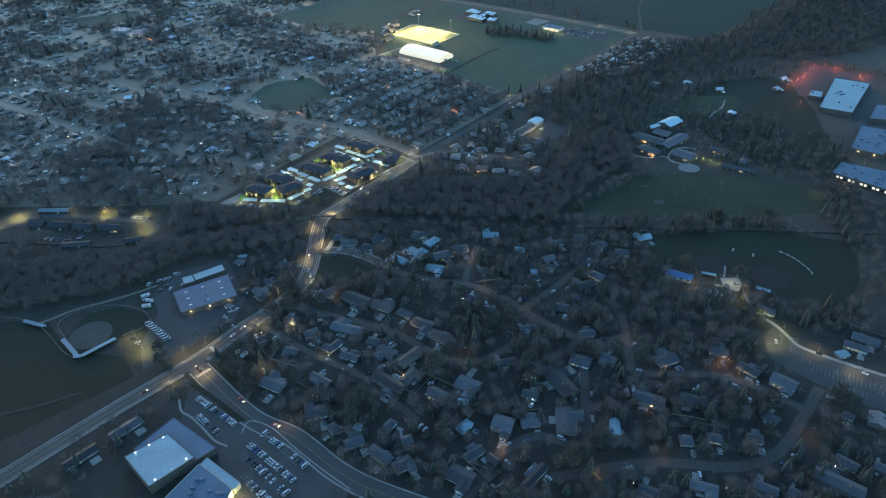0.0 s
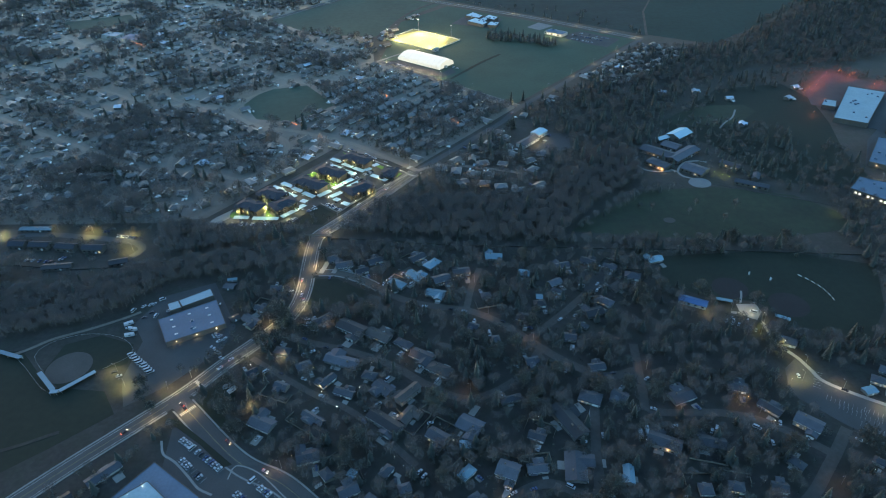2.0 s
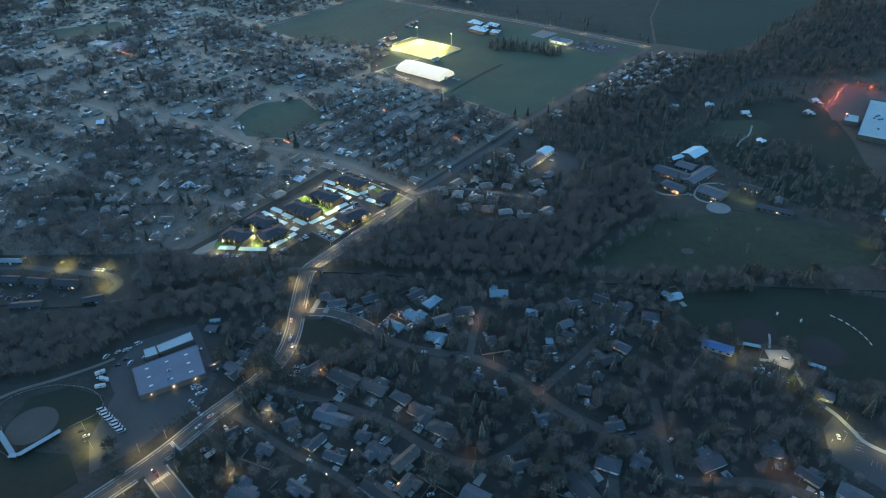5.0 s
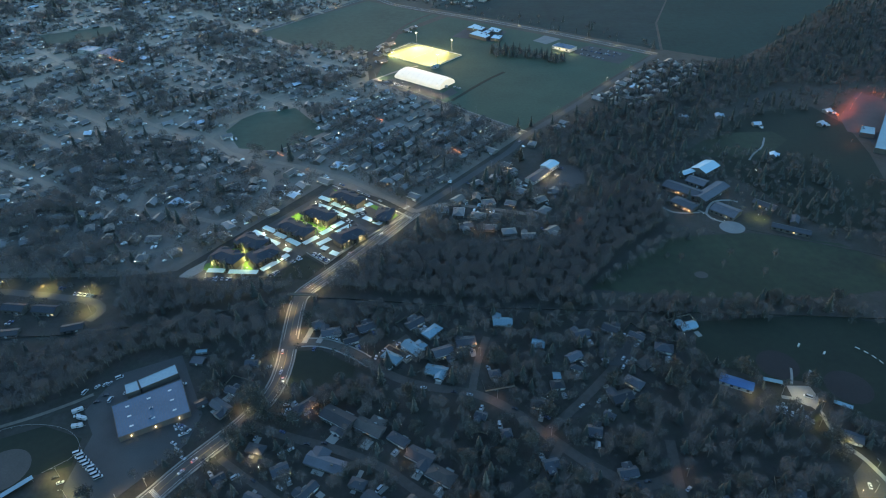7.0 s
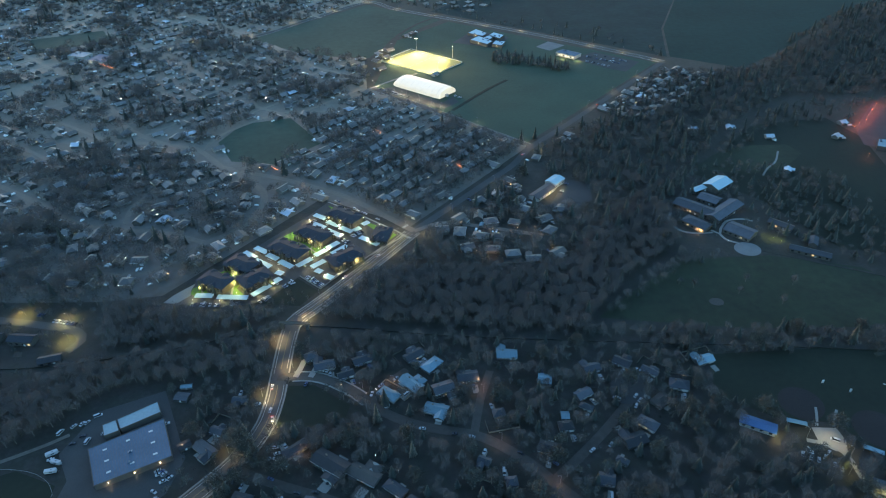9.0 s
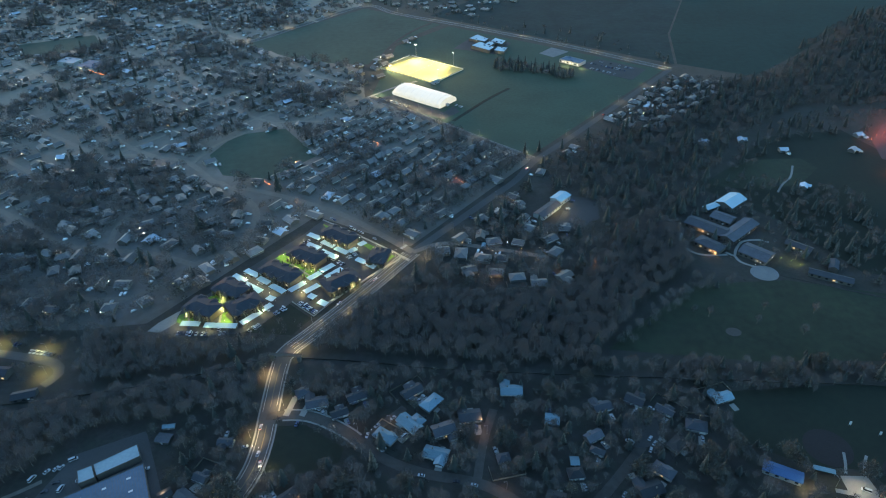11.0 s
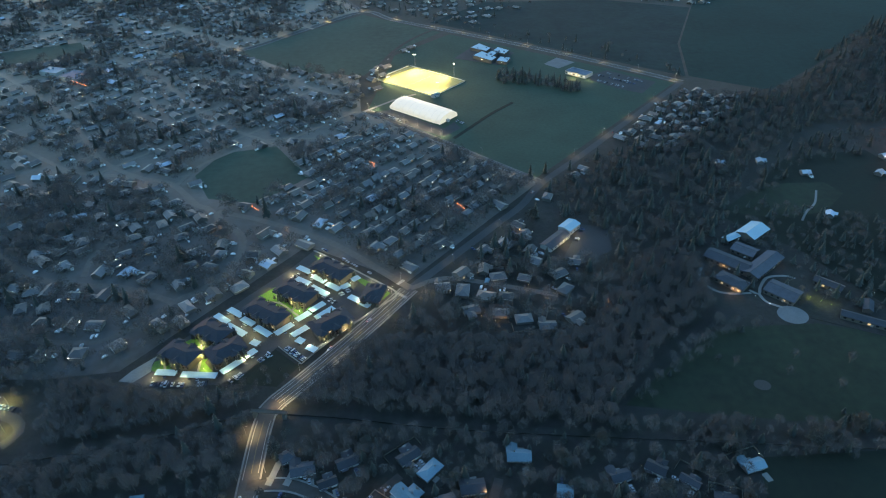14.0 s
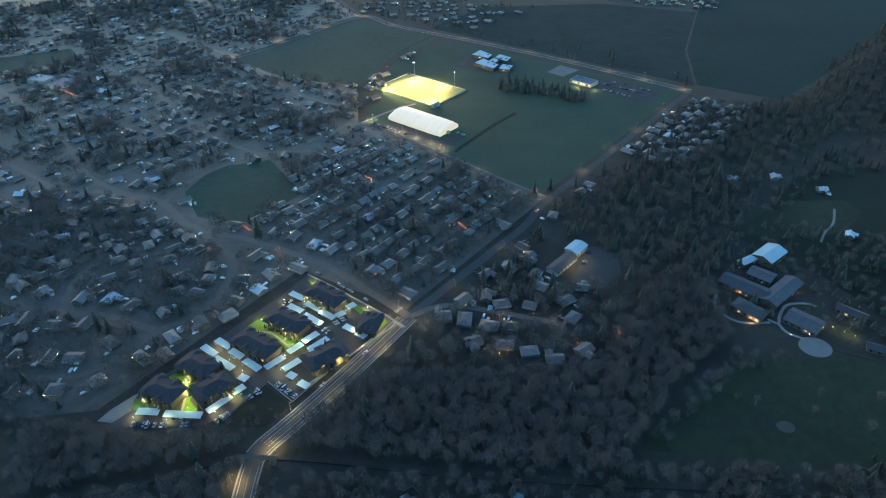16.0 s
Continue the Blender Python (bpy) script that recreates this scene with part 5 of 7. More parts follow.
def caravan(x, y, turn):
    ob = thing("caravan", "long white caravan parked in a yard", "caravan", "caravans in the yards", at=pose(x, y, 0.05, 0, 0, turn))
    part("body", Shape().slab([(-3.6, -1.2), (3.2, -1.2), (3.7, -0.8), (3.7, 0.8), (3.2, 1.2), (-3.6, 1.2)], 0.55, 2.9), CAR_PAINTS[0], ob)
    part("roof_vent", Shape().box(0.6, 0, 2.88, 1.0, 0.7, 0.25), STEEL, ob)
    part("window", Shape().box(0.4, -1.2, 1.5, 1.8, 0.08, 0.7), GLASS, ob)
    for s_ in (-1, 1):
        part("wheel", Shape().tube((-0.5, s_ * 0.95, 0.36), (-0.5, s_ * 1.2, 0.36), 0.36, 0.36, 10), RUBBER, ob)
    part("hitch", Shape().box(4.3, 0, 0.4, 1.4, 0.16, 0.16), STEEL, ob)


for x, y, t in ((-161, 372, 20), (-157, 368, 50), (-256, 439, -15), (-256, 432, 10), (-262, 446, 30), (128, 318, 85), (133, 320, 85)):
    caravan(x, y, t)
for x, y, t in ((-252, 391, 20), (-247, 387, 25), (253, 438, 150), (244, 428, 60), (240, 425, 50), (249, 420, 40), (256, 366, 75), (305, 330, -40), (282, 351, -35), (233, 428, 70)):
    car_at(x, y, t)
car_row(244, 1206, 290, 1166, 17, 0.7, 48)
car_row(256, 1216, 306, 1172, 18, 0.6, 48)
car_row(238, 1184, 276, 1150, 14, 0.6, 48)
car_row(116, 742, 140, 790, 12, 0.4, -20)
# cars along the closes and drives
for name in ("south_street", "collector_street", "brown_street", "far_street", "east_close", "short_street", "lower_street", "north_close"):
    line = LINES[name]
    nn = sides(line)
    for i in range(2, len(line) - 1, 2):
        if rng.random() < 0.30:
            s = rng.choice((-1, 1)) * (ROADS[name][0] / 2 + rng.choice((-1.4, 4.5)))
            p = line[i] + nn[i] * s
            if road_gap(p.x, p.y) > -1.8 or abs(s) < ROADS[name][0] / 2:
                car_at(p.x, p.y, math.degrees(math.atan2(nn[i].y, nn[i].x)) + (90 if abs(s) < ROADS[name][0] / 2 else 0) + rng.uniform(-6, 6), z=0.16)
for x, y, turn, l, w in YARD_SPOTS:
    if rng.random() < 0.62:
        c, s = math.cos(radians(turn)), math.sin(radians(turn))
        a, b = l * 0.27 * 16 / 20.5 + rng.uniform(-1, 1), -(w / 2 + 3.0)
        car_at(x + a * c - b * s, y + a * s + b * c, turn + 90 + rng.uniform(-6, 6), rng.choices(range(5), (40, 24, 12, 10, 12))[0], 0.09)
# board fences round the back yards
for x, y, turn, l, w in YARD_SPOTS:
    if rng.random() < 0.3:
        ob = thing("yard_fence", "weathered board fence round a back yard", "fence", "fences of the back yards", at=pose(x, y, 0.0, 0, 0, turn))
        fw, fd, y0 = l * 0.5 + rng.uniform(1, 3), rng.uniform(8, 13), w * 0.3
        for a, b, sx, sy in ((-fw, y0 + fd / 2, 0.12, fd), (fw, y0 + fd / 2, 0.12, fd), (0, y0 + fd, fw * 2, 0.12)):
            part("panel", Shape().box(a, b, 0, sx, sy, 1.4), FENCE_WOOD, ob)
# cars waiting on the arterial, lamps on
def lit_car(x, y, turn):
    ob = car_at(x, y, turn, rng.choice((0, 1, 2)), 0.1)
    ob["label"] = "car with glowing lamps on the asphalt road"
    for s in (-0.6, 0.6):
        part("tail_light", Shape().box(-2.28, s, 0.7, 0.1, 0.36, 0.22), TAIL, ob)
        part("headlight", Shape().box(2.26, s, 0.6, 0.08, 0.34, 0.18), HEADLIGHT, ob)
    return ob


for x, y, t in ((-190, 356, 135), (-187, 353, 135), (-222, 333, 48), (-166, 401, 50), (-172, 392, 230), (-148, 322, -42), (-118, 298, -30), (-127, 500, 92), (-121, 470, -80), (-60, 662, 48), (-88, 630, 230), (100, 862, 55), (220, 1005, 50)):
    lit_car(x, y, t)

# ---- apartment complex ----
def apartment(cx, cy, turn, l, w=14.5, h=7.6):
    l -= 7
    ob = thing("apartment_building", "three-storey apartment block with a dark hip roof", "apartment building", "blocks of the apartment complex", at=pose(cx, cy, 0.1, 0, 0, turn))
    part("wall", Shape().shell(0, 0, 0, l, w, h), CLADDING, ob)
    part("roof", Shape().hip(0, 0, h, l, w, 2.8, over=1.9), SLATE, ob)
    n = max(3, int(l / 5.5))
    for s in (-1, 1):
        for k in range(n):
            x = (k + 0.5) / n * l - l / 2
            bay = part("balcony_bay", Shape().box(x, s * (w / 2 + 0.7), 0, 2.6, 1.4, h - 0.4), WALL_DARK if k % 2 else CLADDING, ob)
            if k % 2 == 0 or n < 4:
                part("bay_roof", Shape().hip(x, s * (w / 2 - 0.6), h - 0.1, 8.2, 5.6, 1.9, 90, over=0.7), SLATE, ob)
            for f in range(3):
                part("window", Shape().box(x, s * (w / 2 + 1.42), 0.7 + 2.4 * f, 1.8, 0.08, 1.4), LIT if (k * 5 + f * 3 + int(s) + int(abs(cx))) % 9 == 0 else GLASS, bay)
    take(cx, cy, l * 0.5)


BLOCKS = [(-97.5, 725, -37, 41), (-124, 694, -33, 40), (-144, 668.5, -34, 43), (-182.5, 647, -33, 34), (-200, 623, -28, 34), (-166, 625, 38, 32), (-89, 653.5, 36, 37)]
for row in BLOCKS:
    apartment(*row)
apartment(-58, 690.5, -14, 22, 17, 6)


def carport(x, y, turn, l):
    ob = thing("carport", "flat carport with a pale blue metal roof", "carport", "carports of the apartment complex", at=pose(x, y, 0.1, 0, 0, turn))
    part("roof", Shape().box(0, 0, 2.5, l, 6.0, 0.2), CARPORT, ob)
    n = max(2, int(l / 5))
    for k in range(n + 1):
        part("post", Shape().box((k / n - 0.5) * (l - 0.6), 1.2, 0, 0.18, 0.18, 2.5), STEEL, ob)
    take(x, y, 4)
    for k in range(int(l / 2.9)):
        if rng.random() < 0.25:
            c, s = math.cos(radians(turn)), math.sin(radians(turn))
            o = (k + 0.5) * 2.9 - l / 2
            car_at(x + o * c + 1.2 * s, y + o * s - 1.2 * c, turn + 90)


CARPORTS = [(-123.4, 731, -35, 16), (-108.4, 717, -37, 16), (-94.3, 705.4, -37, 15.8), (-122.2, 714.3, -35, 15.7), (-105.7, 700.2, -38, 20.6), (-75.8, 715.9, 40, 8.1), (-83.6, 705.7, 37, 8.2), (-74.4, 688.1, -35, 11.4), (-64.3, 680, -37, 9.6)]
CARPORTS += [(-171.6, 674.2, -36, 16.6), (-158.6, 662.4, -36, 14.4), (-144, 650.2, -38, 17.4), (-180.8, 666.8, -38, 16.4), (-166, 652.8, -36, 21.6), (-147.2, 637, -30, 7.6), (-127.2, 652.1, 45, 16.6), (-114.3, 667, 45, 13.4), (-104.2, 678.6, 45, 14.4), (-96.9, 670.7, 45, 18.5)]
CARPORTS += [(-114, 649, 43, 14.8), (-112, 638, -33, 7.2), (-101.6, 628.8, -33, 9), (-207, 607.2, -5, 16.1), (-181.5, 603.8, -5, 27.1), (-158.6, 612.6, 47, 19.4), (-148.1, 625.4, 46, 9.8)]
for x, y, turn, l in CARPORTS:
    carport(x, y, turn, l)
car_row(-216, 598, -188, 596, 11, 0.85, 86)
car_row(-184, 596, -168, 598, 6, 0.5, 86)
car_row(-158, 598, -150, 606, 5, 0.6, 140)
car_row(-141, 618, -133, 626, 5, 0.8, 140)
car_row(-124, 634, -106, 619, 11, 0.95, 52)
car_row(-88, 696, -78, 704, 6, 0.8, 130)
car_row(-134, 722, -128, 727, 3, 0.8, 50)
car_row(-96, 690, -88, 683, 5, 0.6, 50)
car_row(-118, 771, -52, 716, 24, 0.35, -40)
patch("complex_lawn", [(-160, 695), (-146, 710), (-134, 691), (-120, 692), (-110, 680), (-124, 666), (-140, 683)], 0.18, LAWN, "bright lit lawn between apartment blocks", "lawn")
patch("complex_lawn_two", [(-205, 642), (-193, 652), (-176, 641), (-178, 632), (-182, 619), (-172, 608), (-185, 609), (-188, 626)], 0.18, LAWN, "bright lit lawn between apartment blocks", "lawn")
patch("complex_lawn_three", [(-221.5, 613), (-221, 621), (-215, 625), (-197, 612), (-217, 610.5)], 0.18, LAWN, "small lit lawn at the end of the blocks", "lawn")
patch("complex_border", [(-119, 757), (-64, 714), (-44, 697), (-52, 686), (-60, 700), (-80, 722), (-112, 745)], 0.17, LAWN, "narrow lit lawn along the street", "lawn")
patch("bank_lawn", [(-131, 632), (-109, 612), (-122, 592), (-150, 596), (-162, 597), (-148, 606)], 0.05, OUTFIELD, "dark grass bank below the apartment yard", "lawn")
tagged(part("complex_footpath", strip(Shape(), smooth([(-120, 764.5), (-92, 743), (-66, 721.5), (-55, 712.5), (-38.5, 696), (-51, 681), (-71, 660), (-98, 632)], 4), 0.9, -0.9, 0.0, 0.26), CONCRETE), "pale footpath round the apartment complex", "path", kind="structure")
tagged(part("retaining_wall", strip(Shape(), [Vector((*q, 0)) for q in ((-128.7, 634), (-118, 624), (-107.5, 614.5), (-97, 629), (-84, 645), (-71, 659), (-56, 677))], 0.25, -0.25, -0.2, 1.1), CONCRETE), "low pale concrete wall above the road", "wall", kind="structure")
patch("complex_car_park", [(-241, 602), (-235.5, 612), (-221, 628), (-222, 619), (-220.4, 611), (-230, 600)], 0.19, PAVING, "pale concrete drive at the end of the blocks", "car park")
for i, pts in enumerate(([(-149, 690), (-137, 687), (-124, 675), (-118, 669)], [(-143, 700), (-137, 687)], [(-123, 686), (-126, 676)], [(-195, 651), (-189.5, 636), (-186, 622), (-184.5, 609)], [(-199, 638), (-189.5, 636), (-179, 640)], [(-215, 624), (-210, 612)])):
    tagged(part("garden_path", strip(Shape(), smooth(pts, 3), 0.9, -0.9, 0.0, 0.22 + 0.004 * i), CONCRETE), "pale garden path across the lit lawn", "path", kind="structure")
LIT_LAWNS = [[(-164, 694), (-147, 714), (-132, 700), (-108, 682), (-122, 660), (-143, 674)], [(-212, 646), (-196, 660), (-174, 640), (-160, 613), (-172, 603), (-230, 606), (-226, 625)]]
GARDEN_LAMPS = [(-148, 702, 700), (-138, 691, 800), (-125, 684, 800), (-118, 674, 700), (-196, 646, 900), (-189, 636, 900), (-184, 622, 800), (-213, 617, 700), (-180, 611, 600), (-202, 613, 500)]
GARDEN_LAMPS += [(-134, 727, 800), (-116, 724, 800), (-101, 711, 800), (-116, 707, 800), (-97, 696, 800), (-80, 711, 800), (-70, 684, 700), (-176, 669, 800), (-163, 657, 800), (-150, 645, 800), (-121, 660, 800), (-108, 673, 800), (-106, 660, 800), (-122, 645, 700), (-106, 632, 600), (-160, 606, 700), (-150, 620, 700), (-192, 600, 600), (-216, 603, 500)]
GARDEN_LAMPS += [(-112, 753, 420), (-95, 741, 420), (-79, 728, 420), (-62, 714, 420), (-46, 700, 420), (-48, 684, 420), (-62, 668, 420), (-78, 650, 420), (-92, 636, 420)]
for x, y, power in GARDEN_LAMPS:
    ob = thing("garden_lamp", "short lamp post with a glowing globe", "lamp post", "lamp posts of the apartment complex", at=pose(x, y, 0.12))
    part("pole", Shape().tube((0, 0, 0), (0, 0, 1.9), 0.07, 0.05), STEEL, ob)
    part("globe", Shape().ball(0, 0, 2.0, 0.14), SPECK, ob)
    light("lamp", 0, 0, 4.6 if any(inside(x, y, q) for q in LIT_LAWNS) else 3.7, power * (3.2 if any(inside(x, y, q) for q in LIT_LAWNS) else 2.1), (0.93, 1.0, 0.50) if any(inside(x, y, q) for q in LIT_LAWNS) else (1.0, 0.98, 0.66), ob)

LATER_TREES = []
for x, y, turn, l in BLOCKS + [(-58, 690.5, -14, 20)]:
    c, s = math.cos(radians(turn)), math.sin(radians(turn))
    for k in range(int(l / 2.3)):
        for e in (-1, 1):
            if rng.random() < 0.5:
                o, q = (k + 0.5) * 2.3 - l / 2 + rng.uniform(-0.8, 0.8), e * (9.2 + rng.uniform(0, 1.6))
                LATER_TREES.append((0, rng.randrange(12), x + o * c - q * s, y + o * s + q * c, rng.uniform(0.36, 0.7)))

# ---- sports pitch and dome ----
PITCH = [(-92, 1212), (-43, 1268), (42, 1197), (-4, 1139)]
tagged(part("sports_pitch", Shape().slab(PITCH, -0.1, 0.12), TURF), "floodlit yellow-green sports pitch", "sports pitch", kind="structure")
pitch = bpy.data.objects["sports_pitch"]
PU, PV = Vector((0.755, -0.655)), Vector((0.655, 0.755))
PC = Vector((-24, 1204))
lines_ = Shape()
for a, b, sx, sy in ((0, 33, 104, 0.3), (0, -33, 104, 0.3), (52, 0, 0.3, 66), (-52, 0, 0.3, 66), (0, 0, 0.3, 66)):
    p = PC + PU * a + PV * b
    lines_.box(p.x, p.y, 0.05, sx, sy, 0.08, -41)
part("pitch_lines", lines_, PAINT, pitch)
for a, b, l, t in ((0, 37.5, 112, -41), (-57, 0, 72, 49), (57, 0, 72, 49), (0, -37.5, 112, -41)):
    p = PC + PU * a + PV * b
    ob = thing("pitch_fence", "pale mesh fence round the floodlit pitch", "fence", "fences of the pitch", at=pose(p.x, p.y, 0, 0, 0, t))
    for s in (0.15, 1.2, 2.3):
        part("rail", Shape().box(0, 0, s, l, 0.12, 0.12), STEEL, ob)
    part("banner", Shape().box(0, 0.1, 0.3, l * 0.97, 0.06, 0.9), TRIM, ob)
    for k in range(9):
        part("post", Shape().box((k / 8 - 0.5) * l, 0, 0, 0.14, 0.14, 2.4), STEEL, ob)
# The fourth mast (2, 1140) is added, unseen, to light the near side.
FLOOD = [(-33, 1262), (27, 1214), (-87, 1204), (2, 1140)]
for x, y in FLOOD:
    ob = thing("floodlight_mast", "tall floodlight mast shining on the pitch", "floodlight mast", "masts round the pitch", at=pose(x, y, 0))
    part("mast", Shape().tube((0, 0, 0), (0, 0, 21), 0.3, 0.16, 8), STEEL, ob)
    d = Vector((PC.x - x, PC.y - y, 0)).normalized()
    turn = math.degrees(math.atan2(d.y, d.x)) + 90
    part("crossbar", Shape().box(0, 0, 20.6, 4.4, 0.25, 0.25, turn), STEEL, ob)
    for k in (-1.6, -0.55, 0.55, 1.6):
        c, s = math.cos(radians(turn)), math.sin(radians(turn))
        part("flood_lamp", Shape().box(k * c + d.x * 0.3, k * s + d.y * 0.3, 20.4, 0.6, 0.4, 0.45, turn), BULB_COOL, ob)
    sp = bpy.data.lights.new("flood", "SPOT")
    sp.energy, sp.color, sp.spot_size, sp.spot_blend, sp.shadow_soft_size = 250000 * LAMPS, (1.0, 0.90, 0.58), radians(118), 0.9, 0.8
    o = new("flood", sp)
    o.matrix_basis = look((d.x * 1.0, d.y * 1.0, 20.2), (d.x * 58, d.y * 58, 0))
    o.parent = ob
hut = pitched("pitch_hut", -2, 1139, 49, 12, 6, 4, 1.4, METAL_ROOF, "small pale hut at the pitch corner", "hut", wall=WALL_PALE)

# the air dome: a long barrel with rounded shoulders
ob = thing("sports_dome", "long white air dome glowing from within", "sports dome", at=pose(-20, 1086, 0.1, 0, 0, -40.5))
n, m_, DL, DW, DH = 24, 16, 46.0, 19.0, 11.5
vs, fs = [], []
for i in range(n + 1):
    t = 2 * i / n - 1
    x = math.copysign(1 - (1 - abs(t)) ** 1.6, t)
    s = (1 - abs(x) ** 14) ** 0.5 if abs(x) < 1 else 0.0
    s = max(s, 0.45 if t < 0 else 0.9)
    for j in range(m_ + 1):
        a = math.pi * j / m_
        vs.append((x * DL, -math.cos(a) * DW * (0.72 + 0.28 * s), math.sin(a) ** 0.8 * DH * s))
for i in range(n):
    for j in range(m_):
        k = i * (m_ + 1) + j
        fs.append((k, k + m_ + 1, k + m_ + 2, k + 1))
fs += [tuple(range(m_ + 1)), tuple(n * (m_ + 1) + j for j in range(m_ + 1))[::-1]]
skin = Shape().add(vs, fs)
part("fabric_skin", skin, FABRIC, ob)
for k in range(-4, 5):
    rib = Shape()
    for j in range(12):
        a, b = math.pi * j / 12, math.pi * (j + 1) / 12
        rib.tube((k * 10, -math.cos(a) * DW * 1.0, math.sin(a) ** 0.8 * DH + 0.02), (k * 10, -math.cos(b) * DW * 1.0, math.sin(b) ** 0.8 * DH + 0.02), 0.16, 0.16, 4)
    part("rib_cable", rib, TRIM, ob)
part("entrance", Shape().box(DL + 1.0, -4, 0, 5.0, 4.0, 3.2), WALL_PALE, ob)
take(-20, 1086, 48)
for x, y in ((-62, 1074), (-44, 1058), (-26, 1041), (-8, 1024), (6, 1008), (-84, 1096)):
    street_lamp(x, y, 140, 8000, WHITE, "lamp post in front of the glowing dome", "lamps in front of the dome")
car_row(-84, 1088, -40, 1052, 18, 0.6, 50)
car_row(22, 1056, 34, 1044, 5, 0.8, 50)

# ---- lit car parks and coloured lights ----
for x, y, power, col in ((-250, 392, 4200, LIME), (-238, 376, 4200, LIME), (-446, 589, 8000, LIME), (-462, 570, 4500, LIME), (-391, 596, 1200, LIME), (-353, 590, 7500, LIME), (-312, 582, 7500, LIME), (-301, 557, 6500, LIME), (480, 648, 1500, WHITE), (436, 600, 1500, LIME), (398, 585, 700, LIME)):
    street_lamp(x, y, 200, power * 1.4, col, "lamp post in a car park", "lamps of the car parks")
for x, y, power in ((581, 969, 1500), (551, 934, 1500), (528, 912, 1400), (608, 954, 1400), (527, 867, 900), (493, 828, 600), (622, 916, 1200), (515, 901, 1000), (566, 952, 1000), (541, 920, 900), (600, 972, 900), (637, 925, 800)):
    ob = thing("low_yard_lamp", "low lamp post with an orange-red glow", "lamp post", "lamps of the warehouse yard", at=pose(x, y, 0.05))
    part("post", Shape().tube((0, 0, 0), (0, 0, 4.4), 0.09, 0.07), STEEL, ob)
    part("globe", Shape().ball(0, 0, 4.6, 0.3), BULB_RED, ob)
    light("lamp", 0, 0, 5.4, power * 2.0, RED, ob)


def light_string(label, *pts):
    ob = thing("light_string", label, "string lights", "strings of coloured lights")
    for a, b in zip(pts, pts[1:]):
        part("cable", Shape().tube(a, b, 0.05, 0.05, 4), STEEL, ob)
        d = Vector(b) - Vector(a)
        n = max(2, int(d.length / 1.6))
        for k in range(n):
            p = Vector(a) + d * (k + 0.5) / n
            part("bulb", Shape().ball(p.x, p.y, p.z, 0.30), BULB_RED, ob)


light_string("string of orange lights along a roof edge", (139, 680, 4), (138, 671, 4), (133, 662, 4))
light_string("string of red-orange lights on a far building", (-556, 1226, 6), (-520, 1200, 6))
light_string("string of red lights on a rooftop", (-82, 936, 5), (-74, 930, 5), (-74, 922, 5))
light_string("string of red lights along a shop roof", (-196, 842, 5), (-186, 832, 5))
light_string("string of amber lights on a porch", (18, 838, 4), (26, 826, 4))
for x, y in ((308, 676), (314, 670), (320, 665)):
    ob = thing("bollard_light", "small green path light", "bollard light", "green path lights", at=pose(x, y, 0.05))
    part("post", Shape().tube((0, 0, 0), (0, 0, 0.9), 0.1, 0.1), STEEL, ob)
    part("glow", Shape().ball(0, 0, 1.1, 0.2), BULB_GREEN, ob)
    light("lamp", 0, 0, 2.0, 260, (0.75, 1.0, 0.25), ob)
for x, y, z, power in ((249, 686, 2.6, 1300), (256, 690, 2.6, 900), (262, 722, 3, 400), (303, 722, 3, 300), (-118, 443, 3, 300), (24, 500, 3.5, 700)):
    light("porch_light", x, y - 1, z, power * 0.5, AMBER)

def yard_light(x, y, power, col, bulb):
    ob = thing("yard_light", "short lamp post with a small glowing bulb", "lamp post", "small lamps in the yards", at=pose(x, y, 0.05))
    part("post", Shape().tube((0, 0, 0), (0, 0, 2.3), 0.06, 0.05), STEEL, ob)
    part("bulb", Shape().ball(0, 0, 2.5, 0.12), bulb, ob)
    if power:
        light("lamp", 0, 0, 3.0, power, col, ob)


for x, y, power in ((-139, 351, 1100), (-92, 368, 420), (-41, 329, 1100), (-126, 402, 700), (249, 362, 500), (-176, 449, 420)):
    yard_light(x, y, power, WHITE, BULB_COOL)
for x, y, power in ((50, 700, 120), (47, 698, 160), (75, 700, 200), (25, 664, 120), (32, 662, 160), (43, 656, 200), (50, 658, 120), (104, 664, 160), (67, 660, 200), (77, 787, 120), (44, 756, 160), (-32, 340, 500), (-26, 345, 500), (-4, 379, 420), (36, 273, 420), (162, 339, 320), (202, 343, 420), (211, 346, 320), (-94, 440, 380), (141, 303, 160), (252, 688, 700), (263, 692, 420), (249, 721, 300), (300, 721, 240)):
    yard_light(x, y, power, AMBER, SPECK_WARM)
for x, y in ((58, 332), (62, 334), (65, 333), (60, 313), (130, 312), (-124, 481), (-128, 483), (235, 735), (230, 709), (258, 757), (265, 755), (280, 702), (299, 674), (285, 667), (279, 664), (270, 667), (263, 678), (335, 705), (340, 697), (335, 685), (333, 679), (326, 650), (331, 651), (337, 650), (317, 673), (353, 765), (350, 727), (362, 677)):
    yard_light(x, y, 0, WHITE, SPECK)

# small bulbs at porches, steps and sheds
for x, y, turn, l, w in YARD_SPOTS:
    if rng.random() < 0.32:
        for _ in range(rng.choice((1, 1, 2))):
            a = rng.uniform(0, 6.283)
            yard_light(x + l * 0.58 * math.cos(a), y + l * 0.58 * math.sin(a), 0, WHITE, rng.choice((SPECK, SPECK, SPECK_WARM)))

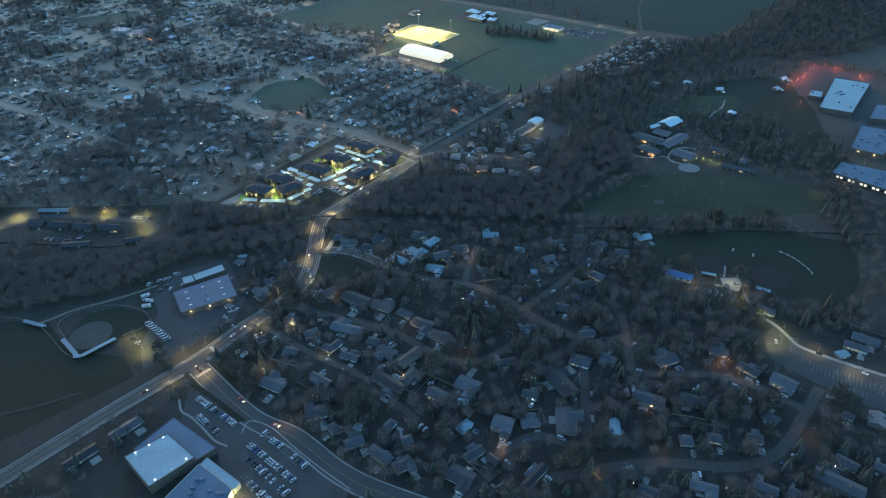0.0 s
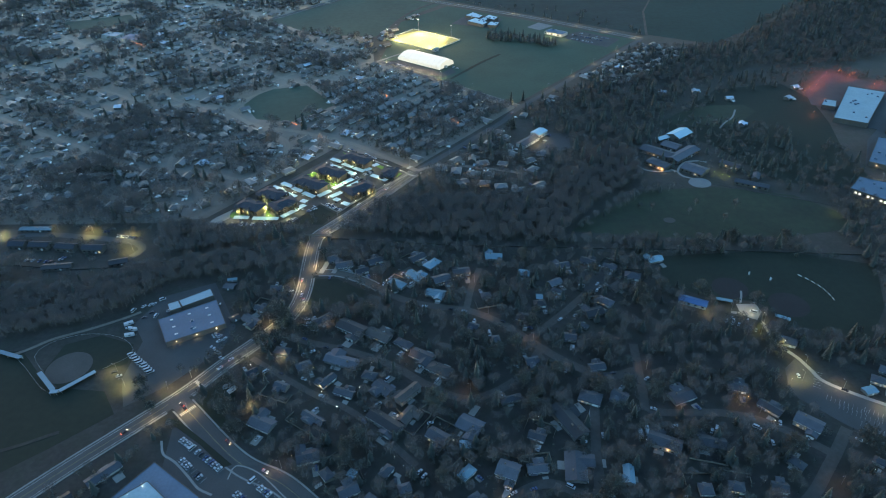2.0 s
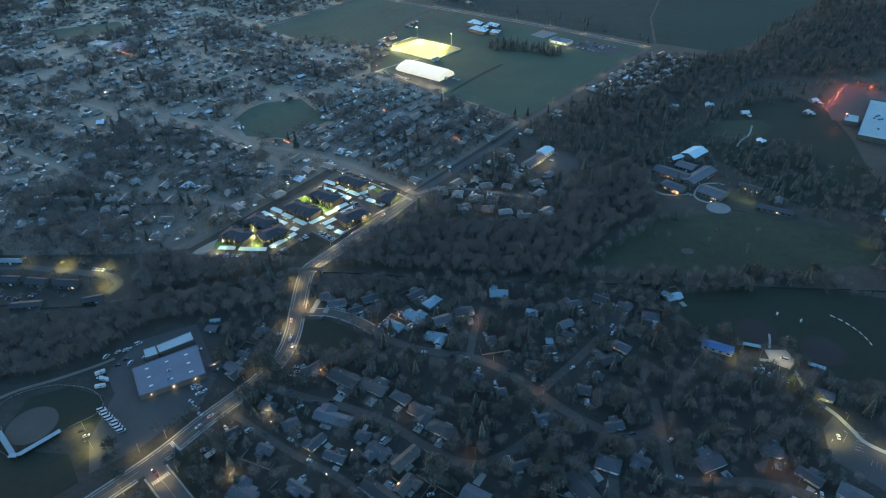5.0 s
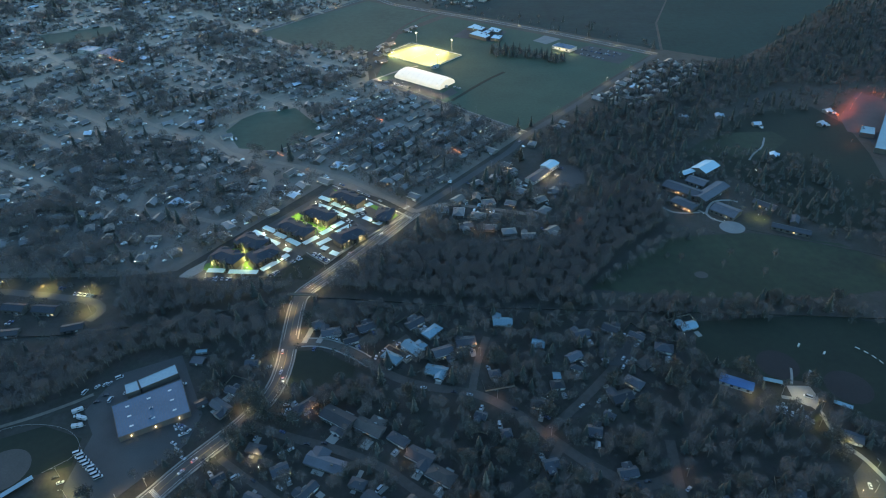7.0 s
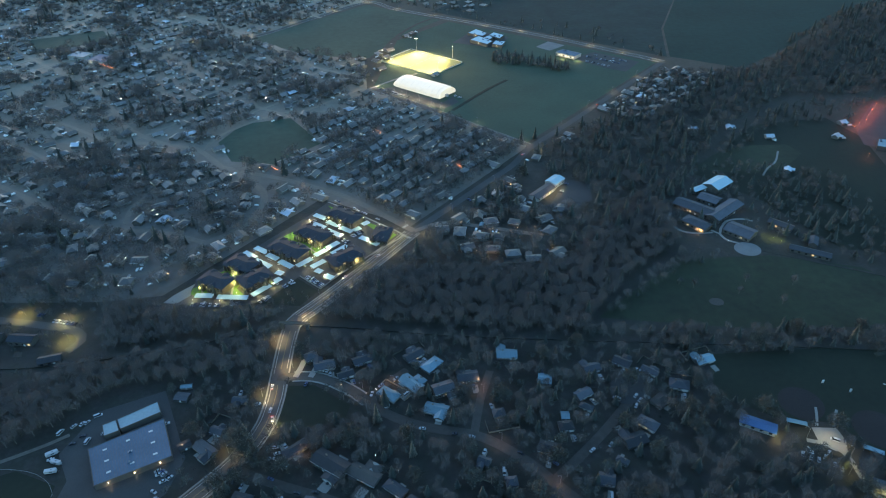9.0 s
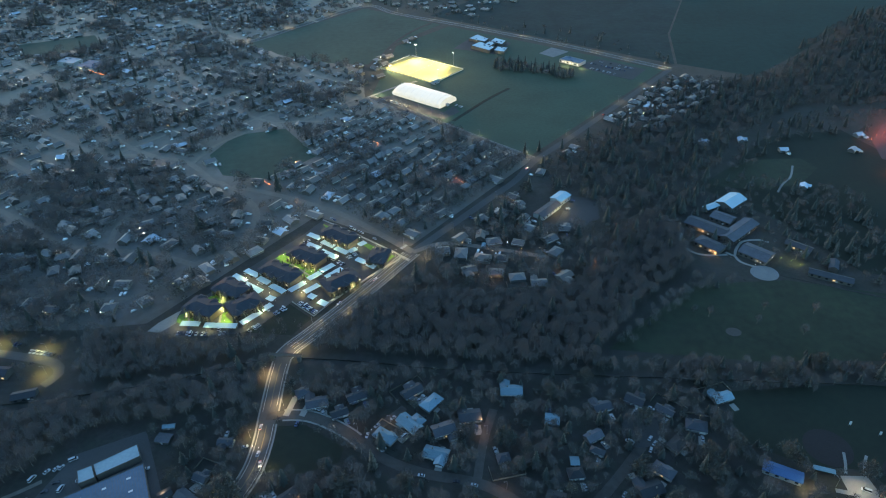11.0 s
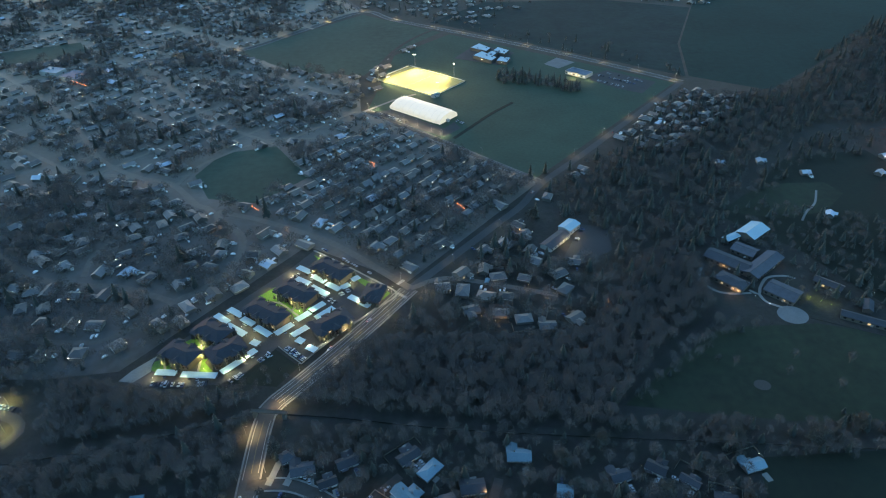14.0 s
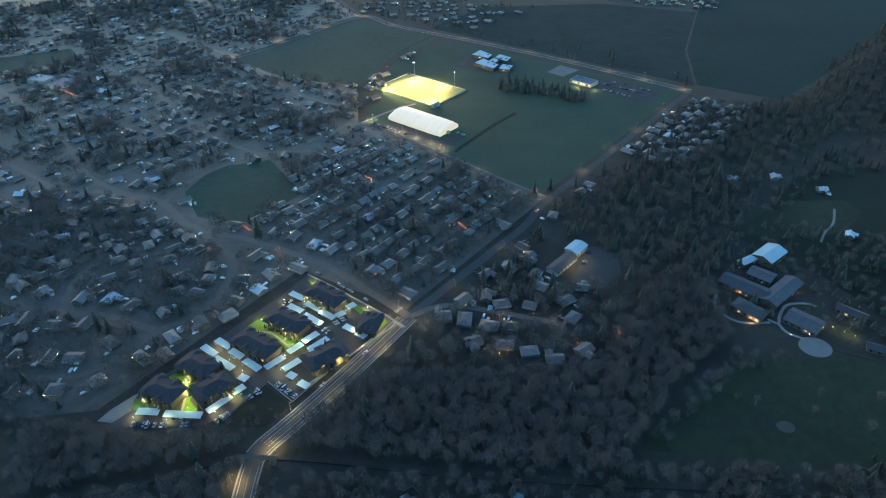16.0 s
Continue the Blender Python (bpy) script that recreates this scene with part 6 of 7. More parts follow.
# ---- railway and bridge ----
RAIL = smooth([(-700, 560), (-450, 545), (-330, 530), (-210, 548), (-124, 569), (6, 552), (95, 543), (223, 532), (333, 521), (600, 490)], 8)
ob = part("railway_bank", strip(Shape(), RAIL, 3.2, -3.2, -0.2, 0.9, lambda p: abs(p.x + 124) > 12), GROUND)
tagged(ob, "dark railway bank through the woods", "railway", kind="structure")
ob = thing("footbridge", "dark railway bridge across the lit road", "bridge", at=pose(-121, 564, 0, 0, 0, -6))
part("deck", Shape().box(0, 0, 5.3, 26, 2.6, 0.5), BARK, ob)
for s in (-1, 1):
    part("parapet", Shape().box(0, s * 1.3, 5.8, 26, 0.16, 0.5), BARK, ob)
    part("abutment", Shape().box(s * 10.5, 0, 0, 2.4, 3.4, 5.3), BARK, ob)

# ---- trees ----
tree_rng = random.Random(21)


def conifer(h, r, tiers=10):
    """A ragged cone of drooping boughs."""
    s = Shape()
    for k in range(tiers):
        t = k / tiers
        z, rad = h * (0.10 + 0.88 * t), r * (1 - t) ** 0.85 + 0.25
        nb = max(5, int(11 * (1 - t)) + 3)
        off = tree_rng.random() * 6.28
        for b in range(nb):
            a = off + 6.283 * b / nb + tree_rng.uniform(-0.2, 0.2)
            q = rad * tree_rng.uniform(0.7, 1.15)
            wd = 6.283 / nb * 0.85
            dz = h * 0.12
            tip = (q * math.cos(a), q * math.sin(a), z - dz * tree_rng.uniform(0.4, 0.9))
            l1 = (0.55 * q * math.cos(a - wd), 0.55 * q * math.sin(a - wd), z - dz * 0.3)
            l2 = (0.55 * q * math.cos(a + wd), 0.55 * q * math.sin(a + wd), z - dz * 0.3)
            s.add([(0, 0, z + dz * 0.55), l1, tip, l2, (0, 0, z - dz * 0.4)], [(0, 1, 2), (0, 2, 3), (4, 2, 1), (4, 3, 2)])
    return s, Shape().tube((0, 0, 0), (0, 0, h * 0.9), h * 0.018 + 0.1, 0.05, 5)


def bare_tree(h, r, limbs=10, twigs=22):
    """Trunk and limbs with a haze of fine twigs."""
    wood, tw = Shape(), Shape()
    fork = h * 0.3
    wood.tube((0, 0, 0), (0, 0, fork), h * 0.024, h * 0.018, 6)
    for k in range(limbs):
        a = 6.283 * k / limbs + tree_rng.uniform(-0.3, 0.3)
        lean = tree_rng.uniform(0.15, 1.0)
        end = Vector((math.cos(a) * r * lean * 0.85, math.sin(a) * r * lean * 0.85, h * (1.0 - 0.4 * lean * lean) * tree_rng.uniform(0.82, 0.98)))
        root = Vector((0, 0, fork * tree_rng.uniform(0.75, 1.0)))
        wood.tube(root, end, h * 0.011, h * 0.003, 4)
        for j in range(twigs):
            p = root.lerp(end, tree_rng.uniform(0.35, 1.0))
            d = Vector((tree_rng.gauss(0, 1), tree_rng.gauss(0, 1), tree_rng.uniform(-0.1, 1.3))).normalized()
            q = p + d * r * tree_rng.uniform(0.2, 0.48)
            side = d.orthogonal().normalized() * 0.15 * h / 12
            m2 = p.lerp(q, 0.55)
            d2 = Vector((tree_rng.gauss(0, 1), tree_rng.gauss(0, 1), tree_rng.uniform(0, 1))).normalized() * r * 0.24
            tw.add([p - side, p + side, q, m2 - side * 0.8, m2 + side * 0.8, m2 + d2, m2 - side, m2 + side, m2 - d2 * 0.8 + Vector((0, 0, d2.length * 0.9))], [(0, 1, 2), (3, 4, 5), (6, 7, 8)])
    return tw, wood


def leafy_tree(h, r, n=230):
    """An evergreen crown of many small leaf clumps round short limbs."""
    wood, lv = Shape(), Shape()
    wood.tube((0, 0, 0), (0, 0, h * 0.6), h * 0.03, h * 0.015, 6)
    lobes = [Vector((tree_rng.uniform(-0.5, 0.5) * r, tree_rng.uniform(-0.5, 0.5) * r, h * tree_rng.uniform(0.45, 0.8))) for _ in range(7)]
    for c in lobes:
        wood.tube((0, 0, h * 0.3), c, h * 0.012, h * 0.004, 4)
    for k in range(n):
        c = lobes[k % 7]
        d = Vector((tree_rng.gauss(0, 1), tree_rng.gauss(0, 1), tree_rng.gauss(0, 0.8))).normalized()
        p = c + d * r * tree_rng.uniform(0.25, 0.6)
        e = d.orthogonal().normalized() * tree_rng.uniform(0.35, 0.8)
        g = d.cross(e) * tree_rng.uniform(0.6, 1.1)
        lv.add([p - e, p + g, p + e, p - g], [(0, 1, 2, 3)])
    return lv, wood


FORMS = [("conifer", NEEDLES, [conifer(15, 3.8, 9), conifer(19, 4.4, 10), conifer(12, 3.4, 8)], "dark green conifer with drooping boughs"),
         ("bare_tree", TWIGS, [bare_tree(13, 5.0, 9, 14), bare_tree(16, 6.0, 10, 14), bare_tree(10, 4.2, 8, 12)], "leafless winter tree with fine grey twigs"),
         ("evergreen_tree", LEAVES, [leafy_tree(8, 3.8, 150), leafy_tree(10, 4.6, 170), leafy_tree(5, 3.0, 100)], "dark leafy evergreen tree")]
def thin_conifer(h, r):
    s = Shape()
    for k in range(6):
        t = k / 6
        z, rad, off = h * (0.16 + 0.82 * t), r * (1 - t) ** 0.85 + 0.3, tree_rng.random() * 6.28
        for b in range(7 - k // 2):
            a, wd, q = off + 6.283 * b / (7 - k // 2), 0.62, rad * tree_rng.uniform(0.75, 1.2)
            s.add([(0, 0, z + h * 0.10), (0.6 * q * math.cos(a - wd), 0.6 * q * math.sin(a - wd), z), (q * math.cos(a), q * math.sin(a), z - h * 0.08), (0.6 * q * math.cos(a + wd), 0.6 * q * math.sin(a + wd), z)], [(0, 1, 2), (0, 2, 3)])
    return s, Shape().tube((0, 0, 0), (0, 0, h * 0.5), h * 0.018 + 0.1, 0.08, 4)


def lump(s, c, q, n=12):
    """A loose clump of twigs or leaves round a limb's end."""
    for _ in range(n):
        d = Vector((tree_rng.gauss(0, 1), tree_rng.gauss(0, 1), tree_rng.gauss(0, 1))).normalized()
        p = Vector(c) + d * q * tree_rng.random() ** 0.5
        vs = []
        for k in range(3):
            e = Vector((tree_rng.gauss(0, 1), tree_rng.gauss(0, 1), tree_rng.gauss(0, 0.8))).normalized()
            vs.append(p + e * q * tree_rng.uniform(0.3, 0.75))
        s.add(vs, [(0, 1, 2)])


def soft_tree(h, r, lumps=9, twigs=26, low=0.42, per=14):
    """A rounded crown of clumps on limbs, with twigs sticking out all round."""
    s, wood_ = Shape(), Shape().tube((0, 0, 0), (0, 0, h * 0.55), h * 0.022, h * 0.01, 3)
    ends = []
    for k in range(lumps):
        a, lean = 2.4 * k + tree_rng.uniform(-0.4, 0.4), (k / lumps) ** 0.5 * 0.68
        c = Vector((r * lean * math.cos(a), r * lean * math.sin(a), h * (0.80 - (0.80 - low) * (lean / 0.68) ** 2 * tree_rng.uniform(0.5, 1.1))))
        ends.append(c)
        lump(s, c, r * tree_rng.uniform(0.32, 0.5), per)
        if k % 4 == 1:
            wood_.tube((0, 0, h * 0.3), c, h * 0.010, h * 0.004, 3)
    for k in range(twigs):
        c = ends[k % lumps]
        d = (Vector((tree_rng.gauss(0, 1), tree_rng.gauss(0, 1), tree_rng.gauss(0.5, 0.8))).normalized() + Vector((c.x, c.y, 0)) / r * 0.7).normalized()
        e = d.orthogonal().normalized().lerp(d.cross(d.orthogonal()).normalized(), tree_rng.random()).normalized() * r * 0.11
        p0, p1 = c + d * r * 0.2, c + d * r * tree_rng.uniform(0.5, 0.85)
        s.add([p0 - e, p0 + e, p1], [(0, 1, 2)])
    return s, wood_


def feather_tree(h, r, twigs=200, wide=0.25, long=2.2):
    """A winter crown: rising limbs inside a soft cloud of thin twigs that thins out at an uneven rim."""
    s, wood_ = Shape(), Shape().tube((0, 0, 0), (0, 0, h * 0.5), h * 0.02, h * 0.01, 3)
    bulge = [tree_rng.uniform(0.78, 1.18) for _ in range(7)]
    for k in range(2):
        a = 3.14 * k + tree_rng.uniform(-0.5, 0.5)
        wood_.tube((0, 0, h * 0.35), (r * 0.5 * math.cos(a), r * 0.5 * math.sin(a), h * 0.75), h * 0.009, h * 0.003, 3)
    for j in range(twigs):
        a, u = tree_rng.uniform(0, 6.283), tree_rng.uniform(-0.75, 1.0)
        q = tree_rng.random() ** 0.42 * bulge[int(a * 1.114) % 7]
        c = (1 - u * u) ** 0.5
        p = Vector((r * q * c * math.cos(a), r * q * c * math.sin(a), h * (0.60 + 0.36 * u * q)))
        d = (Vector((c * math.cos(a) * 0.5, c * math.sin(a) * 0.5, 0.45)) + Vector((tree_rng.gauss(0, 0.5), tree_rng.gauss(0, 0.5), tree_rng.gauss(0, 0.5)))).normalized()
        e = d.orthogonal().normalized()
        e = (e * tree_rng.uniform(-1, 1) + d.cross(e) * tree_rng.uniform(-1, 1)).normalized() * wide * tree_rng.uniform(0.6, 1.4)
        s.add([p - e, p + e, p + d * long * tree_rng.uniform(0.5, 1.2)], [(0, 1, 2)])
    return s, wood_


THIN = [[thin_conifer(15, 3.8), thin_conifer(19, 4.4), thin_conifer(12, 3.4)], [feather_tree(10, 4.8, 140, 0.66, 2.5), feather_tree(12, 5.4, 160, 0.66, 2.7), feather_tree(8, 4.4, 130, 0.62, 2.3), feather_tree(11, 5.2, 150, 0.66, 2.6)], [soft_tree(8, 4.8, 6, 8, 0.3), soft_tree(10, 5.8, 7, 8, 0.3), soft_tree(5, 3.6, 4, 6, 0.3)]]
FINE = [feather_tree(12, 4.6, 240, 0.30, 2.4), feather_tree(14, 5.2, 270, 0.32, 2.6), feather_tree(10, 4.2, 220, 0.28, 2.2), feather_tree(13, 5.0, 250, 0.30, 2.5)]
SOFT = [[feather_tree(13, 5.0, 420, 0.2, 2.2), feather_tree(16, 5.8, 460, 0.22, 2.4), feather_tree(10, 4.2, 360, 0.2, 2.0)], [soft_tree(8, 4.6, 10, 40, 0.3, 26), soft_tree(10, 5.6, 12, 40, 0.3, 26), soft_tree(5, 3.4, 8, 30, 0.3, 20)]]
for k in (1, 2):
    for v in range(3):
        for a in (0, 1):
            FORMS[k][2][v][a].add(SOFT[k - 1][v][a].v, SOFT[k - 1][v][a].f)
TREES = {}


def tree_at(f, v, x, y, size):
    name, m, forms, label = FORMS[f]
    pm = pose(x, y, 0, 0, 0, tree_rng.uniform(0, 360)) @ Matrix.Diagonal((size, size, size * tree_rng.uniform(0.9, 1.15), 1))
    if (f, v) in TREES:
        copy_thing(TREES[(f, v)], pm)
    else:
        ob = thing(name, label + " in a yard", "tree", "trees among the houses", at=pm)
        part("crown", forms[v][0], m, ob, round_=True)
        part("trunk", forms[v][1], BARK, ob)
        TREES[(f, v)] = ob
    take(x, y, 2.0 * size)


def wood_stuff(name, places, label):
    """One mesh of many trees: places are (form, variant, x, y, size)."""
    for part_i, pname in ((0, "crowns"), (1, "trunks")):
        groups = {}
        for f, v, x, y, s in places:
            groups.setdefault(f if part_i == 0 else 9, []).append((f, v, x, y, s))
        for key, items in groups.items():
            V_, F_, base = [], [], 0
            for f, v, x, y, s in items:
                sh = (FINE if f == 1 and y < 720 and x > -300 else THIN[f])[v % len(THIN[f])][part_i]
                a = tree_rng.uniform(0, 6.283)
                arr = np.array(sh.v)
                c, sn = math.cos(a), math.sin(a)
                out = np.stack([x + s * (arr[:, 0] * c - arr[:, 1] * sn), y + s * (arr[:, 0] * sn + arr[:, 1] * c), s * arr[:, 2]], 1)
                V_.append(out)
                F_ += [tuple(i + base for i in q) for q in sh.f]
                base += len(arr)
            me = bpy.data.meshes.new(name)
            me.from_pydata(np.concatenate(V_).tolist(), [], F_)
            if key != 9:
                me.polygons.foreach_set("use_smooth", [True] * len(me.polygons))
            me.materials.append(BARK if key == 9 else FORMS[key][1])
            tagged(new(name + ("_trunks" if key == 9 else ""), me), label if key != 9 else "trunks and limbs of the trees in a wood", "trees", kind="stuff")


RAIL_XY = np.array([(p.x, p.y) for p in RAIL])


def off_rail(x, y):
    return np.hypot(RAIL_XY[:, 0] - x, RAIL_XY[:, 1] - y).min() > 7.0


def wood(name, poly, gap, mix, label, size=(0.75, 1.2), chance=1.0, off=4.5):
    xs, ys = [p[0] for p in poly], [p[1] for p in poly]
    places = []
    y = min(ys)
    while y < max(ys):
        x = min(xs)
        while x < max(xs):
            px, py = x + tree_rng.uniform(-0.9, 0.9) * gap, y + tree_rng.uniform(-0.9, 0.9) * gap
            if tree_rng.random() < chance and inside(px, py, poly) and road_gap(px, py) > off and free_at(px, py, -1.5) and off_rail(px, py):
                f = tree_rng.choices((0, 1, 2), mix)[0]
                places.append((f, tree_rng.randrange(12), px, py, tree_rng.uniform(*size)))
            x += gap
        y += gap
    wood_stuff(name, places, label)


# trees of their own among the near houses
count = 0
tries = 0
while count < 250 and tries < 9000:
    tries += 1
    x, y = tree_rng.uniform(-190, 330), tree_rng.uniform(225, 540)
    if not allowed(x, y) or road_gap(x, y) < 3 or not free_at(x, y, 3.2):
        continue
    f = tree_rng.choices((0, 1, 2), (18, 36, 46))[0]
    tree_at(f, tree_rng.randrange(3), x, y, tree_rng.uniform(0.6, 1.05) * (1.35 if f == 2 else 1.0))
    count += 1
for x, y, f, s in ((-129, 440, 0, 0.9), (-137, 447, 2, 1.9), (-131, 436, 2, 1.8), (-143, 414, 2, 1.6), (-224, 374, 2, 1.1), (-218, 368, 1, 0.8), (-200, 388, 1, 0.8), (-9, 345, 2, 1.7), (36, 346, 1, 1.3), (28, 300, 1, 1.3), (-134, 452, 0, 1.1), (-221, 362, 2, 0.9), (-210, 352, 2, 0.8), (78, 258, 2, 1.5), (84, 262, 2, 1.5), (88, 252, 0, 0.9), (96, 812, 0, 1.1), (120, 905, 0, 0.9), (102, 897, 0, 0.9), (92, 806, 2, 1.3), (22, 372, 0, 1.0), (215, 600, 1, 0.9), (250, 590, 1, 0.8), (205, 606, 2, 0.6), (262, 606, 1, 0.9), (300, 600, 1, 1.0), (280, 575, 1, 1.0)):
    tree_at(f, 1, x, y, s)
wood_stuff("complex_trees", LATER_TREES, "slender dark conifers round the apartment blocks")
take(250, 440, 11)
take(218, 441, 8)
take(206, 448, 8)
take(231, 448, 7)
take(256, 424, 5)
take(254, 458, 8)
take(262, 386, 6)
wood("ravine_wood_east", RAVINE_E, 4.6, (2, 90, 8), "dense leafless wood along a ravine", (0.7, 1.1))
wood("ravine_wood_west", RAVINE_W, 5.0, (3, 87, 10), "dense dark wood along a ravine", (0.7, 1.1))
wood("east_wood", EAST_WOOD, 7.9, (18, 24, 58), "dark mixed forest of conifers and bare trees", (0.8, 1.25))
wood("near_wood", NEAR_WOOD, 5.6, (22, 62, 16), "dark bare grove behind the houses", (0.7, 1.1), 0.5)
wood("church_trees", [(120, 815), (112, 860), (160, 930), (190, 940), (165, 800), (140, 800)], 8, (30, 45, 25), "dark trees behind the church", (0.6, 1.0), 0.9)
wood("terrace_trees", [(-430, 575), (-300, 545), (-292, 600), (-340, 605), (-430, 612)], 7, (4, 66, 30), "small bare trees round the terraces", (0.35, 0.7), 0.5, 1.0)
wood("rail_trees", [(-100, 546), (120, 528), (220, 520), (420, 500), (420, 520), (240, 548), (100, 556), (-100, 560)], 7, (2, 88, 10), "bare trees along the railway", (0.5, 0.9), 0.4)
wood("north_quarter_trees", [(215, 975), (350, 1140), (430, 1100), (340, 980), (270, 935)], 7.5, (12, 48, 40), "yard trees of the quarter beyond the field", (0.5, 0.95), 0.85)
wood("grove_east", [(265, 396), (300, 392), (373, 420), (420, 480), (470, 560), (420, 620), (380, 540), (375, 470), (341, 396), (290, 372)], 8, (20, 62, 18), "dark trees beside the ball fields", (0.6, 1.0))
wood("meadow_trees", [(132, 574), (185, 625), (221, 650), (262, 652), (268, 640), (224, 634), (172, 596), (140, 566)], 6, (8, 72, 20), "soft bare trees along the meadow edge", (0.5, 0.9), 0.8)
wood("meadow_bushes", [(330, 648), (372, 634), (425, 575), (450, 600), (420, 660), (360, 660)], 8, (15, 60, 25), "dark trees at the corner of the meadow", (0.5, 0.9), 0.7)
wood("arterial_trees", [(-168, 586), (-130, 611), (-112, 606), (-122, 588), (-134, 580)], 6, (5, 70, 25), "dark trees between the road and the apartments", (0.4, 0.75))
wood("drive_trees", [(-428, 520), (-300, 500), (-302, 548), (-425, 556)], 9, (5, 75, 20), "bare trees among the terraces by the ravine", (0.4, 0.8), 0.6, 3.0)
wood("ravine_edge_trees", [(-560, 606), (-470, 610), (-290, 597), (-245, 640), (-300, 640), (-560, 660)], 8, (4, 72, 24), "dark trees along the suburb edge", (0.5, 1.0), 0.75)
wood("hedge_trees", [(262, 545), (316, 526), (320, 536), (266, 556)], 5, (60, 10, 30), "dark hedgerow in the meadow", (0.4, 0.6))
wood("field_trees", [(95, 1235), (215, 1165), (205, 1135), (88, 1185)], 8, (70, 20, 10), "dark conifers on the sports field", (0.7, 1.0))
wood("school_trees", [(222, 690), (222, 720), (262, 800), (330, 830), (440, 790), (430, 640), (362, 650), (330, 668), (310, 668), (300, 690), (270, 690)], 10, (40, 40, 20), "scattered trees round the school", (0.5, 0.9))
wood("field_edge_trees", [(318, 806), (400, 905), (500, 930), (560, 985), (520, 1000), (420, 960), (330, 860)], 9, (30, 40, 30), "dark trees at the edge of a field", (0.6, 1.0), 0.8)
wood("east_field_trees", [(334, 740), (400, 800), (440, 780), (420, 700), (370, 680)], 12, (40, 45, 15), "scattered trees in the east field", (0.5, 0.9), 0.7)
wood("warehouse_trees", [(385, 560), (430, 690), (480, 760), (470, 660), (420, 560)], 10, (25, 55, 20), "trees beside the warehouses", (0.6, 1.0))
wood("north_trees", [(-200, 1620), (-143, 1605), (370, 1185), (420, 1180), (300, 1330), (60, 1500), (-60, 1640)], 24, (50, 40, 10), "trees beyond the lit road", (0.6, 1.0), 0.7)
wood("red_yard_trees", [(512, 885), (530, 925), (570, 985), (640, 930), (660, 900), (680, 930), (600, 1010), (540, 970), (500, 900)], 9, (20, 55, 25), "bare trees round the orange-lit yard", (0.5, 0.8), 0.7)
wood("far_east_wood", [(560, 1215), (640, 1290), (780, 1420), (1010, 1560), (1300, 1640), (1300, 1100), (900, 1150), (900, 1400), (739, 1345)], 11, (24, 22, 54), "distant dark forest", (0.8, 1.3))
wood("roadside_trees", [(170, 880), (360, 1110), (420, 1090), (330, 990), (200, 900)], 9, (24, 36, 40), "dark trees beside the lit road", (0.6, 1.0), 0.8)
SUBURB = [(-1000, 560), (-420, 500), (-290, 610), (-240, 610), (-130, 780), (-30, 720), (100, 880), (-110, 1100), (-110, 1230), (-340, 1360), (-150, 1600), (-300, 1800), (-1000, 1800)]
OFF_TREES = [APT_YARD, SW, NW, BIG, LEFT_LOT, DOME_AREA, WEST]
xs = []
for k in range(90000):
    x, y = tree_rng.uniform(-980, 100), tree_rng.uniform(500, 1750)
    if len(xs) < 5600 and inside(x, y, SUBURB) and not any(inside(x, y, p) for p in OFF_TREES) and road_gap(x, y) > 2.0 and free_at(x, y, -3.5):
        clump = noise.noise((x / 75, y / 75, 0.0)) + 0.4 * noise.noise((x / 26, y / 26, 4.0))
        if clump > tree_rng.uniform(-0.42, 0.28):
            xs.append((tree_rng.choices((0, 1, 2), (7, 73, 20) if clump > 0.15 else (3, 85, 12))[0], tree_rng.randrange(12), x, y, tree_rng.uniform(0.6, 1.35) * (1.2 if clump > 0.15 else 0.95)))
wood_stuff("suburb_trees", xs, "yard trees of the wide suburb")
xs = []
for k in range(9000):
    x, y = tree_rng.uniform(-200, 345), tree_rng.uniform(215, 548)
    if len(xs) < 1300 and allowed(x, y) and road_gap(x, y) > 2.0 and free_at(x, y, -0.5) and all((x - q[2]) ** 2 + (y - q[3]) ** 2 > 12 for q in xs):
        xs.append((tree_rng.choices((0, 1, 2), (14, 40, 46))[0], tree_rng.randrange(12), x, y, tree_rng.uniform(0.5, 0.95)))
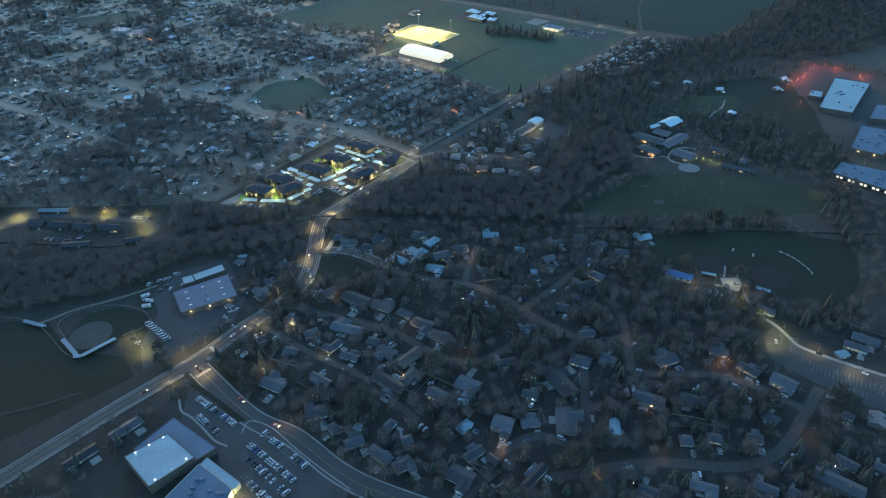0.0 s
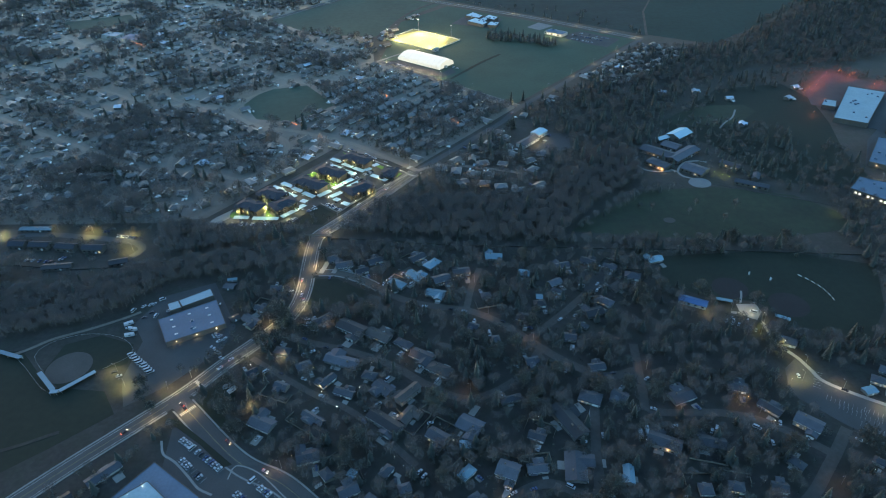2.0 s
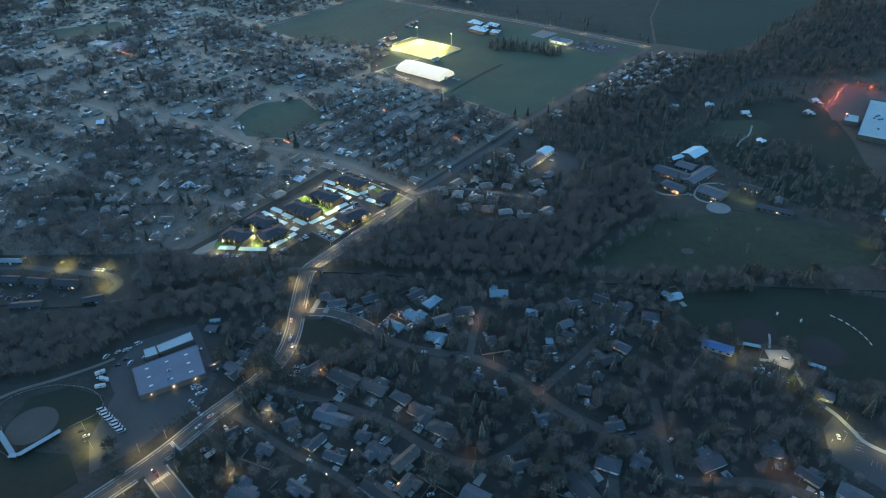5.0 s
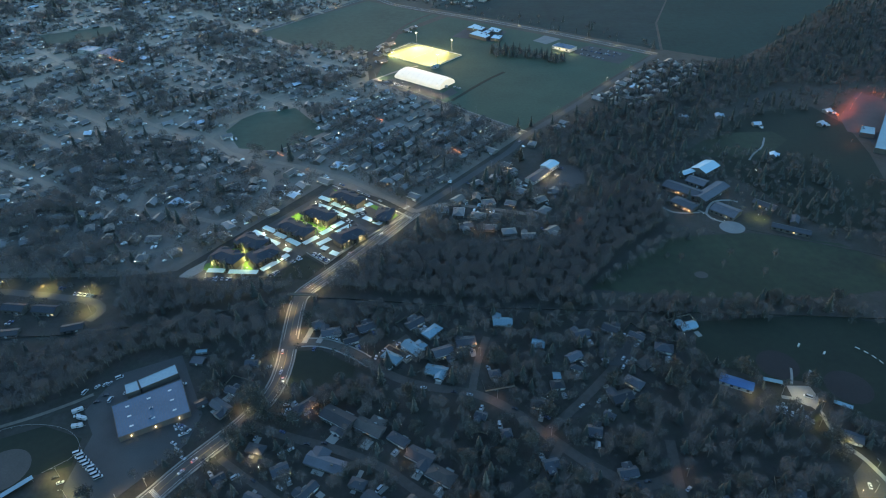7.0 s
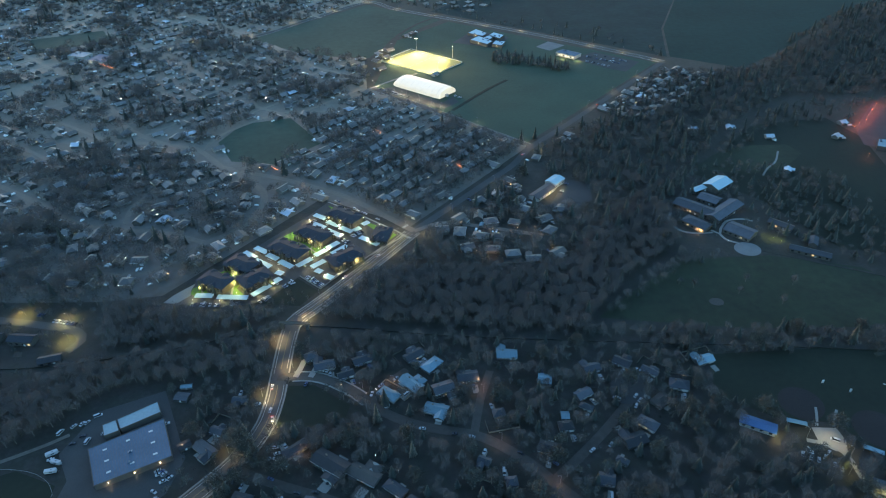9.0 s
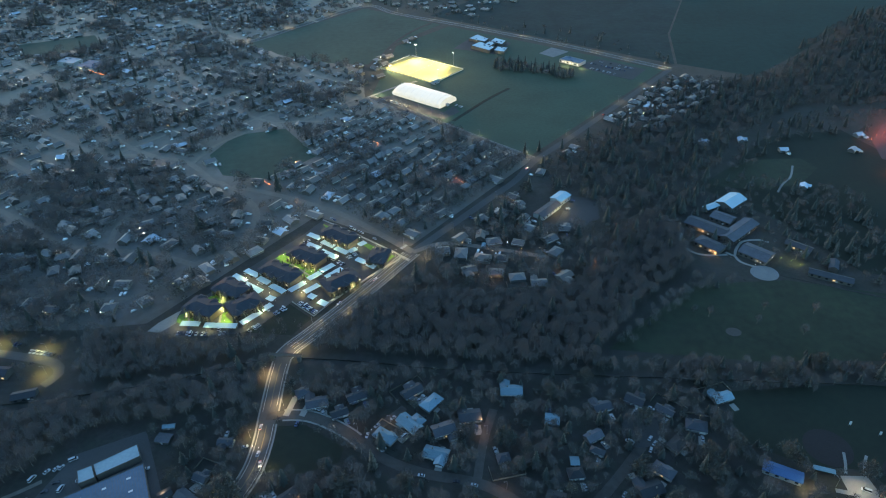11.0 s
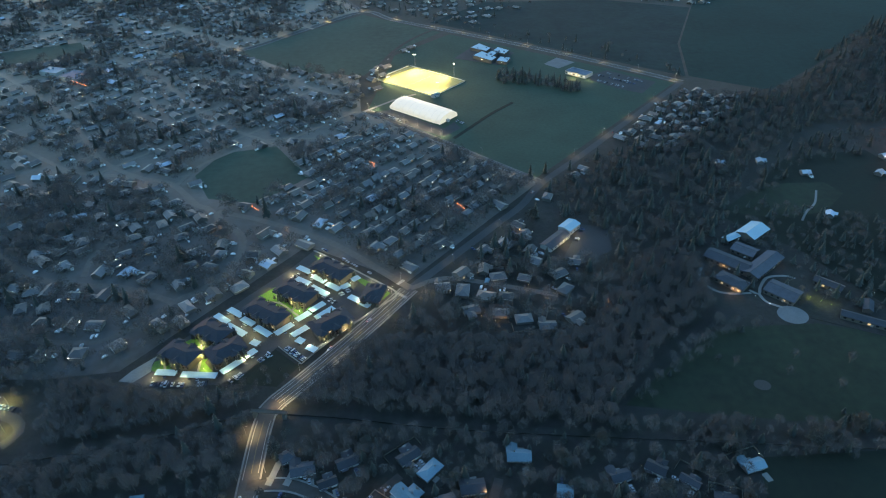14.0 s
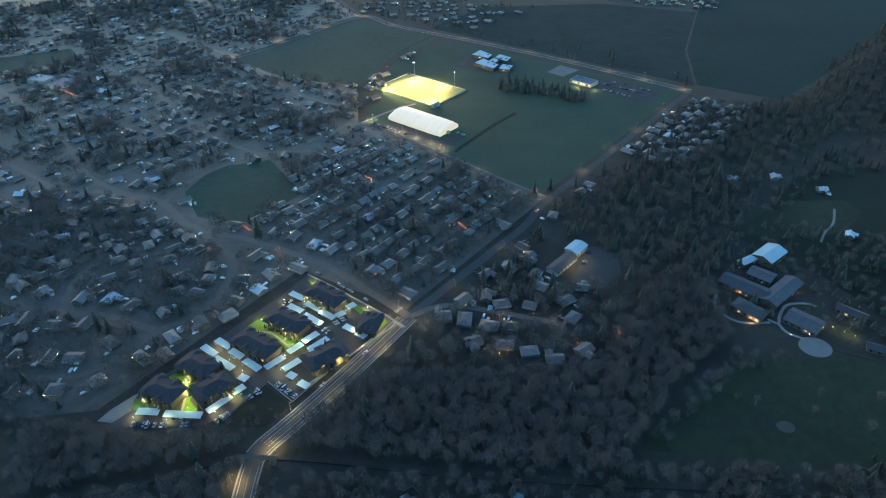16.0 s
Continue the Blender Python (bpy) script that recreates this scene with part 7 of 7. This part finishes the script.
for x, y, turn, l, w in YARD_SPOTS:
    for k in range(7):
        a = tree_rng.uniform(0, 6.283)
        xs.append((2, tree_rng.randrange(12), x + (l * 0.62 + 1) * math.cos(a), y + (l * 0.62 + 1) * math.sin(a), tree_rng.uniform(0.18, 0.4)))
xs = [q for q in xs if road_gap(q[2], q[3]) > 1.0]
wood_stuff("yard_trees", xs, "smaller yard trees and shrubs between the houses")
xs = []
for k in range(30000):
    x, y = tree_rng.uniform(-150, 260), tree_rng.uniform(225, 552)
    clump = noise.noise((x / 42, y / 42, 9.0)) + 0.35 * noise.noise((x / 15, y / 15, 2.0))
    if len(xs) < 900 and clump > 0.08 and allowed(x, y) and road_gap(x, y) > 1.2 and free_at(x, y, -1.5):
        xs.append((tree_rng.choices((0, 1, 2), (6, 62, 32))[0], tree_rng.randrange(12), x, y, tree_rng.uniform(0.5, 1.0)))
wood_stuff("yard_groves", xs, "groves of bare and evergreen trees between the houses")
wood("west_quarter_trees", [(-440, 660), (-300, 655), (-240, 690), (-225, 660), (-185, 700), (-150, 745), (-195, 790), (-260, 845), (-330, 890), (-440, 860)], 7.6, (4, 50, 46), "dense yard trees west of the apartments", (0.6, 1.1), 0.72, 4.0)
wood("store_trees", [(-262, 268), (-240, 300), (-212, 326), (-196, 346), (-188, 340), (-205, 318), (-215, 285), (-240, 240), (-290, 215), (-320, 220)], 7, (10, 40, 50), "dark trees between the road and the store", (0.5, 0.95), 0.7)
wood("quarter_trees", [(-40, 640), (150, 650), (150, 740), (112, 735), (84, 745), (84, 800), (0, 715)], 8, (12, 46, 42), "yard trees between the houses", (0.7, 1.4), 0.95)
wood("far_village_trees", [(-220, 1640), (60, 1470), (200, 1620), (-40, 1850)], 22, (40, 45, 15), "trees of the far quarter", (0.5, 0.9), 0.8)
wood("junction_quarter_trees", [(-118, 790), (-30, 716), (102, 882), (20, 965), (-60, 880)], 7, (8, 54, 38), "dark yard trees between the row houses near the junction", (0.5, 1.0), 0.75, 2.0)
wood("row_house_trees", [(-60, 880), (20, 965), (-104, 1090), (-190, 1000), (-130, 900)], 9, (3, 77, 20), "small bare trees in the gardens of the row houses", (0.4, 0.75), 0.4, 2.0)
